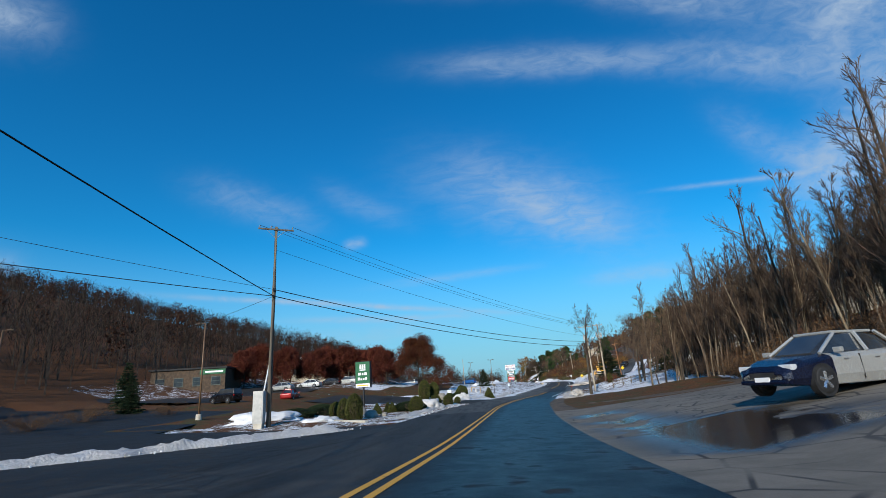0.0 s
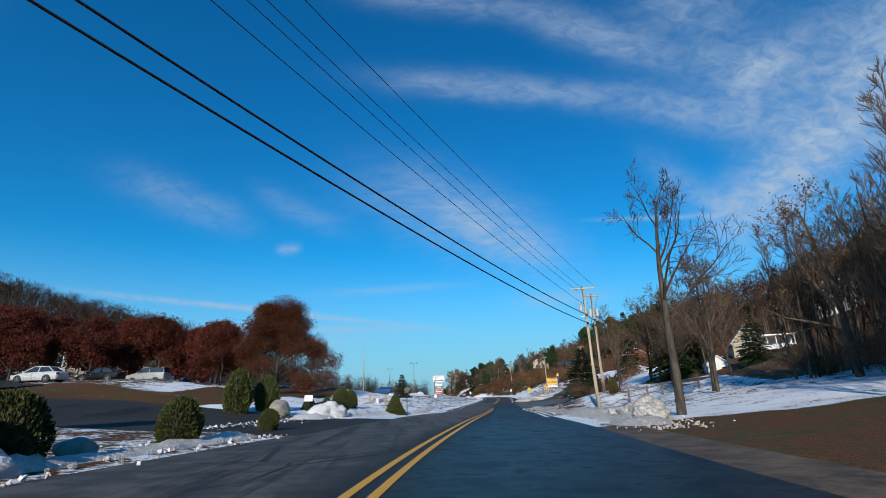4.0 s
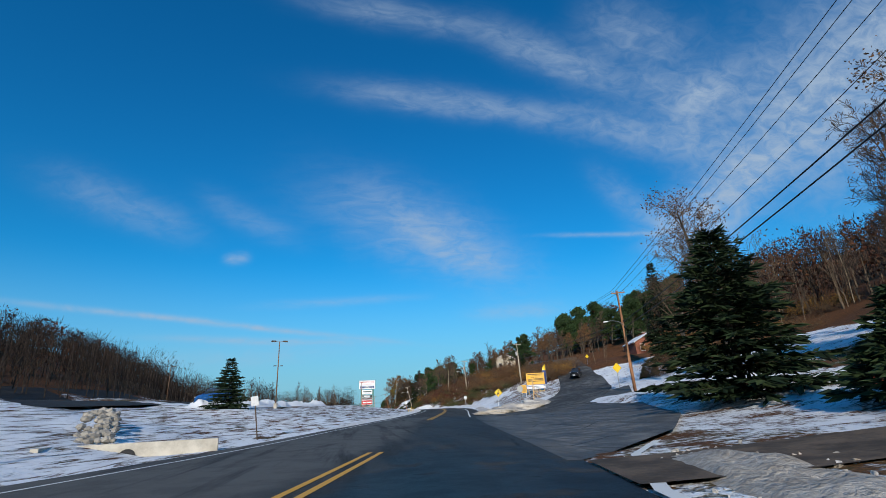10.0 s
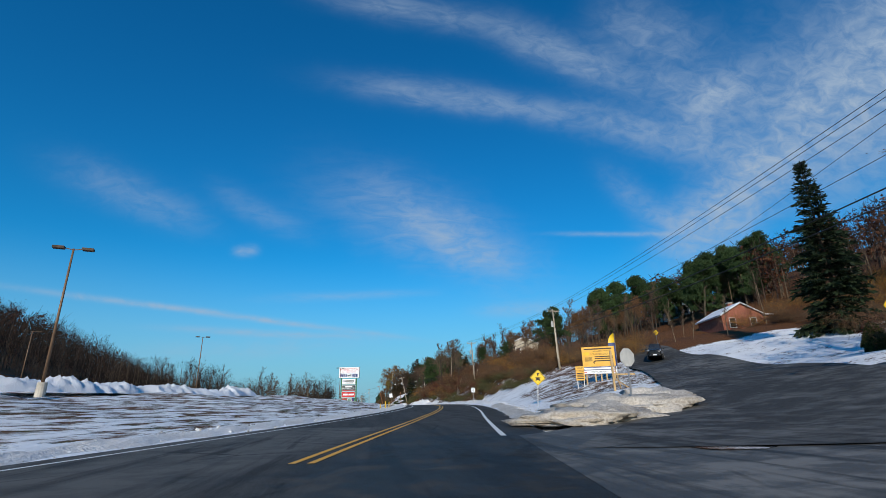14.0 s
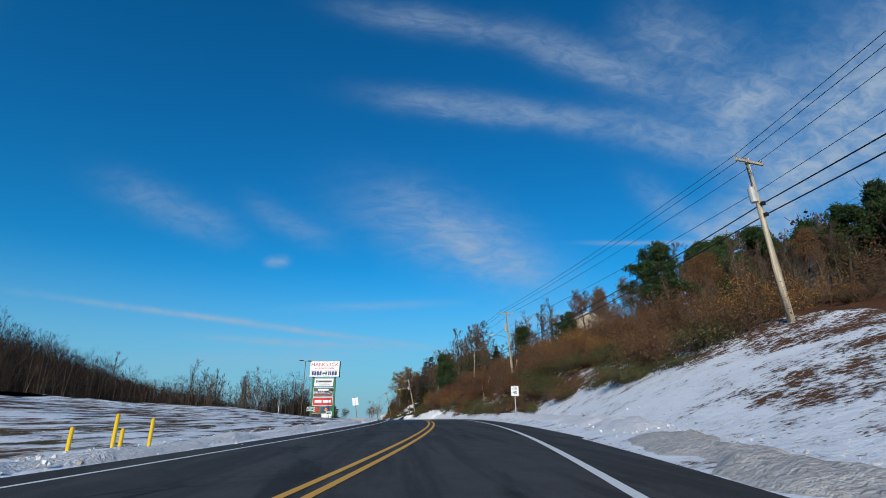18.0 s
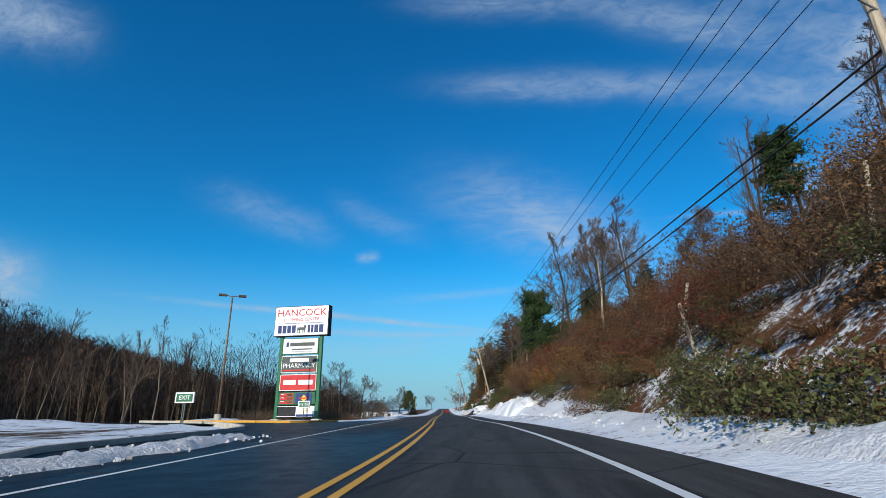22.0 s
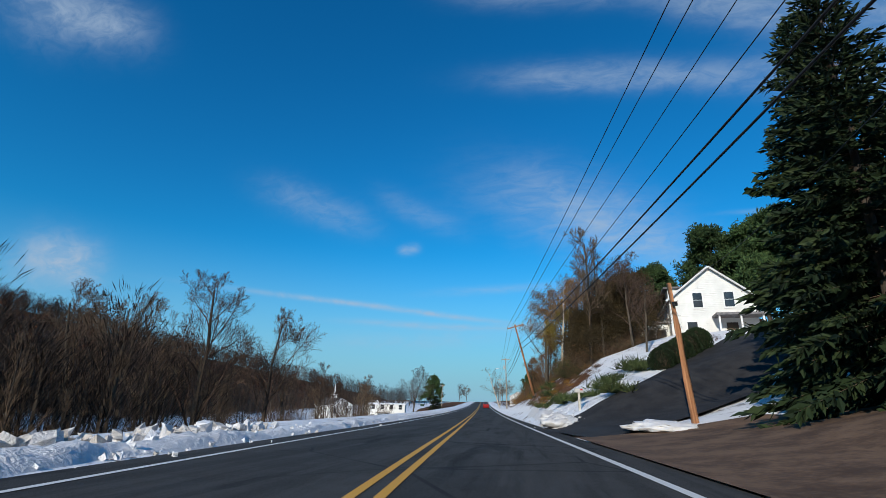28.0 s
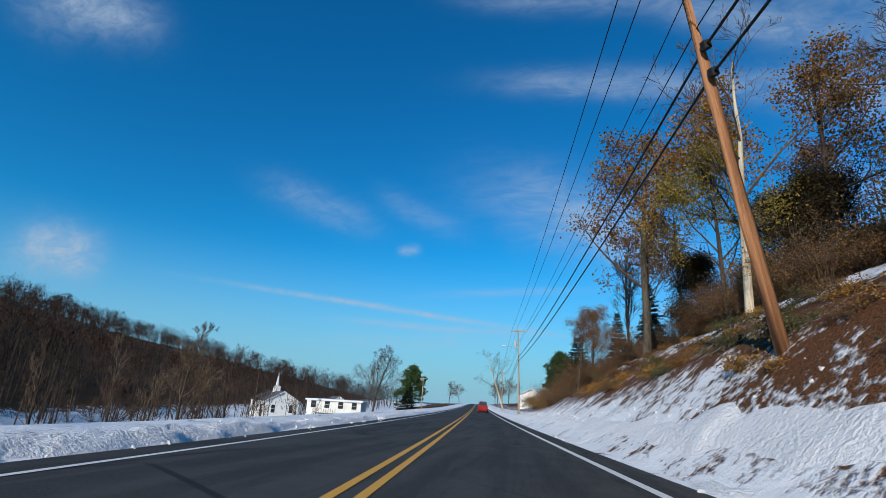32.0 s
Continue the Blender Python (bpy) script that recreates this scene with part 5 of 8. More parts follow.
PF = utility_pole(*upright(250.2, 11.7, 8.9, (-.5, 0)), "pale utility pole with street lamp on the bank", M_POLE, 1.05, 1, (4.0, 4.4), (5.8, -2.2), 1, 4)
PG = utility_pole(at(318.4, 8.6), Vector((*xy(319.0, 6.6), road_z(319) + 10.3)), "pale utility pole with street lamp by the driveway", M_POLE, 1.0, 1, (6.0, 6.5), (7.3, -2.4), 1, 0)
PH = utility_pole(at(378.0, 7.5), Vector((*xy(375.9, 5.2), road_z(376) + 10.75)), "reddish-brown utility pole leaning from the bank", M_RED_POLE, 1.0, 1, (5.9, 6.5), None, 0, 0, .15)
PI = utility_pole(*upright(440.6, 7.2, 12.0, (-.2, 0)), "grey utility pole with street lamp beside the road", M_POLE, 1.0, 1, (7.4, 8.0), (9.4, -1.9), 1, 0)
PJ = utility_pole(*upright(500, 7.6, 9.5), "grey utility pole far along the road", M_POLE, 1.0, 1, (5.6, 6.2), None, 0, 0)
utility_pole(*upright(336.6, 9.4, 5.5, (-.4, 0)), "short reddish pole stub on the snowy lawn", M_RED_POLE, None, 0, (4.6,), None, 0, 0, .15)
utility_pole(*upright(109.6, -17.0, 6.2), "plain wooden pole on the snowy embankment", M_POLE, None, 0, (), None, 0, 0, .09)
utility_pole(*upright(505, -14, 8.5), "grey utility pole beside the pine", M_POLE, .9, 1, (), None, 0, 0)
PZ = {"top": [at(-38, -10, 13) + Vector((x, 0, 0)) for x in (-1.1, -.3, 1.1)], "neutral": at(-38, -10, 11.5), "low": [at(-12, -8.5, 9.0)]}
link(PZ, PA, False, .2)
wire(PA["low"][0], at(-20, -46, 8.6), .8, .026)
wire(PA["low"][1], at(-18, -50, 13.5), .8, .014)
wire(PA["low"][0], at(60, -60, 7.0), .5, .014)
link(PA, PC, True, .9, .014, .034)
link(PC, PC2, False, .15)
wire(PC["top"][0], PC2["top"][0], .2, .014)
link(PC2, PD, True, .45)
link(PD, PE, True, .5)
link(PE, PF, True, .35)
link(PF, PG, True, .5)
link(PG, PH, True, .3)
link(PH, PI, True, .5)
link(PI, PJ, True, 1.2)
wire(PD["top"][2], at(262, 60, 9), 1.0, .014)
wire(PG["low"][0] + Vector((0, 0, -.6)), at(364, 22, 6), .8, .014)


def lot_lamp(s, d, h, heads=2, turn=0, label="tall brown metal parking lot lamp with two heads"):
    root = thing("lot_lamp", label, "street lamp", "parking lot lamps", Matrix.Translation(at(s, d)) @ pose(0, 0, 0, 0, 0, turn))
    part("base", tube((0, 0, -.2), (0, 0, .6), .26, .24, 14), M_CONCRETE, root, "round concrete footing")
    part("pole", tube((0, 0, .55), (0, 0, h), .085, .055, 10), M_BROWN_METAL, root, smooth_faces=True)
    for k in range(heads):
        sgn = (1, -1)[k]
        a = part("arm", tube((0, 0, h - .08), (sgn * .5, 0, h + .02), .03, n=6), M_BROWN_METAL, root)
        b = bmesh.new()
        add_box(b, (sgn * .45, -.19, h - .07), (sgn * 1.05, .19, h + .09), .03)
        part("lamp_head", b, M_DARKWOOD, a)
    return root


lot_lamp(40.2, -25.8, 8.6, 1, 160)
lot_lamp(42, -52, 9.0, 1, 20)
lot_lamp(170.2, -20.9, 8.5, 2, 15)
lot_lamp(224, -37.5, 8.6, 2, 15)
lot_lamp(279.5, -16.3, 9.8, 2, 30)
lot_lamp(150, -52, 8.0, 1, 0)
lot_lamp(215, -58, 8.2, 2, 40)



# ---- signs ----
def facing(s, d, turn=0.0, up=0.0, lean=0.0):
    """A pose on the ground whose -y side faces drivers coming along the road."""
    return Matrix.Translation(at(s, d, up)) @ pose(0, 0, 0, 0, 0, heading(s) + turn) @ pose(0, 0, 0, 0, lean, 0)


def bar(parent, x0, x1, z0, z1, y, material, name="lettering_bar"):
    return part(name, box((x0, y - .006, z0), (x1, y, z1)), material, parent)


def plate(shape, r, y0, y1):
    """A flat sign blade: 4 for a diamond, 8 for an octagon."""
    bm = bmesh.new()
    turn = math.pi / 2 if shape == 4 else math.pi / 8
    ring = []
    for y in (y0, y1):
        ring.append([bm.verts.new((r * math.cos(turn + k * math.tau / shape), y, r * math.sin(turn + k * math.tau / shape))) for k in range(shape)])
    bm.faces.new(ring[0])
    bm.faces.new(ring[1][::-1])
    for k in range(shape):
        bm.faces.new((ring[0][k], ring[1][k], ring[1][(k + 1) % shape], ring[0][(k + 1) % shape]))
    bmesh.ops.recalc_face_normals(bm, faces=bm.faces)
    return bm


def moved(bm, x=0, y=0, z=0):
    bmesh.ops.translate(bm, verts=bm.verts, vec=(x, y, z))
    return bm


def blade_sign(name, label, m, shape, size, high, face, post=None, back=M_ALU, group=""):
    root = thing(name, label, "road sign", group, m)
    part("post", box((-.035, -.02, -.4), (.035, .03, high + size * .8), .006), post or M_METAL, root)
    if shape == 0:
        bm = box((-size / 2, -.045, high - size * .62), (size / 2, -.03, high + size * .62), .004)
    else:
        bm = moved(plate(shape, size, -.045, -.03), z=high)
    b = part("blade", bm, face, root)
    for k in (-.3, .3):
        part("bolt", tube((0, -.052, high + k * size), (0, -.04, high + k * size), .014, n=6), M_METAL, b)
    return root, b


# the shopping centre's tall sign
def pylon_sign():
    root = thing("pylon_sign", "tall green shopping centre sign with lettered panels", "sign", m=facing(289.7, -13.3, -9))
    H, W = 11.1, 5.8
    for x in (-2.1, 2.1):
        p = part("post", box((x - .16, -.16, -.5), (x + .16, .16, H - 3.0), .02), M_GREEN, root)
        part("foot", box((x - .4, -.4, -.3), (x + .4, .4, .12), .03), M_CONCRETE, p)
    top = part("top_cabinet", box((-W / 2, -.42, H - 3.05), (W / 2, .42, H), .04), M_BLACK, root, "black-edged white sign cabinet")
    part("face", box((-W / 2 + .06, -.45, H - 2.99), (W / 2 - .06, -.425, H - .06)), M_SIGNFACE, top)
    part("face", box((-W / 2 + .06, .425, H - 2.99), (W / 2 - .06, .45, H - .06)), M_SIGNFACE, top)
    words("HANCOCK", 1.0, M_RED, top, Matrix.Translation((0, -.455, H - .72)), squeeze=1.05)
    words("SHOPPING CENTER", .42, M_RED, top, Matrix.Translation((0, -.455, H - 1.42)), squeeze=1.05)
    part("rule", box((-W / 2 + .3, -.457, H - 1.79), (W / 2 - .3, -.452, H - 1.75)), M_BLUE, top)
    # the shop's name, as plain blue bars with a dark animal-like block between
    for x0, x1 in ((-2.45, -2.05), (-1.95, -1.55), (-1.45, -1.05), (-.95, -.55), (.75, 1.0), (1.1, 1.35), (1.45, 1.85), (1.95, 2.4)):
        bar(top, x0, x1, H - 2.75, H - 1.98, -.453, M_BLUE)
    logo = box((-.38, -.459, H - 2.5), (.5, -.453, H - 2.2), .002)
    for x in (-.3, -.12, .25, .4):
        add_box(logo, (x - .04, -.459, H - 2.75), (x + .05, -.453, H - 2.45))
    add_box(logo, (.3, -.459, H - 2.3), (.55, -.453, H - 2.0))
    part("logo", logo, M_DKGREEN, top)

    def panel(z0, z1, face, edge, label, x0=-1.9, x1=1.9):
        p = part("panel", box((x0, -.2, z0), (x1, .2, z1), .02), edge, root, label)
        part("face", box((x0 + .07, -.225, z0 + .07), (x1 - .07, -.2, z1 - .07)), face, p)
        return p
    p = panel(6.25, 7.85, M_SIGNFACE, M_GREEN, "white panel with a grey health logo")
    bar(p, -1.5, -1.25, 7.0, 7.45, -.23, M_BLUE, "logo")
    bar(p, -1.1, 1.5, 7.05, 7.4, -.23, M_DKGREEN)
    bar(p, -.9, 1.3, 6.68, 6.8, -.23, M_DKGREEN)
    bar(p, -.9, 1.3, 6.46, 6.56, -.23, M_GREY)
    p = panel(4.45, 6.1, M_DKGREEN, M_WHITE, "grey-green pharmacy panel with red stripe")
    bar(p, -1.0, 1.0, 5.5, 5.85, -.23, M_SIGNFACE)
    words("PHARMACY", .62, M_SIGNFACE, p, Matrix.Translation((0, -.232, 5.12)), squeeze=1.05)
    bar(p, -1.75, 1.75, 4.62, 4.76, -.23, M_RED, "stripe")
    p = panel(2.75, 4.3, M_RED, M_WHITE, "red shop panel with white lettering bars")
    for x0, x1 in ((-1.5, -.2), (.05, 1.55)):
        bar(p, x0, x1, 3.3, 3.75, -.23, M_SIGNFACE)
    p = panel(1.45, 2.6, M_GREEN, M_GREEN, "green panel with fuel prices")
    for k in range(3):
        q = part("price_slot", box((-1.7, -.245, 2.22 - k * .34), (-.35, -.225, 2.5 - k * .34)), M_RED, p)
        bar(q, -1.62, -1.3, 2.4 - k * .34, 2.46 - k * .34, -.248, M_SIGNFACE)
        bar(q, -1.0, -.45, 2.27 - k * .34, 2.44 - k * .34, -.248, M_DARKWOOD, "price_bar")
    q = part("brand_tile", box((-.1, -.245, 1.56), (1.6, -.225, 2.5)), M_BLUE, p, "blue tile with yellow diamond")
    part("diamond", moved(plate(4, .34, -.252, -.246), .75, 0, 2.03), M_YSIGN, q)
    part("dash", box((.25, -.256, 1.98), (1.25, -.252, 2.1)), M_RED, q)
    p = part("panel", box((-1.9, -.1, .35), (-.1, .1, 1.3), .01), M_BLACK, root, "empty black panel with white frame")
    for z in (.35, 1.26):
        part("frame_bar", box((-1.95, -.16, z), (1.95, -.1, z + .05)), M_WHITE, p)
    p = part("panel", box((0, -.2, .3), (1.9, -.1, 1.3), .01), M_SIGNFACE, root, "white leasing board with blue foot")
    for k, t in enumerate(("Retail Space", "For Lease", "Build to Suit")):
        words(t, .24, M_ORANGE, p, Matrix.Translation((.95, -.206, 1.14 - k * .21)), squeeze=.95)
    bar(p, .05, 1.85, .33, .55, -.204, M_BLUE, "blue_strip")
    return root


def glossy_face(n, pos):
    big = n.noise(pos, 0.8, 3)
    return n.mix(n.ramp(big, 0.3, 0.7), (0.8, 0.81, 0.82), (0.88, 0.88, 0.88)), n.ramp(big, 0.3, 0.7, 0.28, 0.42), None


M_SIGNFACE = shaded("white_sign_plastic", glossy_face, 0.35, 0, 0.5)
pylon_sign()

# bank sign on a post
root = thing("bank_sign", "green bank sign on a dark post", "sign", m=facing(54.9, -16.65, 0, -.35))
part("post", box((-.09, -.09, -.4), (.09, .09, 2.8), .01), M_BLACK, root)
cab = part("cabinet", box((-.95, -.22, 2.6), (.95, .22, 5.6), .05), M_BLACK, root)
part("face", box((-.88, -.245, 3.12), (.88, -.222, 5.54)), M_GREEN, cab)
part("footer", box((-.88, -.245, 2.66), (.88, -.222, 3.08)), M_SIGNFACE, cab)
for x in (-.27, 0, .27):
    part("logo_block", box((x - .11, -.255, 4.75), (x + .11, -.246, 5.12)), M_SIGNFACE, cab)
    part("logo_roof", moved(plate(3, .15, -.255, -.246), x, 0, 5.18), M_SIGNFACE, cab)
bar(cab, -.38, .38, 4.55, 4.68, -.247, M_SIGNFACE, "logo_block")
for x0, x1, z0, z1 in ((-.55, -.2, 4.02, 4.32), (-.1, .12, 4.02, 4.26), (.22, .55, 4.02, 4.32), (-.6, -.36, 3.46, 3.78), (-.28, -.06, 3.46, 3.66), (.02, .24, 3.46, 3.66), (.32, .56, 3.46, 3.78)):
    bar(cab, x0, x1, z0, z1, -.247, M_SIGNFACE)
bar(cab, -.7, .7, 2.8, 2.92, -.247, M_YSIGN)

# lane signs of the shopping centre
for name, text, s, d, k in (("exit_sign", "EXIT", 270.0, -14.3, 0), ("enter_sign", "ENTER", 287.2, -11.9, -8)):
    root = thing(name, "small green and white direction sign on posts", "sign", "entrance signs", facing(s, d, k))
    for x in (-.05, .05) if text == "EXIT" else (0,):
        part("post", box((x - .03, -.03, -.3), (x + .03, .03, 1.5), .005), M_DKGREEN, root)
    b = part("board", box((-.55, -.07, 1.15), (.55, .05, 1.75), .02), M_WHITE, root)
    part("face", box((-.47, -.08, 1.23), (.47, -.07, 1.67)), M_GREEN, b)
    words(text, .34, M_SIGNFACE, b, Matrix.Translation((0, -.085, 1.44)), squeeze=.95)

# speed limit
root, b = blade_sign("speed_limit_sign", "white speed limit sign on a metal post", facing(230.4, 6.9), 0, .62, 2.05, M_SIGNFACE)
words("SPEED", .15, M_BLACK, b, Matrix.Translation((0, -.05, 2.34)))
words("LIMIT", .15, M_BLACK, b, Matrix.Translation((0, -.05, 2.19)))
words("40", .36, M_BLACK, b, Matrix.Translation((0, -.05, 1.92)))

# school bus warning diamond
root, b = blade_sign("warning_sign", "yellow diamond school bus warning sign", facing(185.6, 8.6, 0, lean=4), 4, .66, 2.25, M_YSIGN)
part("border", moved(plate(4, .6, -.05, -.046), z=2.25), M_BLACK, b)
part("field", moved(plate(4, .57, -.054, -.05), z=2.25), M_YSIGN, b)
pic = box((-.16, -.06, 2.05), (.16, -.055, 2.22), .002)
add_box(pic, (-.22, -.06, 2.24), (.22, -.055, 2.29))
add_box(pic, (-.2, -.06, 1.97), (-.1, -.055, 2.05))
add_box(pic, (.1, -.06, 1.97), (.2, -.055, 2.05))
add_box(pic, (-.05, -.06, 2.36), (.05, -.055, 2.5))
part("bus_symbol", pic, M_BLACK, b)
part("arrow_head", moved(plate(3, .15, -.06, -.055), z=2.56), M_BLACK, b)

blade_sign("warning_sign", "yellow diamond warning sign beside the side road", facing(164.8, 21.5, 12), 4, .58, 2.3, M_YSIGN, group="side road signs")
blade_sign("warning_sign", "small yellow diamond sign up the side road", facing(215, 33.0, 12), 4, .45, 1.8, M_YSIGN, group="side road signs")
blade_sign("stop_sign_back", "grey octagonal back of a stop sign", facing(165.5, 10.0, 25), 8, .42, 2.35, M_GREY)
root, b = blade_sign("diamond_sign_back", "grey back of a diamond sign on a black post", facing(86.0, -6.6, 10), 4, .29, 2.1, M_SHADED_OLD_POLE, M_BLACK)
blade_sign("sign_back", "bare metal back of a leaning rectangular sign", facing(139.5, -10.6, 0, lean=-8), 0, .5, 2.5, M_ALU, M_DARKWOOD)
root, b = blade_sign("sign_back", "white back of a leaning lane sign", facing(242, -6.9, 0, lean=-9), 0, .6, 1.75, M_SIGNFACE, M_BROWN_METAL)
part("stripe", box((-.01, -.052, 1.4), (.03, -.046, 2.1)), M_GREY, b)
blade_sign("sign_back", "small dark back of a sign on the far verge", facing(255, -17, 0), 0, .4, 1.5, M_DKGREEN)

# billboard of the scrap buyers
root = thing("billboard", "orange lettered billboard on wooden posts in snow", "billboard", m=facing(192.2, 15.9, -16))
for x in (-1.3, -.45, .1, .6, 1.35):
    part("post", box((x - .07, -.02, -.6), (x + .07, .12, 3.1 if abs(x) > 1 else 1.0), .01), M_PALEWOOD, root)
b = part("board", box((-1.55, -.08, 1.45), (1.55, -.02, 3.35), .01), M_ORANGE, root)
bar(b, -1.3, 1.3, 3.08, 3.2, -.084, M_DARKWOOD)
words("RECYCLING FACILITY", .17, M_DARKWOOD, b, Matrix.Translation((.35, -.086, 2.92)))
words("SCRAP METAL BUYERS", .22, M_DARKWOOD, b, Matrix.Translation((.3, -.086, 2.62)), squeeze=.92)
for z in (2.38, 2.2, 1.98):
    bar(b, -.35, 1.35, z - .05, z + .05, -.084, M_DARKWOOD)
for z in (2.3, 2.2, 2.1, 2.0):
    bar(b, -1.3, -.6, z - .03, z + .03, -.084, M_DARKWOOD)
arrow = box((-.52, -.09, 1.72), (-.42, -.084, 1.9))
add_box(arrow, (-.5, -.09, 1.9), (-.3, -.084, 2.0))
part("arrow", arrow, M_BLACK, b)
bar(b, -1.4, -.85, 2.55, 2.85, -.084, M_YSIGN, "logo")
c = part("lower_board", box((-1.6, -.1, .75), (1.6, -.03, 1.42), .01), M_SIGNFACE, root)
bar(c, -1.55, 1.55, 1.1, 1.4, -.103, M_BLUE, "blue_strip")
bar(c, -1.45, 1.45, 1.17, 1.33, -.108, M_SIGNFACE)
words("EVENTS PROPERTY", .2, M_DKGREEN, c, Matrix.Translation((0, -.104, .92)), squeeze=.95)
for x in (-1.35, 1.35):
    bar(c, x - .12, x + .12, .88, .96, -.104, M_RED, "arrow")
root = thing("help_wanted_sign", "orange lettered job notice on posts", "sign", m=facing(190.8, 13.6, -12))
for x in (-.3, .3):
    part("post", box((x - .04, 0, -.5), (x + .04, .07, 1.9), .006), M_METAL, root)
b = part("board", box((-.4, -.05, .75), (.4, -.01, 2.05), .008), M_ORANGE, root)
words("HELP", .24, M_DARKWOOD, b, Matrix.Translation((0, -.055, 1.86)))
words("WANTED", .2, M_DARKWOOD, b, Matrix.Translation((0, -.055, 1.62)))
for z in (1.4, 1.24, 1.08, .92):
    bar(b, -.3, .3, z - .045, z + .045, -.053, M_DARKWOOD)
# feather flag
root = thing("feather_flag", "blue and yellow feather flag beside the billboard", "flag", m=facing(193.2, 18.0, -16))
part("pole", tube((0, 0, -.3), (.05, 0, 4.2), .025, .012, 6), M_METAL, root)
bm = bmesh.new()
prev = None
for i in range(15):
    u = i / 14
    z = .9 + 3.3 * u
    wdt = .75 * math.sqrt(max(0.02, 1 - u ** 4))
    sway = .06 * math.sin(u * 9)
    row = [bm.verts.new((x, y, z)) for x, y in ((0, 0), (-wdt * .5, .05 + sway), (-wdt, sway))]
    if prev:
        for k in (0, 1):
            bm.faces.new((prev[k], prev[k + 1], row[k + 1], row[k]))
    prev = row
flag = part("cloth", bm, M_BLUE, root)
flag.data.materials.append(M_YSIGN)
for p in flag.data.polygons:
    p.material_index = 1 if p.center.z > 3.2 else 0
sol = flag.modifiers.new("thick", "SOLIDIFY")
sol.thickness = .01

# timber post with braces at the island
root = thing("timber_frame", "raw timber sign frame with braces standing in snow", "sign frame", m=facing(180.6, 13.6, 0))
part("post", box((-.07, -.07, -.5), (.07, .07, 3.0), .008), M_PALEWOOD, root)
part("brace", tube((0, .1, 2.8), (.9, 1.3, -.1), .05, n=4), M_PALEWOOD, root)
part("brace", tube((0, 0, 1.0), (1.5, .5, .1), .05, n=4), M_PALEWOOD, root)
part("rail", box((0, -.03, 1.2), (1.6, .03, 1.32), .005), M_PALEWOOD, root)

# yellow marker posts and a yellow pipe guard
for s, d, h in ((200.6, -6.9, .45), (201.3, -6.4, .75), (201.7, -6.5, .4), (202.2, -6.1, .65)):
    root = thing("marker_post", "short yellow marker post in snowy grass", "marker post", "yellow markers", facing(s, d))
    part("post", tube((0, 0, -.2), (0, 0, h), .045, n=10), M_YSIGN, root)
    part("cap", tube((0, 0, h), (0, 0, h + .04), .05, .02, 10), M_YSIGN, root)
root = thing("pipe_guard", "yellow pipe frame guarding a meter in snow", "barrier", m=facing(99.5, -12.6, 5))
for x in (-.9, .9):
    for y in (0, .8):
        part("leg", tube((x, y, -.2), (x, y, .95), .045, n=8), M_PALEWOOD, root)
for a, b_ in (((-.9, 0, .95), (.9, 0, .95)), ((-.9, .8, .95), (.9, .8, .95)), ((-.9, 0, .95), (-.9, .8, .95)), ((.9, 0, .95), (.9, .8, .95))):
    part("rail", tube(a, b_, .045, n=8), M_PALEWOOD, root)
part("meter", box((-.2, .25, -.1), (.15, .55, .6), .03), M_GREY, root)

# culvert with a stone chute
root = thing("culvert", "concrete culvert headwall below the verge", "culvert", m=facing(131.5, -13.2, 20))
part("headwall", box((-3.4, -.2, -.6), (3.4, .15, .75), .03), M_CONCRETE, root)
part("wing", box((-3.7, -2.6, -.6), (-3.4, .2, .8), .03), M_CONCRETE, root)
part("opening", tube((-.6, -.24, .1), (-.6, -.1, .1), .38, n=18), M_BLACK, root)
rs = random.Random(9)
for k in range(60):
    bm = bmesh.new()
    bmesh.ops.create_icosphere(bm, subdivisions=1, radius=.16 + .16 * rs.random())
    for v in bm.verts:
        v.co += Vector((rs.uniform(-.05, .05), rs.uniform(-.05, .05), rs.uniform(-.05, .05)))
        v.co.z *= .7
    u = rs.random()
    bmesh.ops.translate(bm, verts=bm.verts, vec=(-2.3 + rs.uniform(-.9, .9) - u * 1.4, .7 + u * 6.5, .8 + u * 1.7))
    part("riprap_stone", bm, M_STONE, root)

# boulders and the cabinet by the pole
for i, (s, d, r) in enumerate(((39.2, -9.6, .55), (43.9, -12.4, .75), (75.2, -13.0, .9), (40.2, -8.9, .3), (53.5, -7.2, .35))):
    bm = bmesh.new()
    bmesh.ops.create_icosphere(bm, subdivisions=3, radius=1)
    for v in bm.verts:
        v.co *= 1 + .28 * noise.noise(v.co * 1.3 + Vector((i * 7, 0, 0)))
        v.co = Vector((v.co.x * r * 1.05, v.co.y * r * .8, v.co.z * r * .8))
    ob = part("boulder", bm, M_STONE, smooth_faces=True)
    ob.matrix_basis = Matrix.Translation(at(s, d, r * .35)) @ pose(0, 0, 0, 0, 0, i * 50)
    tagged(ob, "grey landscaping boulder half buried in snow", "boulder", "landscape boulders")
root = thing("utility_cabinet", "tall grey metal utility cabinet beside the pole", "cabinet", m=facing(32.6, -15.6, 8))
part("plinth", box((-.3, -.24, -.2), (.3, .24, .3), .02), M_CONCRETE, root)
body = part("body", box((-.36, -.28, .3), (.36, .28, 2.45), .03), M_GREY, root)
part("door", box((-.3, -.3, .42), (.3, -.28, 2.32), .01), M_GREY, body)
part("handle", box((.2, -.33, 1.2), (.24, -.3, 1.4), .005), M_METAL, body)
root = thing("support_pole", "white slanting pole propped beside the lot", "pole", m=facing(36, -17.6, 0, lean=10))
part("pole", tube((0, 0, -.2), (0, 0, 6.0), .07, .05, 8), M_WHITE, root)

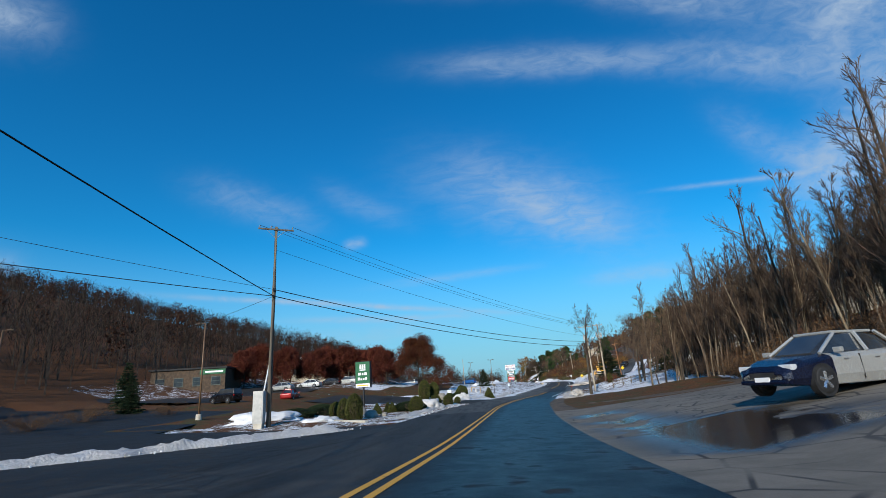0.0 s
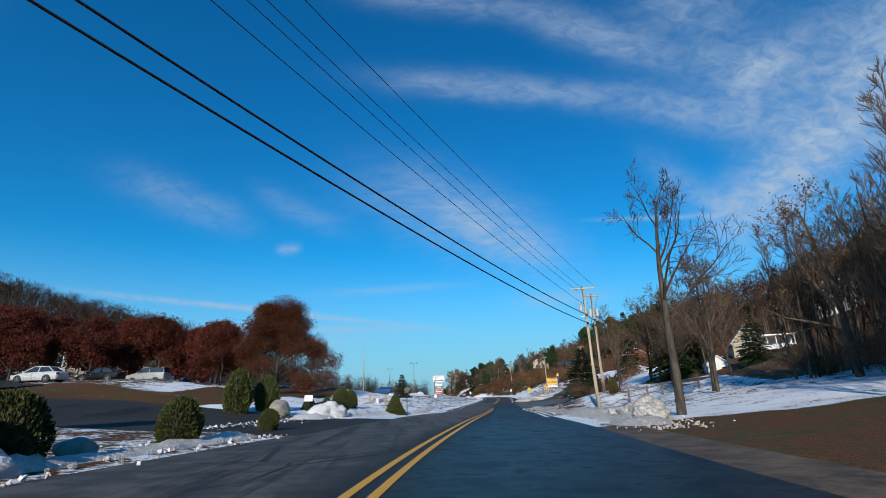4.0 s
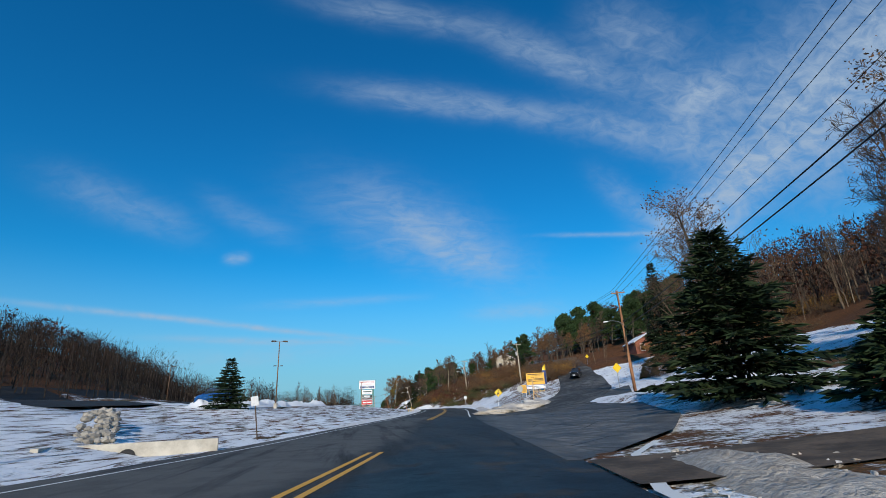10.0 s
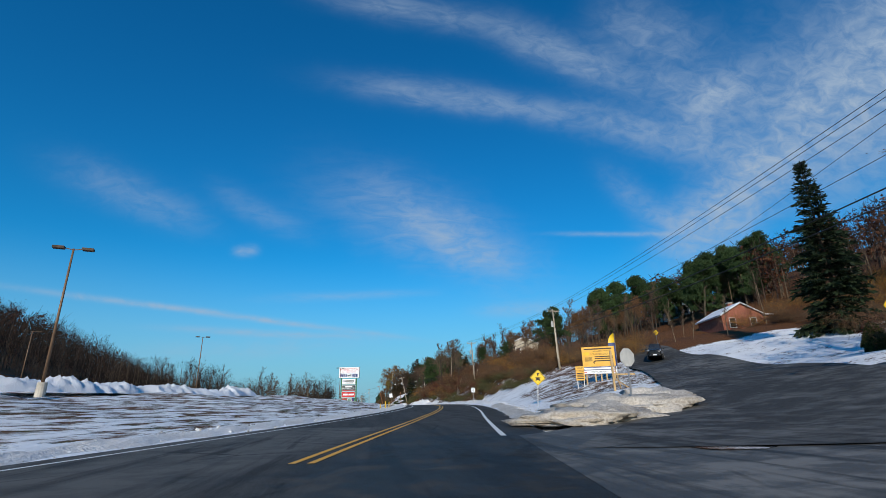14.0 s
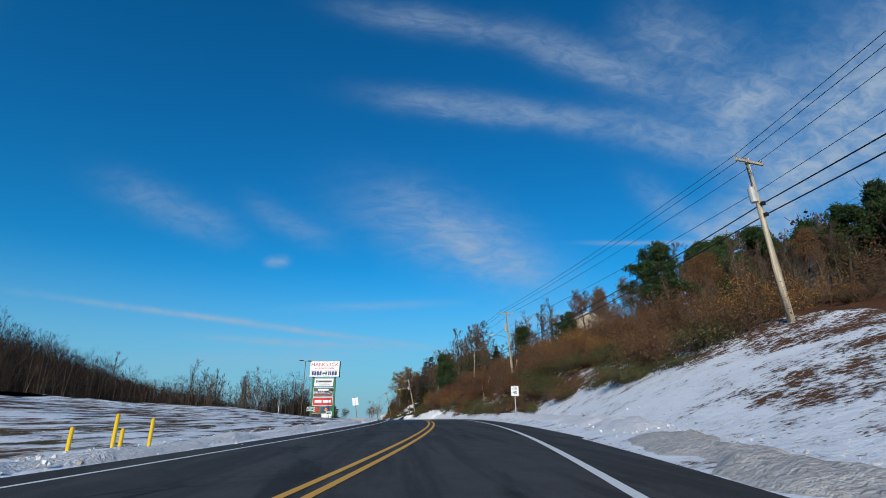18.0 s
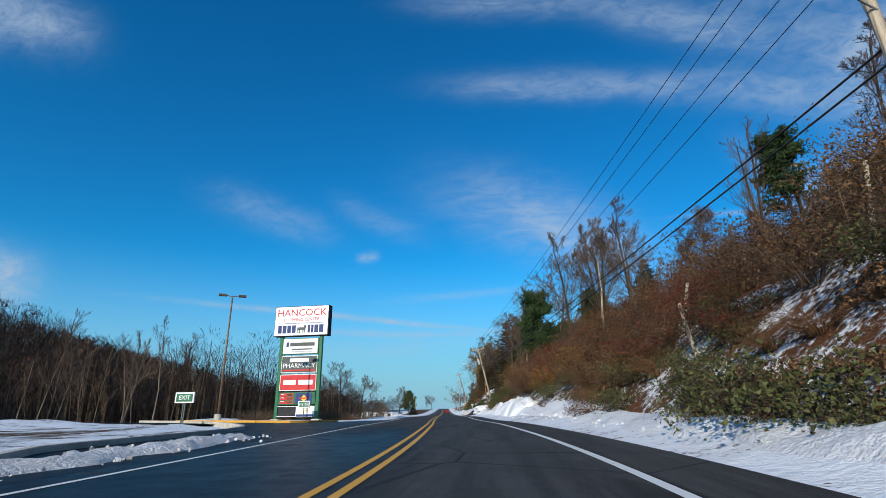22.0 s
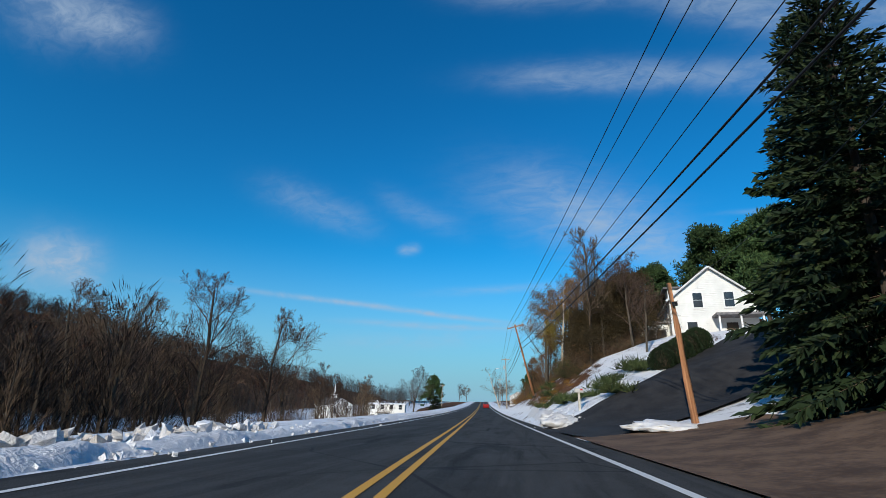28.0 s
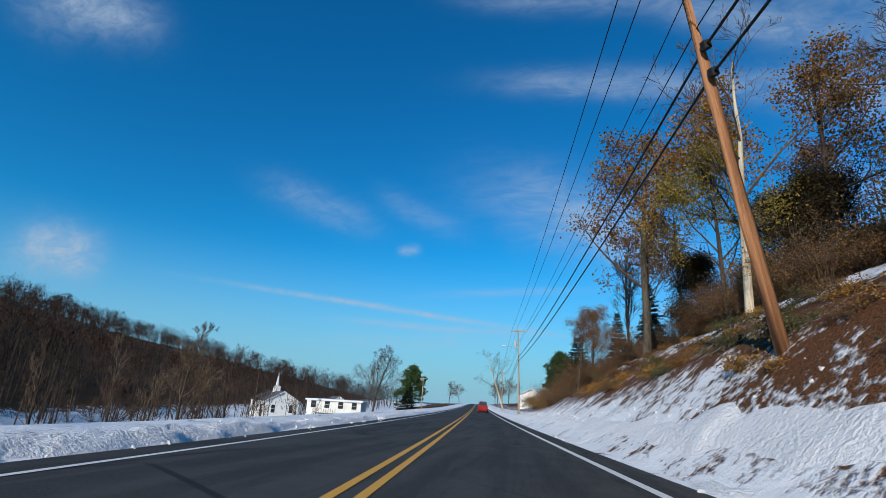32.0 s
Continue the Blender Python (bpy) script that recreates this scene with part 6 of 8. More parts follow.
# mailboxes
for s, d, mat in ((86.2, 6.2, M_BLACK), (346.8, 7.0, M_STONE)):
    root = thing("mailbox", "roadside mailbox on a post in the snow", "mailbox", "mailboxes", facing(s, d))
    part("post", box((-.06, -.06, -.3), (.06, .06, 1.0), .008), M_DARKWOOD if mat is M_BLACK else M_CONCRETE, root)
    bm = bmesh.new()
    prof = [(-.11, 0), (.11, 0)] + [(.11 * math.cos(k * math.pi / 8), .14 + .11 * math.sin(k * math.pi / 8)) for k in range(9)]
    for y in (-.26, .26):
        bm.faces.new([bm.verts.new((y, x, 1.0 + z)) for x, z in prof])
    bm.verts.ensure_lookup_table()
    n = len(prof)
    for k in range(n):
        bm.faces.new((bm.verts[k], bm.verts[(k + 1) % n], bm.verts[n + (k + 1) % n], bm.verts[n + k]))
    bmesh.ops.recalc_face_normals(bm, faces=bm.faces)
    box_ = part("box", bm, mat if mat is M_BLACK else M_GREY, root)
    part("flag", box((.05, -.14, 1.12), (.2, -.12, 1.2)), M_RED, box_)



# ---- houses ----
def window(parent, x, z, w, h, y, frame=None, axis="y"):
    """A framed window proud of a wall that faces -y (or -x)."""
    root = part("window", box((x - w / 2 - .08, y - .05, z - .08), (x + w / 2 + .08, y + .02, z + h + .08), .008), frame or M_WHITE, parent)
    for k in (0, 1):
        part("pane", box((x - w / 2, y - .058, z + k * (h / 2 + .02)), (x + w / 2, y - .05, z + k * (h / 2 + .02) + h / 2 - .02)), M_GLASS, root)
    part("sill", box((x - w / 2 - .12, y - .1, z - .14), (x + w / 2 + .12, y, z - .08)), frame or M_WHITE, root)
    if axis == "x":
        for o in (root, *root.children):
            o.data.transform(Matrix.Rotation(-math.pi / 2, 4, "Z"))
    return root


def gable_house(label, m, w, l, wall_h, rise, wall, roof, front=(), side=(), boards=.18, over=.35, snow=False, chimney=None, name="house"):
    """A gabled house: the gable faces -y, the ridge runs back along +y. front and side: windows x, z, width, height."""
    root = thing(name, label, "house", "houses", m)
    bm = bmesh.new()
    a = [bm.verts.new(p) for p in ((-w / 2, 0, -1.5), (w / 2, 0, -1.5), (w / 2, 0, wall_h), (0, 0, wall_h + rise), (-w / 2, 0, wall_h))]
    b = [bm.verts.new((v.co.x, l, v.co.z)) for v in a]
    bm.faces.new(a)
    bm.faces.new(b[::-1])
    for k in range(5):
        bm.faces.new((a[k], b[k], b[(k + 1) % 5], a[(k + 1) % 5]))
    bmesh.ops.recalc_face_normals(bm, faces=bm.faces)
    body = part("wall", bm, wall, root)
    if boards:
        bm = bmesh.new()
        n = int((wall_h + rise - .3) / boards)
        for k in range(n):
            z = k * boards
            half = w / 2 if z < wall_h else w / 2 * (1 - (z + boards - wall_h) / rise)
            if half > .2:
                add_box(bm, (-half, -.025, z), (half, 0, z + boards * .9), m=Matrix.Identity(4))
            if z + boards < wall_h:
                for sgn in (-1, 1):
                    add_box(bm, (sgn * w / 2, 0, z), (sgn * (w / 2 + .025), l, z + boards * .9))
        part("siding", bm, wall, body)
    t = .16
    slope = math.hypot(w / 2, rise)
    ang = math.degrees(math.atan2(rise, w / 2))
    for sgn in (-1, 1):
        bm = bmesh.new()
        add_box(bm, (0, -over, 0), (slope + over, l + over, t), .01)
        r = part("roof", bm, M_ROOF_SNOW if snow == "both" or snow and sgn == 1 else roof, root)
        r.data.transform(Matrix.Translation((0, 0, wall_h + rise)) @ (pose(0, 0, 0, 0, ang, 0) if sgn == 1 else pose(0, 0, 0, 0, 0, 180) @ Matrix.Translation((0, -l, 0)) @ pose(0, 0, 0, 0, ang, 0)))
        part("barge_board", tube((0, -over - .02, wall_h + rise + .02), (sgn * (w / 2 + over * .8), -over - .02, wall_h - over * .5 * rise / w * 2 + .02), .09, n=4), M_WHITE, root)
        part("gutter", box((sgn * (w / 2 + over * .7) - .07, -over, wall_h - .25), (sgn * (w / 2 + over * .7) + .07, l + over, wall_h - .1), .01), M_WHITE, root)
    for x, z, ww, hh in front:
        window(body, x, z, ww, hh, -.03)
    for y, z, ww, hh in side:
        o = window(body, y, z, ww, hh, -w / 2 - .03, axis="x")
        o.data.transform(Matrix.Diagonal((1, -1, 1, 1)))
        for c in o.children:
            c.data.transform(Matrix.Diagonal((1, -1, 1, 1)))
    if chimney:
        x, y = chimney
        c = part("chimney", box((x - .35, y - .35, wall_h), (x + .35, y + .35, wall_h + rise + .9), .02), M_BRICK, root)
        part("cap", box((x - .42, y - .42, wall_h + rise + .85), (x + .42, y + .42, wall_h + rise + 1.0), .02), M_CONCRETE, c)
    return root


def porch(root, x0, x1, y0, y1, floor, high, roof, posts=4, rails=True):
    p = part("porch_floor", box((x0, y0, floor - .6), (x1, y1, floor), .02), M_GREY, root)
    part("porch_roof", box((x0 - .25, y0 - .25, floor + high), (x1 + .25, y1, floor + high + .22), .03), roof, root)
    for k in range(posts):
        x = x0 + (x1 - x0) * k / (posts - 1)
        part("porch_post", box((x - .07, y0 + .03, floor), (x + .07, y0 + .17, floor + high), .01), M_WHITE, root)
    if rails:
        for z in (.25, .85):
            part("rail", box((x0, y0 + .07, floor + z), (x1, y0 + .12, floor + z + .06)), M_WHITE, root)
        n = int((x1 - x0) / .3)
        for k in range(n):
            x = x0 + (x1 - x0) * (k + .5) / n
            part("baluster", box((x - .02, y0 + .08, floor + .28), (x + .02, y0 + .11, floor + .86)), M_WHITE, root)


def facing_house(s, d, turn, up=0.0):
    return Matrix.Translation(at(s, d, up)) @ pose(0, 0, 0, 0, 0, heading(s) + turn)


# the white farmhouse over the lawn
h = gable_house("white clapboard farmhouse above a snowy lawn", facing_house(363.8, 23.2, -14, -1.3), 7.4, 9.5, 4.7, 3.1, M_SIDING, M_ROOF,
                front=((-1.2, 3.9, .8, 1.4), (1.5, 3.9, .8, 1.4), (-1.9, .9, .85, 1.6)), side=((2.2, 3.3, .8, 1.2), (5.5, 3.3, .8, 1.2), (3.8, .9, .9, 1.5)), chimney=(.6, 6), over=.4)
porch(h, .1, 3.6, -2.0, 0, .3, 2.5, M_ROOF, 3)
part("door", box((1.0, -.06, .35), (1.95, 0, 2.4), .01), M_DARKWOOD, h)
wing = part("side_wing", box((-6.2, 2.0, -1.5), (-3.7, 8.5, 2.7), .02), M_SIDING, h)
part("wing_roof", box((-6.6, 1.6, 2.7), (-3.6, 8.9, 2.9), .02), M_ROOF, wing)
for x in (-5.6, -4.5):
    window(wing, x, .6, .9, 1.5, 2.0)
porch(h, -9.6, -6.2, 2.4, 8.0, -.1, 2.4, M_ROOF, 4)
part("dormer", box((-3.5, 2.4, 4.4), (-1.2, 5.0, 6.3), .02), M_SIDING, h)
part("dormer_roof", box((-3.9, 2.1, 6.3), (-1.0, 5.3, 6.5), .02), M_ROOF, h)

h = gable_house("pinkish gabled cottage with white porch on the hillside", facing_house(130.9, 43.3, -20, -2.0), 4.6, 8, 3.9, 3.0, M_TAN, M_ROOF,
                front=((0, 3.3, .9, 1.4), (-1.1, .9, .9, 1.5), (1.1, .9, .9, 1.5)), snow=True)
porch(h, 1.2, 6.2, -2.4, 0, 2.2, 2.3, M_ROOF_SNOW, 5)
part("lower_storey", box((2.3, 0, -1.5), (6.2, 6, 4.6), .02), M_SIDING, h)
gable_house("small white garden shed in the snow", facing_house(117, 32, -12, -.9), 2.6, 3.2, 2.0, 1.1, M_SIDING, M_ROOF, front=((-.6, .9, .4, .6), (.6, .9, .4, .6)), name="shed", over=.15, boards=.14)
gable_house("white house among trees on the hillside", facing_house(146, 69, -25, -.4), 8, 9, 4.8, 3.2, M_SIDING, M_ROOF, front=((-2, .9, 1, 1.5), (1.8, .9, 1, 1.5), (0, 3.6, 1, 1.4)), snow=True)
gable_house("white house with snowy roof high on the hill", facing_house(112, 62, -30, -.5), 8, 9, 5.0, 3.0, M_SIDING, M_ROOF, front=((-2, .9, 1, 1.5), (2, .9, 1, 1.5), (-1.5, 3.5, 1, 1.3), (1.5, 3.5, 1, 1.3)), snow=True)
gable_house("grey house with snow on its long roof", facing_house(97, 62, 60, -.4), 7, 12, 3.0, 2.2, M_TAN, M_ROOF, front=((-1.8, .9, 1.1, 1.3), (1.8, .9, 1.1, 1.3)), snow=True, boards=.2)
h = gable_house("red brick ranch house with snow on the roof", facing_house(219, 50.5, -6, -.9), 6.6, 8.5, 3.0, 1.9, M_BRICK, M_ROOF, front=((-1.7, .9, .9, 1.5), (1.7, .9, .9, 1.5)), snow="both", boards=0, chimney=(1, 5))
part("long_wing", box((3.5, 1.5, -1.5), (15, 8.0, 3.0), .02), M_BRICK, h)
part("wing_roof", box((3.3, 1.0, 3.0), (15.5, 8.5, 3.25), .03), M_ROOF_SNOW, h)
gable_house("tan house with white gutter on top of the bank", facing_house(263, 29, -18, .3), 7, 9, 3.4, 1.7, M_TAN, M_ROOF, front=((-1.5, 1.0, 1, 1.2), (1.5, 1.0, 1, 1.2)), boards=.2)
gable_house("small blue-green cottage above the road", facing_house(314, 21, -5, -1.0), 4.2, 6, 2.6, 1.7, M_BLUESIDING, M_ROOF, front=((-.8, 1.0, .7, 1.1), (.8, 1.0, .7, 1.1)))
gable_house("white cottage with a dark roof by the hill road", facing_house(252, 66, -20), 6, 8, 2.8, 1.9, M_SIDING, M_ROOF, front=((-1.3, .9, .9, 1.2), (1.3, .9, .9, 1.2)), snow=True)


def block_building(label, m, w, l, high, wall, roof, cols, storeys, name="building", flat=.35, win=(1.0, 1.3), frame=None):
    root = thing(name, label, "building", "", m)
    body = part("wall", box((-w / 2, 0, -2), (w / 2, l, high), .03), wall, root)
    part("roof", box((-w / 2 - flat, -flat, high), (w / 2 + flat, l + flat, high + .3), .04), roof, root)
    for k in range(storeys):
        for c in range(cols):
            window(body, -w / 2 + w * (c + .5) / cols, .9 + k * 2.9, win[0], win[1], 0, frame)
    return root


ch = block_building("white two-storey building with brick base below the road", facing_house(468.5, -27.8, 6, .0), 11, 9, 5.2, M_SIDING, M_ROOF_SNOW, 4, 2)
part("brick_base", box((-5.55, -.06, -2), (5.55, 0, .9), .01), M_BRICK, ch)
part("balcony", box((-3.2, -1.2, 2.7), (.6, 0, 2.85), .02), M_DARKWOOD, ch)
for k in range(9):
    part("baluster", box((-3.15 + k * .46, -1.2, 2.85), (-3.1 + k * .46, -1.15, 3.7)), M_DARKWOOD, ch)
church = gable_house("white church with a snowy roof and a slim steeple", facing_house(500, -51, 40, .4), 9, 14, 4.0, 2.4, M_SIDING, M_ROOF, front=((-2.4, 1, 1, 2), (2.4, 1, 1, 2)), side=((3, 1, 1, 1.8), (7, 1, 1, 1.8), (11, 1, 1, 1.8)), snow=True, name="church")
part("steeple_base", box((-.8, 6, 6.2), (.8, 7.6, 7.8), .02), M_SIDING, church)
part("steeple", tube((0, 6.8, 7.8), (0, 6.8, 11.5), .5, .03, 8), M_WHITE, church)
bank = block_building("dark low bank building behind the parking lot", facing_house(78, -62, 24), 13, 12, 3.8, M_DARKWOOD, M_BLACK, 4, 1, win=(1.5, 1.4), frame=M_DKGREEN)
part("sign_board", box((2, -.12, 2.8), (6.5, -.02, 3.7), .02), M_GREEN, bank)
part("sign_bar", box((2.9, -.14, 3.1), (6.1, -.12, 3.4)), M_SIGNFACE, bank)
block_building("brown shop building beyond the red trees", facing_house(120, -70, 10), 26, 14, 5.0, M_TAN, M_ROOF_SNOW, 7, 1, win=(2, 2))
for s, d, t in ((530, -44, 30),):
    gable_house("small white house down in the wooded valley", facing_house(s, d, t), 7, 9, 3, 2, M_SIDING, M_ROOF, front=((-1.6, .9, 1, 1.2), (1.6, .9, 1, 1.2)), snow=True, boards=0)
gable_house("low white roadside building far ahead", facing_house(470, 12, -4), 5, 8, 2.2, 1.2, M_SIDING, M_ROOF, front=((0, .8, 1, 1),), snow=True, boards=0, name="roadside_building")


# ---- vehicles ----
def car_paint(name, rgb):
    return worn(name, rgb, tuple(min(1, c * 1.15 + .01) for c in rgb), 1.0, 0.25, 0.35, 0.6, bump=0.02)


M_NAVY = car_paint("navy_car_paint", (0.004, 0.007, 0.026))
M_SILVER = car_paint("silver_car_paint", (0.42, 0.42, 0.4))
M_CARRED = car_paint("red_car_paint", (0.35, 0.015, 0.015))
M_CARBLUE = car_paint("blue_car_paint", (0.02, 0.12, 0.36))
M_CARBLACK = car_paint("black_car_paint", (0.008, 0.008, 0.01))
M_CARWHITE = car_paint("white_car_paint", (0.7, 0.7, 0.68))
M_CHROME = worn("alloy_metal", (0.5, 0.5, 0.5), (0.65, 0.65, 0.65), 4, 0.3, 0.9)
M_LAMP = worn("clear_lamp_plastic", (0.6, 0.62, 0.64), (0.75, 0.76, 0.78), 4, 0.12, 0.2)
M_TAIL = worn("red_lamp_plastic", (0.3, 0.008, 0.008), (0.42, 0.015, 0.015), 4, 0.2)


def loft(sections, mid):
    """A body skin lofted through cross sections: rows of (y, half width, bottom z, shoulder z, top half width, top z)."""
    bm = bmesh.new()
    rings = []
    for y, w, z0, z1, wt, z2 in sections:
        pts = [(w * .9, z0), (w, z0 + (z1 - z0) * .35), (w * .985, z1 - .05), (w * .93, z1), (wt, z2 - .05), (wt * .8, z2)]
        rings.append([bm.verts.new((x, y, z)) for x, z in pts] + [bm.verts.new((-x, y, z)) for x, z in reversed(pts)])
    n = len(rings[0])
    for a, b in zip(rings, rings[1:]):
        for k in range(n):
            bm.faces.new((a[k], b[k], b[(k + 1) % n], a[(k + 1) % n]))
    bm.faces.new(rings[0])
    bm.faces.new(rings[-1][::-1])
    bmesh.ops.recalc_face_normals(bm, faces=bm.faces)
    return bm


def wheel(parent, x, y, r):
    t = bmesh.new()
    sgn = 1 if x > 0 else -1
    prof = [(-.1, r * .66), (-.1, r * .93), (-.06, r), (.06, r), (.1, r * .93), (.1, r * .66)]
    n = 24
    rings = [[t.verts.new((x + o, y + q * math.cos(k * math.tau / n), r + q * math.sin(k * math.tau / n))) for k in range(n)] for o, q in prof]
    for a, b in zip(rings, rings[1:]):
        for k in range(n):
            t.faces.new((a[k], a[(k + 1) % n], b[(k + 1) % n], b[k]))
    tyre = part("tyre", t, M_BLACK, parent, smooth_faces=True)
    rim = bmesh.new()
    add_tube(rim, (x - sgn * .08, y, r), (x + sgn * .03, y, r), r * .68, n=20)
    add_tube(rim, (x + sgn * .03, y, r), (x + sgn * .09, y, r), r * .16, n=10)
    part("rim", rim, M_DARKWOOD, tyre)
    for k in range(5):
        a = k * math.tau / 5 + .3
        s = bmesh.new()
        add_tube(s, (x + sgn * .06, y, r), (x + sgn * .075, y + math.cos(a) * r * .66, r + math.sin(a) * r * .66), .05, .055, 5)
        part("spoke", s, M_CHROME, tyre)
    return tyre


def car(label, m, paint, bonnet=None, kind="sedan", group="", name="car"):
    root = thing(name, label, "car", group, m)
    W = .86
    # y runs forward; the lower shell, then the glasshouse
    low = [(-2.3, .62, .42, .72, .6, .84), (-2.2, .8, .26, .86, .74, .98), (-1.2, W, .2, .9, .76, 1.0), (.2, W, .2, .88, .74, .98), (1.0, W, .2, .86, .74, .94), (1.75, .82, .22, .74, .66, .84), (2.2, .7, .28, .62, .5, .7), (2.32, .56, .36, .5, .42, .58)]
    if kind == "suv":
        low = [(y, w, z0, z1 + .25, wt, z2 + .28) for y, w, z0, z1, wt, z2 in low]
        top = [(-2.25, .68, 1.12, 1.16, .6, 1.2), (-2.1, .72, 1.14, 1.2, .6, 1.78), (-1.0, .76, 1.14, 1.2, .62, 1.84), (.4, .74, 1.14, 1.2, .6, 1.8), (1.15, .7, 1.12, 1.16, .58, 1.2)]
    else:
        top = [(-1.95, .66, .9, .94, .56, .98), (-1.25, .7, .92, .98, .5, 1.38), (-.6, .74, .92, .98, .54, 1.46), (.3, .72, .92, .98, .53, 1.42), (1.15, .66, .88, .92, .56, .96)]
    body = part("body", loft(low, 0), paint, root, smooth_faces=False)
    bev = body.modifiers.new("soft", "BEVEL")
    bev.width, bev.segments, bev.limit_method = .03, 2, "ANGLE"
    glass = part("cabin_glass", loft(top, 0), M_GLASS, root)
    roofz = 1.78 if kind == "suv" else 1.44
    y0, y1 = (-2.0, .45) if kind == "suv" else (-1.2, .28)
    part("roof", box((-.5, y0, roofz - .02), (.5, y1, roofz + .05), .03), paint, root)
    for sgn in (-1, 1):
        for a, b in (((.55, y0, roofz), (.68, y0 - .62 if kind == "sedan" else y0 - .15, .98)), ((.53, y1, roofz - .03), (.67, 1.12, .94)), ((.56, -.4, roofz), (.76, -.42, .95))):
            part("pillar", tube((sgn * a[0], a[1], a[2]), (sgn * b[0], b[1], b[2]), .045, n=5), paint, root)
        part("headlight", moved(box((-.17, -.1, -.07), (.17, .08, .07), .03), sgn * .55, 2.12, .66 + (.2 if kind == "suv" else 0)), M_LAMP, root)
        part("tail_light", moved(box((-.13, -.06, -.09), (.13, .06, .09), .02), sgn * .64, -2.24, .78 + (.2 if kind == "suv" else 0)), M_TAIL, root)
        part("mirror", moved(box((-.09, -.06, -.06), (.09, .06, .06), .02), sgn * .94, .85, 1.0 + (.2 if kind == "suv" else 0)), paint, root)
        for yy in (.55, -.55):
            part("door_handle", box((sgn * .855 - .01, yy - .1, .76), (sgn * .87 + .01, yy + .06, .79), .004), M_CHROME, root)
            part("door_gap", box((sgn * .85 - .012, yy - .52, .3), (sgn * .85 + .014, yy - .505, .88)), M_BLACK, root)
        for yy in (1.4, -1.35):
            part("wheel_arch", tube((sgn * .7, yy, .33), (sgn * .868, yy, .33), .38, n=22), M_BLACK, root)
            wheel(root, sgn * .78, yy, .32)
    part("grille", box((-.34, 2.24, .42), (.34, 2.33, .56), .02), M_BLACK, root)
    part("number_plate", box((-.2, 2.31, .34), (.2, 2.345, .45), .005), M_SIGNFACE, root)
    part("bumper", box((-.62, 2.16, .28), (.62, 2.34, .38), .04), bonnet or paint, root)
    if bonnet:
        front = [(y - .0, w * 1.006, z0 - .004, z1 + .004, wt * 1.006, z2 + .004) for y, w, z0, z1, wt, z2 in low if y >= 1.0]
        part("bonnet", loft(front, 0), bonnet, root, "dark blue front end")
    return root


def car_at(s, d, turn, *a, **k):
    return car(a[0], Matrix.Translation(at(s, d, .02)) @ pose(0, 0, 0, 0, 0, heading(s) + turn), *a[1:], **k)


car_at(14.2, 10.2, 115, "silver sedan with a dark blue front end on the apron", M_SILVER, M_NAVY)
car_at(201, 25.4, 155, "black pickup coming down the side road", M_CARBLACK, None, "suv")
car_at(66, -33, 15, "red car parked in the bank lot", M_CARRED, None, "sedan", "parked cars")
for s, d, t, p, kind in ((86, -42, 95, M_CARWHITE, "sedan"), (92, -41, 95, M_CARBLACK, "sedan"), (98, -40, 95, M_SILVER, "suv"), (105, -42, 95, M_CARBLUE, "sedan"), (80, -44, 95, M_SILVER, "sedan"), (112, -43, 95, M_CARWHITE, "suv"), (170, -29, 80, M_CARBLUE, "suv"), (146, -42, 70, M_CARWHITE, "suv"), (59, -38, 80, M_CARBLACK, "suv")):
    car_at(s, d, t, "car parked in the snowy shopping centre lot", p, None, kind, "parked cars")
car_at(455, 2.2, 0, "red truck far ahead on the road", M_CARRED, None, "suv", name="truck")



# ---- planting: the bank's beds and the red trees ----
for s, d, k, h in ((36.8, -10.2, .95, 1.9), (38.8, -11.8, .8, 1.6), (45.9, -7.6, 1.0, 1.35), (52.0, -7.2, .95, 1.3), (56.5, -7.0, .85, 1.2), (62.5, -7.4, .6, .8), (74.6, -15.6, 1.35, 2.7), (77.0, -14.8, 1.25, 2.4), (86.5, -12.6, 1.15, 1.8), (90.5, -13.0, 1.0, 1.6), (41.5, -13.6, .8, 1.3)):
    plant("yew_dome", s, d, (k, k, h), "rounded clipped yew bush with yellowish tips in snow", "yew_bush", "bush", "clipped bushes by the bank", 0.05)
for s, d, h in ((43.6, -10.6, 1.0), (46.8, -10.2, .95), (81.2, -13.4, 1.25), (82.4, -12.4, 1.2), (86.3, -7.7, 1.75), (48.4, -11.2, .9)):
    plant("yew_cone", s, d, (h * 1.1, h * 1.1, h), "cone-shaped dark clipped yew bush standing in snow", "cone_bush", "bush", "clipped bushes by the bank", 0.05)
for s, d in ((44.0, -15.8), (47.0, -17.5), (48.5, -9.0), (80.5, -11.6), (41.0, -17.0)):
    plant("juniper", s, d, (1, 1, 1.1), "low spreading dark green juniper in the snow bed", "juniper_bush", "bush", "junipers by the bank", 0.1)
for s, d, key, k in ((103.7, -34.9, "red1", 1.0), (99, -31.5, "red0", 0.85), (108, -38, "red0", 1.0), (101, -41, "red0", 1.0), (112, -43, "red1", 1.05), (96, -46, "red1", 0.95), (105, -48, "red0", 1.05), (116, -48, "red0", 1.0), (92, -52, "red0", 0.95), (100, -55, "red1", 1.05), (110, -56, "red1", 1.0), (88, -58, "red1", 0.95), (97, -62, "red0", 1.05), (120, -52, "red1", 1.0)):
    plant(key, s, d, k, "autumn tree with dense dark red leaves", "red_tree", "tree", "red autumn trees beside the lot")
plant("mix0", 98, -24, (1.06, 1.06, .93), "large round autumn tree, red leaves turning green", "autumn_tree", "tree")
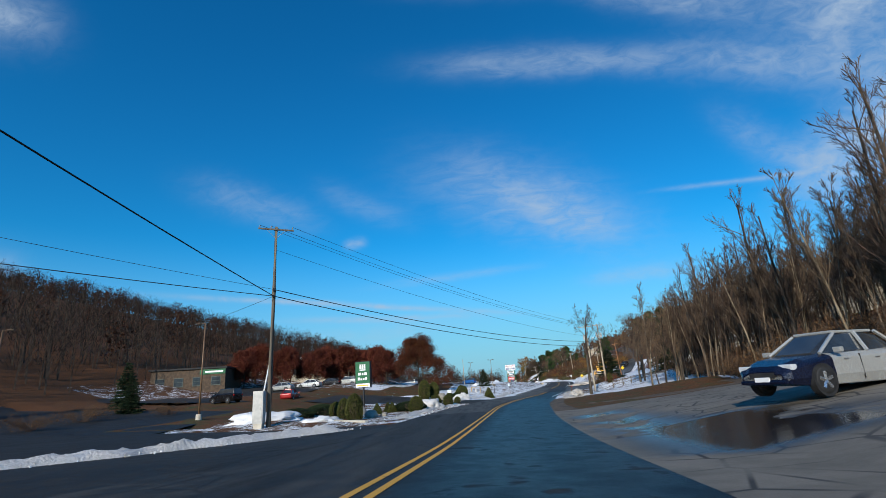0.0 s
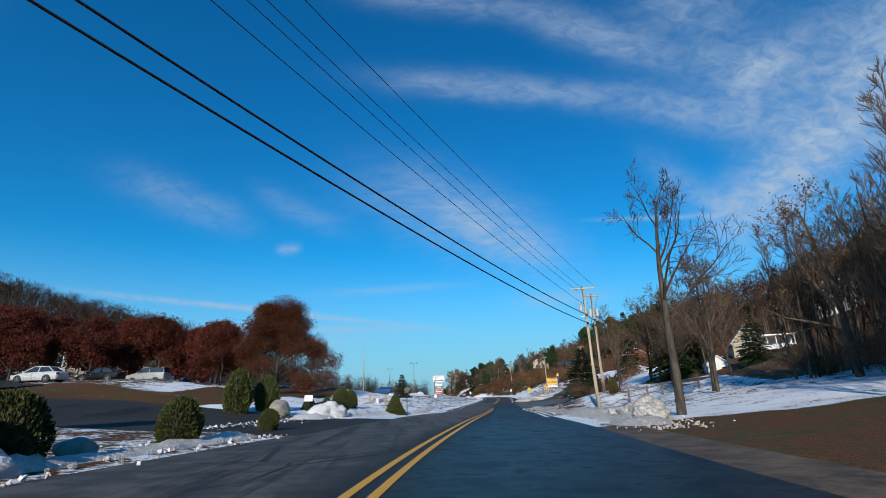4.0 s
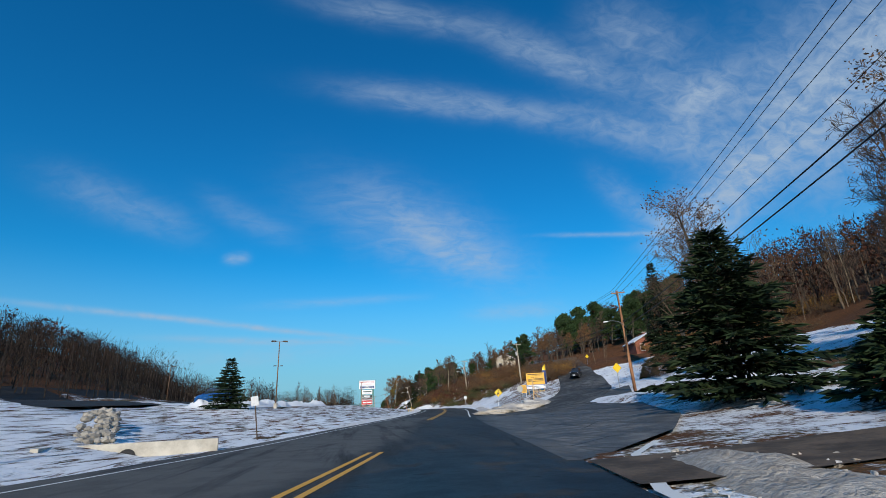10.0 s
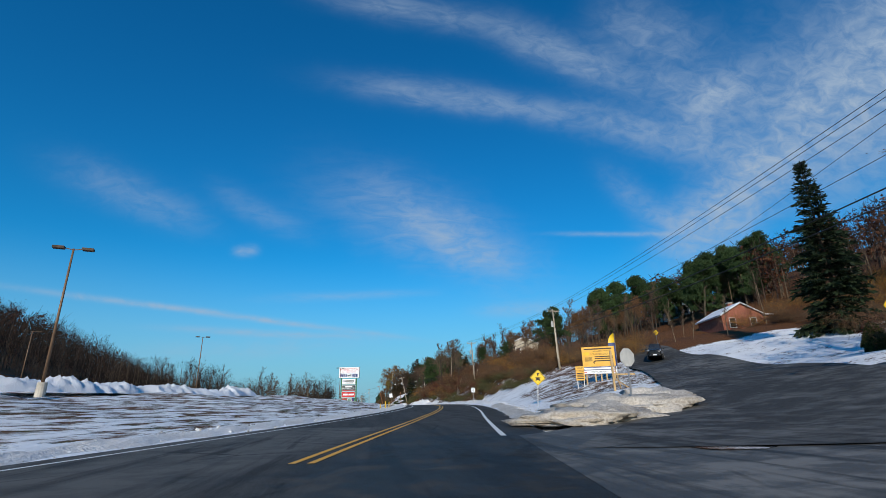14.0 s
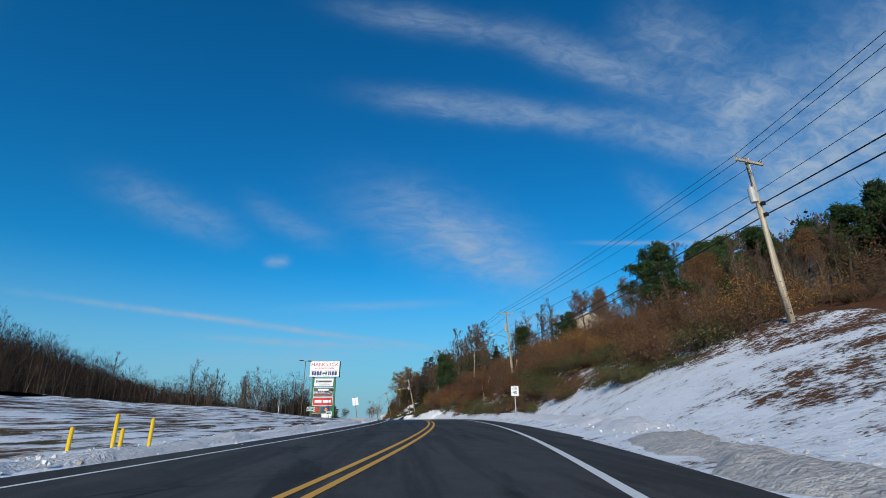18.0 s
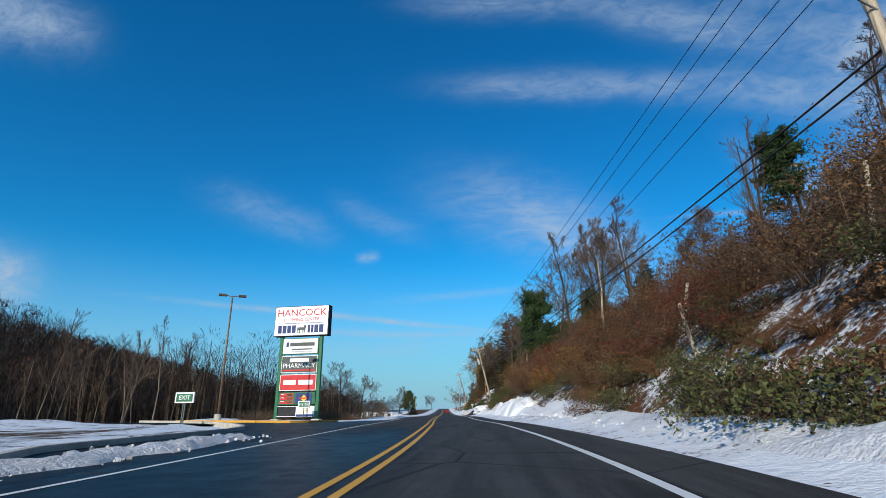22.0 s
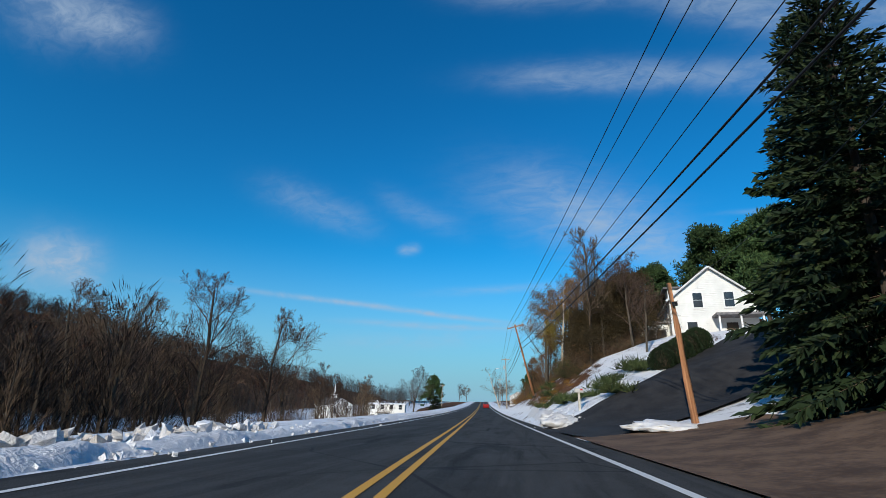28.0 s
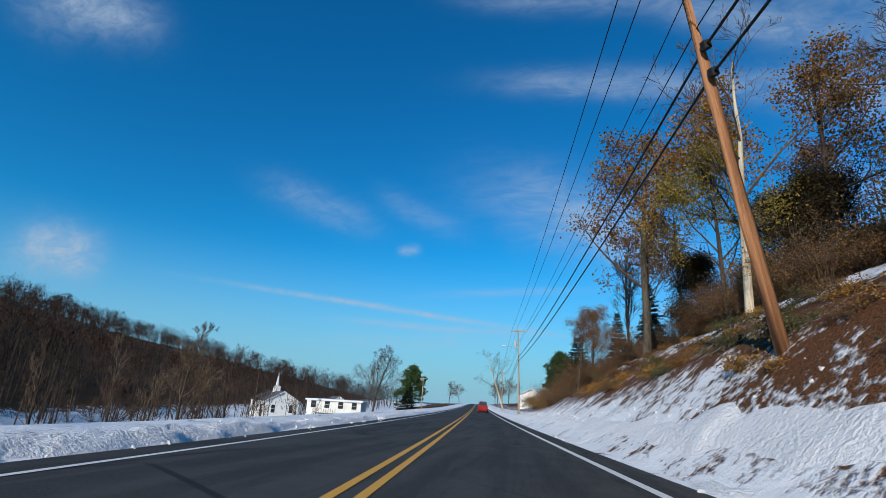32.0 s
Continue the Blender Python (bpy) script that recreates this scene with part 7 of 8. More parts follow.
for s, d, k in ((52, -46, .62), (40, -52, .8), (47, -40, .45), (30, -55, .8)):
    plant("spruce0", s, d, (k, k, k), "dark green spruce behind the bank lot", "spruce", "tree", "spruces behind the bank lot")
for s, d, k in ((34, -36, .9), (40, -38, 1.1), (46, -34, .8), (28, -38, 1.0)):
    plant("brush1", s, d, k, "bare brown shrub at the parking lot edge", "bare_bush", "bush", "bare bushes by the lot")
plant("spruce0", 158, -21.4, (.75, .75, .6), "small dark spruce on the snowy verge", "spruce", "tree", sink=0.1)

# right of the road: the thicket behind the apron
rnd = random.Random(5)
for i in range(330):
    s = 16 + 66 * rnd.random()
    d = (20 if s < 60 else 15.5) + 17 * rnd.random() ** 1.4
    if s > 62 and d < 20:
        d += 6
    key = rnd.choice(["slim", "slim2", "slim", "slim2", "bare1", "bare4", "slim3", "slim3"])
    plant(key, s, d, .72 + .4 * rnd.random(), "slender bare tree in a roadside thicket", "thicket_tree", "tree", "thicket trees")
for i in range(80):
    s = 18 + 62 * rnd.random()
    plant(rnd.choice(["brush0", "brush1", "brush0", "brush2"]), s, (20.3 if s < 62 else 22) + 8 * rnd.random() ** 1.5, .8 + .5 * rnd.random(), "tangle of bare brown brush under the trees", "thicket_bush", "bush", "thicket brush")
plant("locust", 65.4, 9.0, (.8, .8, .95), "rough-barked bare locust tree with forked crown", "locust_tree", "tree", lean=(0, 1), spin=75)
for s, d, key, k in ((83.7, 17.5, "bare2", 1.0), (80.5, 16.5, "bare2", .95), (96.8, 19, "bare3", .9), (73, 21, "sycamore", .8), (112, 24, "bare3", .85), (126, 27, "sycamore", .95), (131, 27, "bare3", 1.15), (147, 25.5, "sycamore", 1.1), (163, 29, "sycamore", 1.0), (121, 32, "bare0", .9), (130, 33, "bare1", .9), (136, 35, "bare0", 1.0), (133, 30, "bare1", .8), (128, 26, "bare3", .8), (104, 28, "bare0", .85), (92, 33, "bare1", 1.0), (142, 38, "bare0", .9), (100, 38, "bare3", .9)):
    plant(key, s, d, k, "bare spreading tree on the snowy hillside lawn", "bare_tree", "tree", "lawn trees")
for s, d, k in ((108, 33, .7), (125, 28.5, 1.25), (127, 33, 1.0)):
    plant("big_spruce", s, d, (k * .7, k * .7, k * .72), "tall dark spruce beside the hillside houses", "spruce", "tree", "hillside spruces")
plant("spruce0", 128.6, 15.3, (1.35, 1.35, .92), "broad dark green spruce on the snowy corner", "spruce", "tree")
plant("fir", 119.4, 14.6, (.9, .9, .75), "young spreading fir in a snowy yard", "fir", "tree")
plant("fir", 113.6, 14.3, (1.1, 1.1, .8), "young spreading fir in a snowy yard", "fir", "tree")
plant("spruce1", 188, 37.5, (1.15, 1.15, 1.25), "tall narrow spruce by the brick house", "spruce", "tree")
for s, d, k in ((108.5, 12.4, 1.0), (110.5, 13.2, .9), (105, 14, .8), (117, 13.5, .6), (98.3, 13.4, .8)):
    plant("brush5" if k < .95 else "brush2", s, d, k, "reddish leafless shrub by the driveway", "shrub", "bush", "driveway shrubs")
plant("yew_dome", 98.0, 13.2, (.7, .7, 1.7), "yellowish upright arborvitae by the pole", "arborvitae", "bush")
for s, d, k in ((172, 29, 1), (176, 33, 1.1), (181, 35, 1), (186, 37, .9), (168, 27, .8), (195, 46, 1.2), (204, 50, 1.1), (211, 52, 1), (160, 29, .9), (166, 33, 1.2)):
    plant(rnd.choice(["brush1", "brush2", "brush3", "brush5"]), s, d, k, "brown garden shrub on the snowy bank", "shrub", "bush", "garden shrubs")
for s, d in ((174, 28), (178, 31), (171, 30.5)):
    plant("yew_cone", s, d, (1.6, 1.6, 1.7), "dark clipped cone bush beside the side road", "cone_bush", "bush", "side road bushes")
# pines over the side road and on the bank
for i in range(20):
    s = 228 + 42 * rnd.random()
    d = 52 + 22 * rnd.random()
    plant(rnd.choice(["pine0", "pine1"]), s, d, .85 + .3 * rnd.random(), "tall white pine in a hillside stand", "pine", "tree", "hillside pines")
for s, d, key, k in ((239.5, 25.5, "pine0", .85), (235, 24, "spruce0", .4), (254, 21, "pine0", .5), (262, 18, "pine2", .5), (297, 12.4, "pine2", .86), (300, 20, "pine0", .6), (291, 17, "pine0", .45), (284, 20, "spruce0", .6), (317, 15, "pine1", .8)):
    plant(key, s, d, k, "dark green pine on the brushy bank", "pine", "tree", "bank pines")
for s, d, key, k in ((258, 19, "bare0", .62), (262, 16, "bare1", .6), (275, 15, "bare2", .7), (281, 14.5, "pale", .75), (291, 18.2, "bare2", 1.1), (298, 12, "bare0", .85), (286, 16, "bare0", .9), (301, 10.5, "sycamore", .8), (306, 12, "pale", .85), (313, 11, "bare3", .9), (318, 12.5, "bare0", 1.0), (269, 21, "bare1", .7), (246, 20, "rusty", .6), (251, 24, "rusty", .65), (240, 25, "bare2", .6), (278, 22, "rusty", .7), (311, 18, "sycamore", .85)):
    plant(key, s, d, k, "bare tree rising from the brushy bank", "bare_tree", "tree", "bank trees")
# brush along the steep bank, down to the snowy verge
def bank_spot(low, high, power=1.0):
    while True:
        s = 206 + 112 * rnd.random()
        d = low + (high - low) * rnd.random() ** power
        if (s > 214 or d > 15) and not (270 < s < 300 and d < 9.8):
            return s, d + max(0, 234 - s) * .22


for i in range(235):
    s, d = bank_spot(9.2, 24)
    key = rnd.choice(["brush0", "brush0", "brush1", "brush1", "brush2", "brush2", "brush4", "brush5"])
    plant(key, s, d, .75 + .55 * rnd.random(), "dense brown roadside brush on a steep bank", "brush", "bush", "bank brush", 0.25)
for i in range(190):
    s, d = bank_spot(7.9, 12.5, 1.3)
    plant(rnd.choice(["bramble0", "bramble1", "bramble1", "brush3"]), s, d, .7 + .5 * rnd.random(), "low tangled bramble with green and brown leaves", "bramble", "bush", "bank brambles", 0.15)
for i in range(110):
    s, d = bank_spot(8.5, 20, 1.2)
    plant("weeds", s, d, .8 + .6 * rnd.random(), "clump of dry tan weeds in patchy snow", "weed_clump", "plant", "bank weeds", 0.1)
for i in range(30):
    plant(rnd.choice(["bramble0", "bramble1", "weeds", "brush3"]), 229 + 18 * rnd.random(), 8 + 5.5 * rnd.random(), .6 + .5 * rnd.random(), "low tangled bramble with green and brown leaves", "bramble", "bush", "bank brambles", 0.15)
for i in range(26):
    plant(rnd.choice(["brush0", "brush1", "brush2", "brush5"]), 280 + 22 * rnd.random(), 10 + 4 * rnd.random(), .8 + .4 * rnd.random(), "dense brown brush above the heaped snow", "brush", "bush", "bank brush", 0.25)
for s, d, k in ((287, 13.5, 1.0), (283.5, 15.5, .95), (279, 16.5, .85)):
    plant("bare0", s, d, k, "tall bare tree with reddish twigs on the bank", "bare_tree", "tree", "bank trees")
for i in range(60):
    s, d = bank_spot(15, 34)
    if 254 < s < 274:
        continue
    plant(rnd.choice(["slim", "slim2", "slim3", "bare4", "bare1"]), s, d, .35 + .25 * rnd.random(), "young bare tree among bank brush", "young_tree", "tree", "young bank trees")
for i in range(95):
    s = 236 + 90 * rnd.random()
    plant(rnd.choice(["slim", "bare1", "bare4", "bare0", "rusty"]), s, 28 + 34 * rnd.random(), .6 + .3 * rnd.random(), "bare tree in woods on top of the bank", "hilltop_tree", "tree", "hilltop woods")
for s, d, k, key in ((257, 10.5, 1.0, "brush5"), (262, 10.2, 1.1, "brush5"), (272, 10.2, 1.15, "brush4"), (268, 10.8, 1.2, "brush5"), (263, 9.4, .9, "brush3"), (280, 10.4, 1.3, "brush5"), (278, 9.2, .9, "brush3")):
    plant(key, s, d, k, "leafy shrub with red and green leaves on the bank", "shrub", "bush", "leafy bank shrubs", 0.2)

# the slope behind the brick house
for i in range(75):
    plant(rnd.choice(["brush0", "brush1", "brush2", "brush4", "slim2"]), 176 + 42 * rnd.random(), 49 + 17 * rnd.random(), .9 + .6 * rnd.random(), "bare brown brush on the slope behind the house", "brush", "bush", "brush behind the brick house", 0.25)

# beside the drive and the white house
for s, d, k in ((331, 13, .95), (336, 15.5, 1.05), (334, 20, .9)):
    plant("big_spruce", s, d, (k * .85, k * .85, k), "huge dark spruce towering beside the driveway", "spruce", "tree", "driveway spruces")
for s, d, k in ((385, 27, .9), (377, 34, 1.0), (370, 36, 1.0), (392, 30, .9), (360, 38, 1.0), (372, 33, 1.0), (378, 30, 1.05), (366, 42, 1.1), (382, 36, 1.0), (356, 38, .95), (350, 36, .9), (343, 33, .9)):
    plant("pine1", s, d, k, "tall dark pine behind the white house", "pine", "tree", "pines behind the house")
for s, d, key, k in ((363, 11.4, "bare0", 1.1), (355.8, 14.1, "bare2", .62), (361.4, 14.8, "bare2", .85), (368, 13.5, "bare1", 1.0), (372, 14, "sycamore", .8), (377, 13.5, "bare0", .95), (366, 15.5, "bare4", 1.0), (381, 15, "bare1", .95)):
    plant(key, s, d, k, "bare tree on the snowy slope below the house", "bare_tree", "tree", "trees below the house")
for s, d, k in ((345.8, 9.0, 1.25), (350.5, 9.7, 1.20), (349.2, 8.2, 1.00), (351.5, 7.5, 1.10), (356.2, 7.4, 1.10), (350.6, 11.9, 1.15), (349.2, 11.9, 1.10), (350.9, 11.4, 1.10), (353.7, 7.2, 1.00), (350.5, 8.0, 0.80), (350.4, 9.1, 0.90), (350.3, 10.1, 1.00), (358.8, 6.6, 1.00), (346.4, 9.3, 1.00), (349.6, 11.5, 1.10), (352.7, 7.7, 1.00), (366, 7.8, .9), (368.5, 8.2, 1.0), (371.5, 8.6, .9), (363.5, 7.6, 1.1)):
    plant("yucca", s, d, k, "spiky green yucca clump in patchy snow", "yucca", "plant", "yuccas on the slope", 0.05)
for s, d, k in ((367.5, 13.2, .75), (370.8, 12.8, .8), (374.2, 13.4, .8), (366, 11.6, .75), (363, 12.6, .8), (369.6, 11.4, .7), (364.2, 15.8, .9), (371, 16, 1.1), (378.5, 14.4, .8), (368, 17.5, 1.1), (375, 17, 1.2)):
    plant("cedar", s, d, k, "dense dark brown-green cedar beside the road", "cedar", "tree", "roadside cedars", 0.3)
for i in range(80):
    s = 363 + 15 * rnd.random()
    d = 10 + 7 * rnd.random()
    plant(rnd.choice(["brush0", "brush1", "brush0", "brush3"]), s, d, .7 + .45 * rnd.random(), "dense dark brush on the bank beside the road", "roadside_shrub", "bush", "roadside brush", 0.2)
for i in range(130):
    s = 359 + 45 * rnd.random()
    d = 6.7 + min(max(s - 370, 0), 20) * .075 + 4.6 * rnd.random() ** 1.3
    plant(rnd.choice(["bramble1", "bramble2", "bramble2", "weeds", "bramble0"]), s, d, .4 + .4 * rnd.random(), "russet bramble in snow patches on the bank", "bramble", "bush", "roadside brambles", 0.15)
for i in range(34):
    plant(rnd.choice(["brush0", "brush2", "brush4", "brush1"]), 382 + 20 * rnd.random(), 14 + 8 * rnd.random(), .9 + .5 * rnd.random(), "brown brush on top of the snowy bank", "roadside_shrub", "bush", "roadside brush", 0.2)
for s, d, k in ((386, 20, .85), (391, 18.5, .8), (396, 20, .95), (383, 24, 1.0), (402, 17, .8)):
    plant("cedar", s, d, k, "dense dark brown-green cedar above the bank", "cedar", "tree", "roadside cedars", 0.3)
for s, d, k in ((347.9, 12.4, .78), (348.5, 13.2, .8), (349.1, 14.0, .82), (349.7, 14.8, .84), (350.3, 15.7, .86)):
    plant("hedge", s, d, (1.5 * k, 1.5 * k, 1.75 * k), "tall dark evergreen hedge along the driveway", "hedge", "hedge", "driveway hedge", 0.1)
far_brush = []
for i in range(150):
    s = 382 + 75 * rnd.random()
    d = (14 if s < 405 else 9.5) + 11 * rnd.random()
    far_brush.append((rnd.choice(["brush0", "brush1", "brush2", "brush2", "brush4", "brush0"]), s, d, .75 + .5 * rnd.random()))
for s, d, key, k in ((398.5, 11.6, "orange_oak", 1.45), (395, 16.5, "orange_oak", 1.35), (390, 18, "orange_oak", 1.1), (388.5, 12.6, "pale", 1.25), (393, 14, "green_oak", 1.0), (400, 12, "rusty", .9), (404, 16, "bare1", .9), (412, 10, "rusty", .7), (410, 14, "bare0", .9), (420, 13, "rusty", .8), (416, 18, "spruce1", .6), (424, 17, "spruce1", .6), (432, 14, "spruce0", .9), (440, 13, "pine0", .7), (384, 21, "bare0", 1.0), (397, 21, "rusty", 1.0), (382, 17.5, "bare3", .9), (448, 15, "pine0", .7)):
    plant(key, s, d, k, "autumn tree with thin orange leaves on the bank", "autumn_tree", "tree", "wooded bank trees")
plant("pale", 462, 6.2, (1.15, 1.15, 1.0), "pale bare tree leaning over the verge", "bare_tree", "tree", lean=(0, -14), spin=0)
# left: trees below the road
for s, d, key, k in ((338, -24, "bare3", .8), (329, -24, "bare1", .8), (322, -22, "bare0", .7), (315, -24, "bare2", .7), (307, -26, "bare1", .75)):
    plant(key, s, d, k, "dark bare tree on the slope below the road", "bare_tree", "tree", "trees below the road")
for s, d, key, k in ((358, -23.2, "vase0", 1.15), (357.6, -26.9, "vase1", 1.1), (363, -19.5, "vase1", .95), (334.3, -27.7, "vase0", .8), (346, -24, "vase1", .9)):
    plant(key, s, d, k, "tall spreading dark bare tree below the road", "bare_tree", "tree", "trees below the road")
for i in range(190):
    s = 301 + 50 * rnd.random()
    d = -(17 + 36 * rnd.random() ** 1.2) - max(0, 308 - s) * .8
    plant(rnd.choice(["slim", "slim3", "bare4", "bare1", "slim2", "bare4"]), s, d, .38 + .2 * rnd.random(), "thin bare tree in dark roadside woods", "woodland_tree", "tree", "roadside woods")
for i in range(110):
    s = 262 + 46 * rnd.random()
    d = -(43 + 26 * rnd.random()) if s < 280 else -(24 + 40 * rnd.random())
    plant(rnd.choice(["slim", "slim3", "bare4", "bare1", "slim2"]), s, d, .65 + .35 * rnd.random(), "thin bare tree in woods behind the entrance", "woodland_tree", "tree", "woods behind the entrance")
for i in range(34):
    s = 350 + 85 * rnd.random()
    d = -(17 + 12 * rnd.random())
    plant(rnd.choice(["slim", "bare4", "bare1", "bare0"]), s, d, .5 + .3 * rnd.random(), "bare tree at the foot of the slope", "bare_tree", "tree", "valley edge trees")
for i in range(150):
    s = 290 + 84 * rnd.random()
    far_brush.append((rnd.choice(["brush0", "brush1", "brush0"]), s, -(10.5 + 9 * rnd.random()), .55 + .35 * rnd.random()))
merged("bank_brush", "russet brush on the wooded bank beyond the houses", far_brush)
plant("pine0", 516, -18, (1.25, 1.25, 1.2), "dense dark pine beside the road", "pine", "tree")
plant("vase1", 466.3, -19.4, 1.05, "bare rounded tree beside the road", "bare_tree", "tree")
plant("spruce0", 470, -13, (.9, .9, .5), "dark evergreen shrub by the road", "evergreen", "bush")
for s, d in ((575, 9), (600, -12), (620, 10), (650, -9), (560, 13), (640, 14)):
    plant("bare3", s, d, .9, "bare tree far along the road", "bare_tree", "tree", "far road trees")


# ---- far woods ----
def far_woods(name, label, spots, seed, leafy=0.12, tall=(8, 14), blades_each=60, fine=(1.5, .11)):
    """Many small bare trees in one mesh, and their leftover leaves in another."""
    rng = np.random.default_rng(seed)
    trunks, c1, w1, c2, w2 = [], [], [], [], []
    for s, d in spots:
        p = np.array(at(s, d))
        h = tall[0] + (tall[1] - tall[0]) * rng.random()
        top = p + np.array([rng.normal() * .4, rng.normal() * .4, h])
        trunks.append((*(p - np.array([0, 0, .4])), *(p + (top - p) * .8), .14, .04))
        n = blades_each
        u = .3 + .7 * rng.random(n)
        a = rng.random(n) * math.tau
        r = h * .2 * np.sqrt(np.clip(1 - ((u - .62) / .42) ** 2, .05, 1)) * rng.random(n) ** .5
        q = p + (top - p) * u[:, None] * .9 + np.stack([np.cos(a) * r, np.sin(a) * r, 0 * a], 1)
        w = np.stack([np.cos(a), np.sin(a), 1.3 + rng.random(n)], 1) + rng.normal(size=(n, 3)) * .3
        if rng.random() < leafy:
            c2.append(np.repeat(q, 2, 0) + rng.normal(size=(n * 2, 3)) * .5)
            w2.append(rng.normal(size=(n * 2, 3)))
        c1.append(q)
        w1.append(w)
    root = thing(name, label, "woods", kind="stuff")
    link_mesh("trunks", *prisms(trunks, 3), M_TWIG, root)
    link_mesh("twigs", *blades(rng, np.concatenate(c1), np.concatenate(w1), fine[0], fine[1], .2), M_WOODS, root)
    if c2:
        link_mesh("leaves", *blades(rng, np.concatenate(c2), np.concatenate(w2), .6, .55, .2), M_WOODLEAF, root)
    return root


def scatter(seed, n, s0, s1, d0, d1, power=1.0):
    r = random.Random(seed)
    return [(s0 + (s1 - s0) * r.random(), d0 + (d1 - d0) * r.random() ** power) for _ in range(n)]


far_woods("hill_woods_south", "leafless brown woods on the far valley hillside", scatter(1, 3600, -30, 700, -82, -330, 1.1), 11, .2)
far_woods("valley_woods", "bare woods along the valley floor", scatter(2, 520, 20, 310, -64, -100) + scatter(22, 260, 345, 700, -62, -95) + scatter(23, 160, 420, 700, -36, -60) + scatter(24, 330, 300, 470, -66, -112), 12, .0, (8, 13), 90, (1.2, .07))
far_woods("hill_woods_north", "leafless brown woods on the near hillside", scatter(3, 2200, -20, 560, 62, 320, 1.5), 13, .6)
far_woods("slope_woods", "dense dark bare woods on the slope below the road", scatter(51, 420, 293, 352, -17, -62) + scatter(52, 110, 258, 296, -44, -66), 15, 0, (7, 11), 230, (.75, .04))
far_woods("bank_woods", "bare brown woods behind the hillside houses", scatter(42, 130, -10, 150, 46, 66) + scatter(44, 60, 395, 480, 26, 60) + scatter(46, 150, 165, 236, 60, 92), 14, 0, (7, 11), 120, (1.0, .05))


# ---- ploughed snow ----
def snow_ridge(name, label, s0, s1, offset, wide, high, dirt, seed, lumps=1.0, step=.22):
    """A lumpy ridge of ploughed snow along the road edge."""
    rng = np.random.default_rng(seed)
    s = np.arange(s0, s1, step)
    m = 13
    v = np.linspace(-1, 1, m)
    base = np.array([offset(x) if callable(offset) else offset for x in s])

    def bumpy(k, a):
        knots = rng.random(int((s1 - s0) / k) + 4)
        return np.interp(s, s0 + np.arange(len(knots)) * k, knots) * a
    h = high * (.25 + bumpy(1.1, .55) + bumpy(3.5, .5)) * smooth((s - s0) / 1.5) * smooth((s1 - s) / 1.5)
    w = wide * (.7 + bumpy(1.7, .5))
    D = base[:, None] + v[None] * w[:, None] + (bumpy(.8, .5) - .25)[:, None] * wide
    prof = np.clip(1 - np.abs(v) ** 2.2, 0, 1)
    chunk = rng.random((len(s), m))
    chunk = (chunk + np.roll(chunk, 1, 0) + np.roll(chunk, 1, 1)) / 3
    Zs = ground_z(s[:, None] + 0 * D, D) + h[:, None] * prof * (.55 + .9 * lumps * chunk) - .05
    P = xy(s[:, None] + 0 * D, D)
    verts = np.concatenate([P, Zs[..., None]], -1).reshape(-1, 3)
    k = np.arange(len(s) - 1)[:, None] * m + np.arange(m - 1)[None]
    ob = link_mesh(name, verts, np.stack([k + m, k + m + 1, k + 1, k], -1).reshape(-1, 4), M_SNOW, smooth_faces=True)
    tagged(ob, label, "snow", kind="stuff")
    a = ob.data.attributes.new("dirt", "FLOAT", "POINT")
    a.data.foreach_set("value", np.full(len(verts), dirt, dtype=np.float32))
    return ob


WHITE, DIRTY = "ridge of ploughed white snow along the road", "dirty ploughed snow along the road edge"
for i, (s0, s1, off, w, h, dirt) in enumerate((
        (8, 27, lambda s: -17 + (s - 8) * .52, .6, .32, .45), (36, 60, -6.6, .6, .25, .6), (72, 92, lambda s: -10.5 + (s - 72) * .16, 1.0, .4, .4), (92, 136, -7.2, .7, .26, .6), (136, 232, lambda s: EDGE_L(s) - .8, .6, .22, .3),
        (232, 258, -5.7, .7, .22, .4), (290, 400, -5.2, .7, .26, .15), (400, 560, -5.0, .7, .28, .1),
        (60, 78, 6.4, 1.0, .42, .75), (78, 116, lambda s: EDGE_R(s) + 1.6, .9, .22, .95), (166, 205, lambda s: EDGE_R(s) + .8, .9, .22, .7),
        (205, 264, 7.3, .8, .3, .2), (156, 212, lambda s: -24.2 - max(0, s - 200) * .15, 1.3, .75, .02), (264, 284, 7.9, .8, .4, .08), (281, 308, 7.7, 1.15, 1.0, .04), (304, 321, 7.0, 1.2, .5, .08), (343.5, 366, 5.8, .7, .4, .3), (364, 470, 5.7, .9, .22, .1), (470, 600, 5.4, .7, .25, .1))):
    snow_ridge("snow_bank", WHITE if dirt < .4 else DIRTY, s0, s1, off, w, h, dirt, 100 + i)


def snow_heap(s, d, wide, high, dirt, seed, label, stretch=1.0):
    rng = np.random.default_rng(seed)
    bm = bmesh.new()
    bmesh.ops.create_icosphere(bm, subdivisions=4, radius=1.0)
    for v in bm.verts:
        n = noise.noise(v.co * 1.6 + Vector((seed, 0, 0))) * .4 + noise.noise(v.co * 4.5 + Vector((0, seed, 0))) * .26 + noise.noise(v.co * 11 + Vector((seed, seed, 0))) * .14
        v.co *= 1 + n
        v.co = Vector((v.co.x * wide * stretch, v.co.y * wide, max(v.co.z, -.15) * high))
    ob = part("snow_mound", bm, M_SNOW, smooth_faces=True)
    ob.matrix_basis = Matrix.Translation(at(s, d)) @ pose(0, 0, 0, 0, 0, heading(s) + rng.random() * 40)
    a = ob.data.attributes.new("dirt", "FLOAT", "POINT")
    a.data.foreach_set("value", np.full(len(ob.data.vertices), dirt, dtype=np.float32))
    return tagged(ob, label, "snow", "snow mounds")


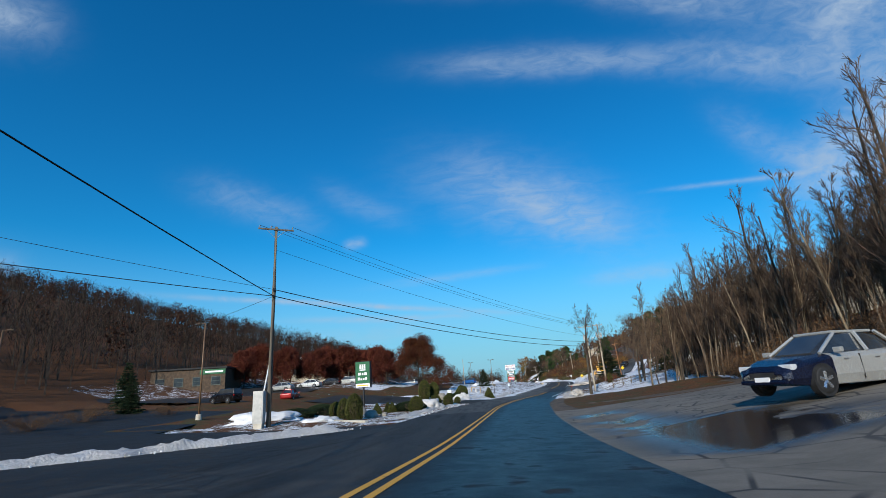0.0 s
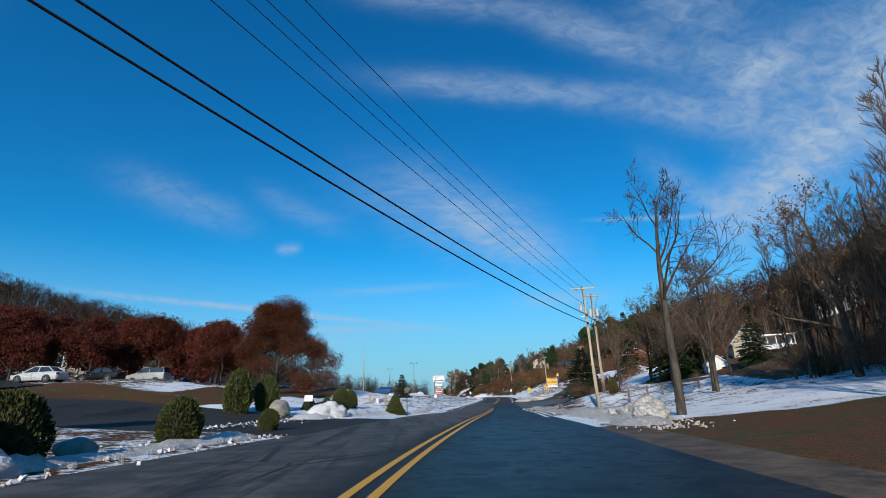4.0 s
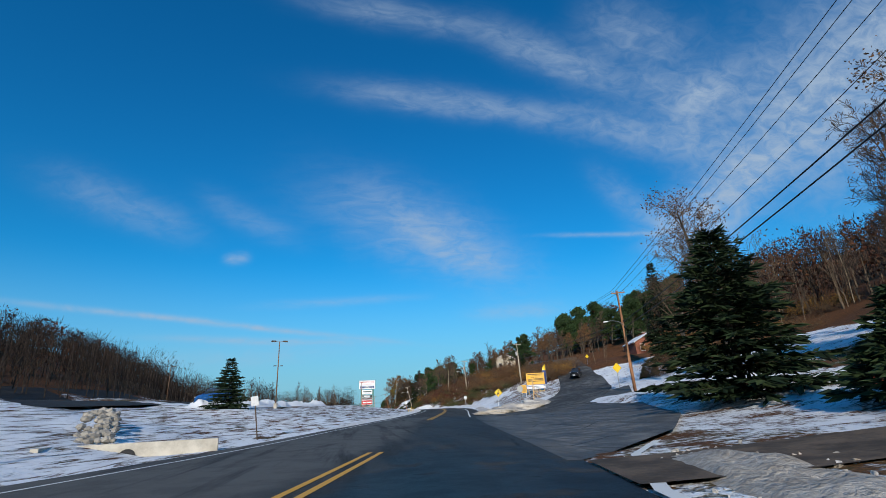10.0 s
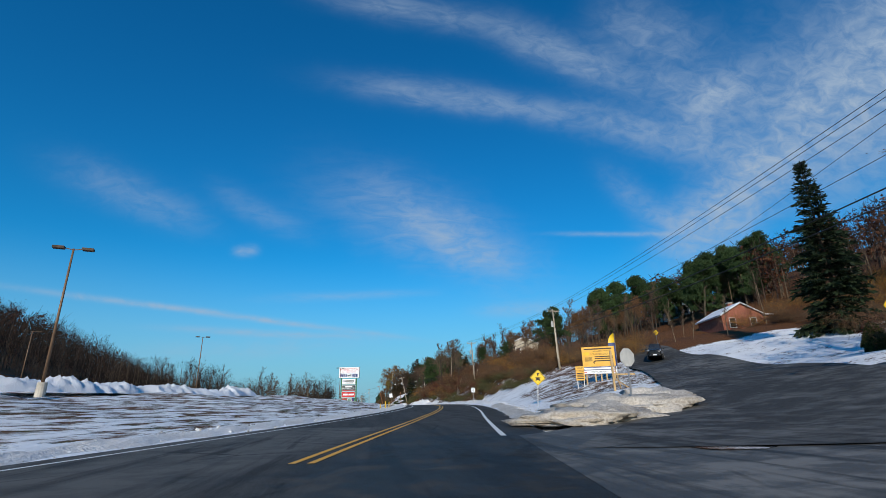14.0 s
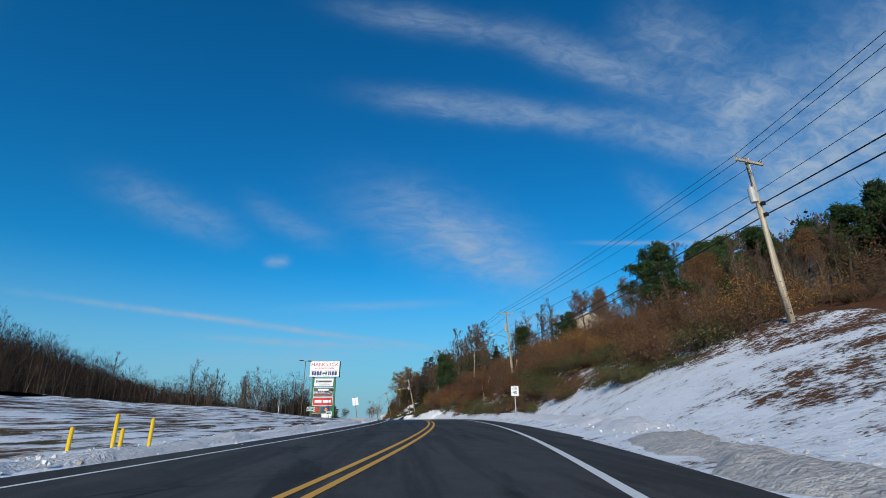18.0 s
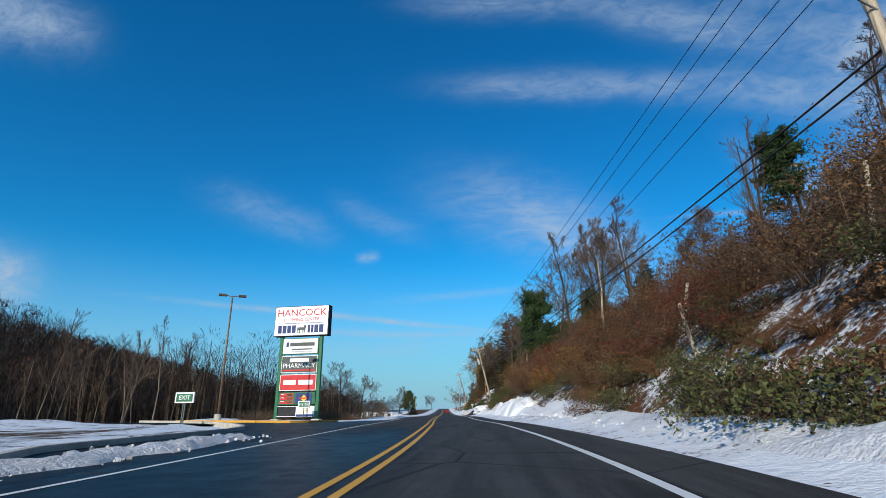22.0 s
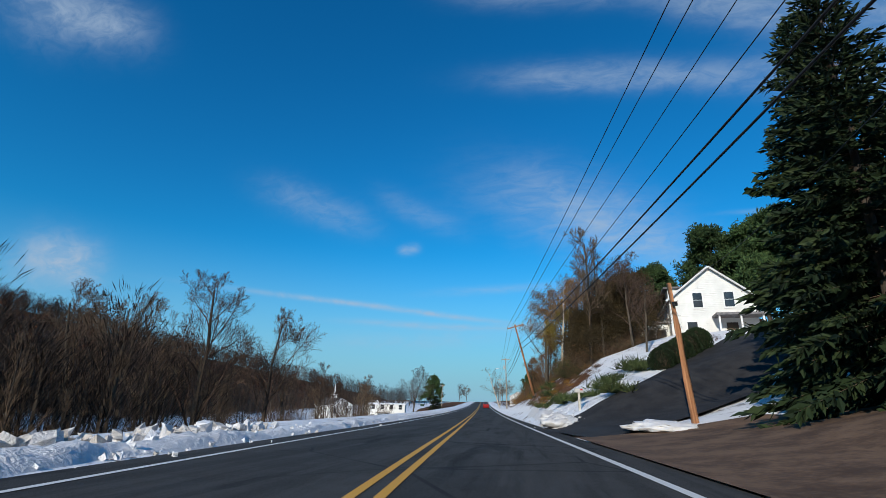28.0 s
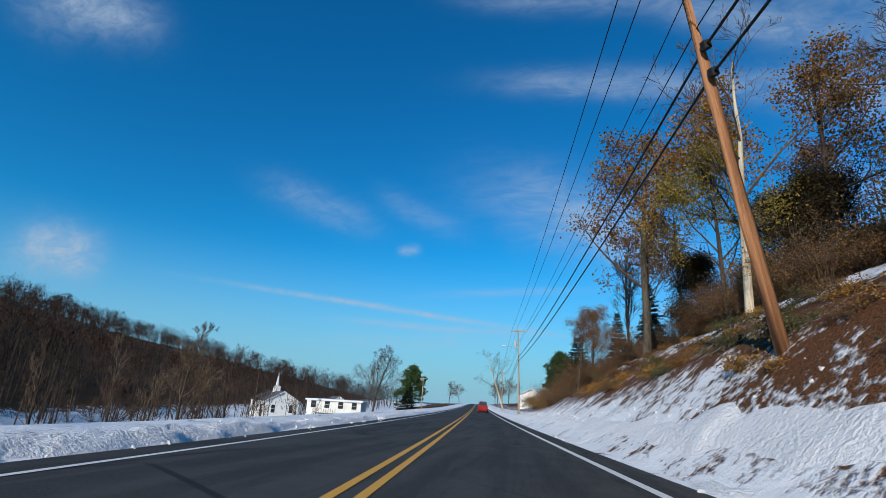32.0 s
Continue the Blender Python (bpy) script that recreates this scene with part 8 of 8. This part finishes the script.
for i, (s, d, w, h, dirt, st) in enumerate(((64.2, 7.2, .8, .8, .75, 1.2), (62.6, 7.0, .6, .5, .7, 1.2), (66.5, 6.8, .6, .4, .7, 1.0), (166.6, 10.2, 2.6, .7, .8, 1.4), (163.6, 8.0, 2.2, .5, .85, 1.3), (169, 12.2, 1.8, .6, .7, 1.3), (37, -17.5, 1.8, .9, .05, 1.6), (35.5, -12.4, .9, .5, .05, 1.5), (76.5, -10.2, 1.3, .9, .3, 1.0), (50.5, -7.8, 1.3, .9, .3, 1.4),
                                           *[(282.5 + i * 1.15, 8.35 + .2 * math.sin(i * 2.3) + i * .02, .5 + .12 * math.sin(i * 1.7), .42 + .12 * math.sin(i * 2.9 + 1) + i * .012, .06, 1.35) for i in range(14)],
                                           (320.0, 7.2, 1.2, .8, .12, 1.2), (317.8, 7.8, 1.5, .8, .05, 1.2), (321.6, 8.4, 1.0, .5, .2, 1.2), (336.4, 8.2, 1.2, .3, .1, 1.3), (345.2, 5.6, .9, .5, .3, 1.2), (347.5, 5.7, .8, .5, .3, 1.3))):
    snow_heap(s, d, w, h, dirt, i + 3, "heap of ploughed snow beside the road" if dirt < .5 else "heap of dirty grey-brown ploughed snow", st)


def snow_clods(name, label, s0, s1, offset, wide, count, size, dirt, seed):
    """Broken lumps of ploughed snow strewn along a line."""
    rng = np.random.default_rng(seed)
    s = s0 + (s1 - s0) * rng.random(count)
    d = np.array([offset(x) if callable(offset) else offset for x in s]) + rng.normal(size=count) * wide
    c = np.concatenate([xy(s, d), (ground_z(s, d) + rng.random(count) * size * .3)[:, None]], 1)
    k = size * .5 * (.35 + .9 * rng.random((count, 1, 1)) ** 2)
    corner = np.array([(x, y, z) for z in (-1, 1) for y in (-1, 1) for x in (-1, 1)], float) * .5
    v = corner[None] * k * (.7 + .6 * rng.random((count, 1, 3))) + rng.normal(size=(count, 8, 3)) * k * .2
    a, b = rng.random(count) * math.tau, rng.normal(size=count) * .5
    ca, sa, cb, sb, o, i1 = np.cos(a), np.sin(a), np.cos(b), np.sin(b), 0 * a, 0 * a + 1
    turn = np.stack([np.stack([ca, -sa, o], -1), np.stack([sa, ca, o], -1), np.stack([o, o, i1], -1)], 1) @ np.stack([np.stack([i1, o, o], -1), np.stack([o, cb, -sb], -1), np.stack([o, sb, cb], -1)], 1)
    v = np.einsum("nij,nkj->nki", turn, v) + c[:, None]
    quads = np.array([(0, 2, 3, 1), (4, 5, 7, 6), (0, 1, 5, 4), (2, 6, 7, 3), (0, 4, 6, 2), (1, 3, 7, 5)])
    ob = link_mesh(name, v.reshape(-1, 3), (quads[None] + np.arange(count)[:, None, None] * 8).reshape(-1, 4), M_SNOW)
    att = ob.data.attributes.new("dirt", "FLOAT", "POINT")
    att.data.foreach_set("value", np.repeat(np.clip(rng.normal(size=count) * .25 + dirt, 0, 1), 8).astype(np.float32))
    return tagged(ob, label, "snow", kind="stuff")


for i, (s0, s1, off, w, n, size, dirt) in enumerate((
        (8, 27, lambda s: -17 + (s - 8) * .52, .45, 600, .14, .3), (36, 60, -6.7, .7, 600, .14, .5), (62, 92, lambda s: -10.5 + max(0, s - 72) * .16, .6, 600, .14, .4),
        (92, 232, lambda s: EDGE_L(s) - .9, .45, 2200, .12, .35), (232, 258, -5.8, .5, 500, .13, .4), (290, 420, -5.3, .5, 2200, .14, .15), (318, 334, -6.4, .5, 160, .5, .35),
        (58, 80, 6.7, .7, 800, .13, .7), (80, 116, lambda s: EDGE_R(s) + 1.7, .6, 1300, .1, .9), (166, 206, lambda s: EDGE_R(s) + 1.5, .5, 1100, .09, .6),
        (205, 268, 7.3, .5, 700, .12, .15), (266, 320, 7.7, .6, 1200, .16, .08), (343.5, 366, 5.9, .5, 600, .14, .25), (364, 430, 6.0, .5, 1200, .1, .1))):
    snow_clods("snow_clods", "broken lumps of ploughed snow along the road edge", s0, s1, off, w, n, size, dirt, 400 + i)


# ---- fences and small posts ----
def rail_fence(points, label):
    """A split-rail fence: weathered posts with two rails between them."""
    root = thing("rail_fence", label, "fence", "", Matrix.Translation(at(*points[0])))
    base = at(*points[0])
    spots = [at(s, d) - base for s, d in points]
    for p in spots:
        part("post", box((p.x - .07, p.y - .07, p.z - .3), (p.x + .07, p.y + .07, p.z + 1.15), .015), M_SHADED_OLD_POLE, root)
    for a, b in zip(spots, spots[1:]):
        for z in (.45, .95):
            part("rail", tube(a + Vector((0, 0, z)), b + Vector((0, 0, z + .03)), .055, .045, 6), M_SHADED_OLD_POLE, root)
    return root


rail_fence([(91.8, 13.2), (91.9, 14.9), (92.0, 16.3), (92.0, 17.9), (92.6, 19.8)], "weathered split-rail fence across the snowy lawn")
for s, d, high, lean in ((258.4, 10.0, 1.9, -9), (261.5, 11.2, 2.3, 14), (253.6, 13.0, 2.4, 10)):
    root = thing("old_post", "weathered leaning wooden post among bank brush", "post", "old posts on the bank", facing(s, d, 0, 0, lean))
    part("post", tube((0, 0, -.4), (0, 0, high), .075, .06, 8), M_POLE, root)
root = thing("lane_sign", "small white notice on a black post beside a bush", "sign", m=facing(80.6, -13.2, 5))
part("post", box((-.04, -.03, -.3), (.04, .03, 1.0), .005), M_BLACK, root)
part("board", box((-.32, -.06, .75), (.32, -.03, 1.2), .008), M_SIGNFACE, root)
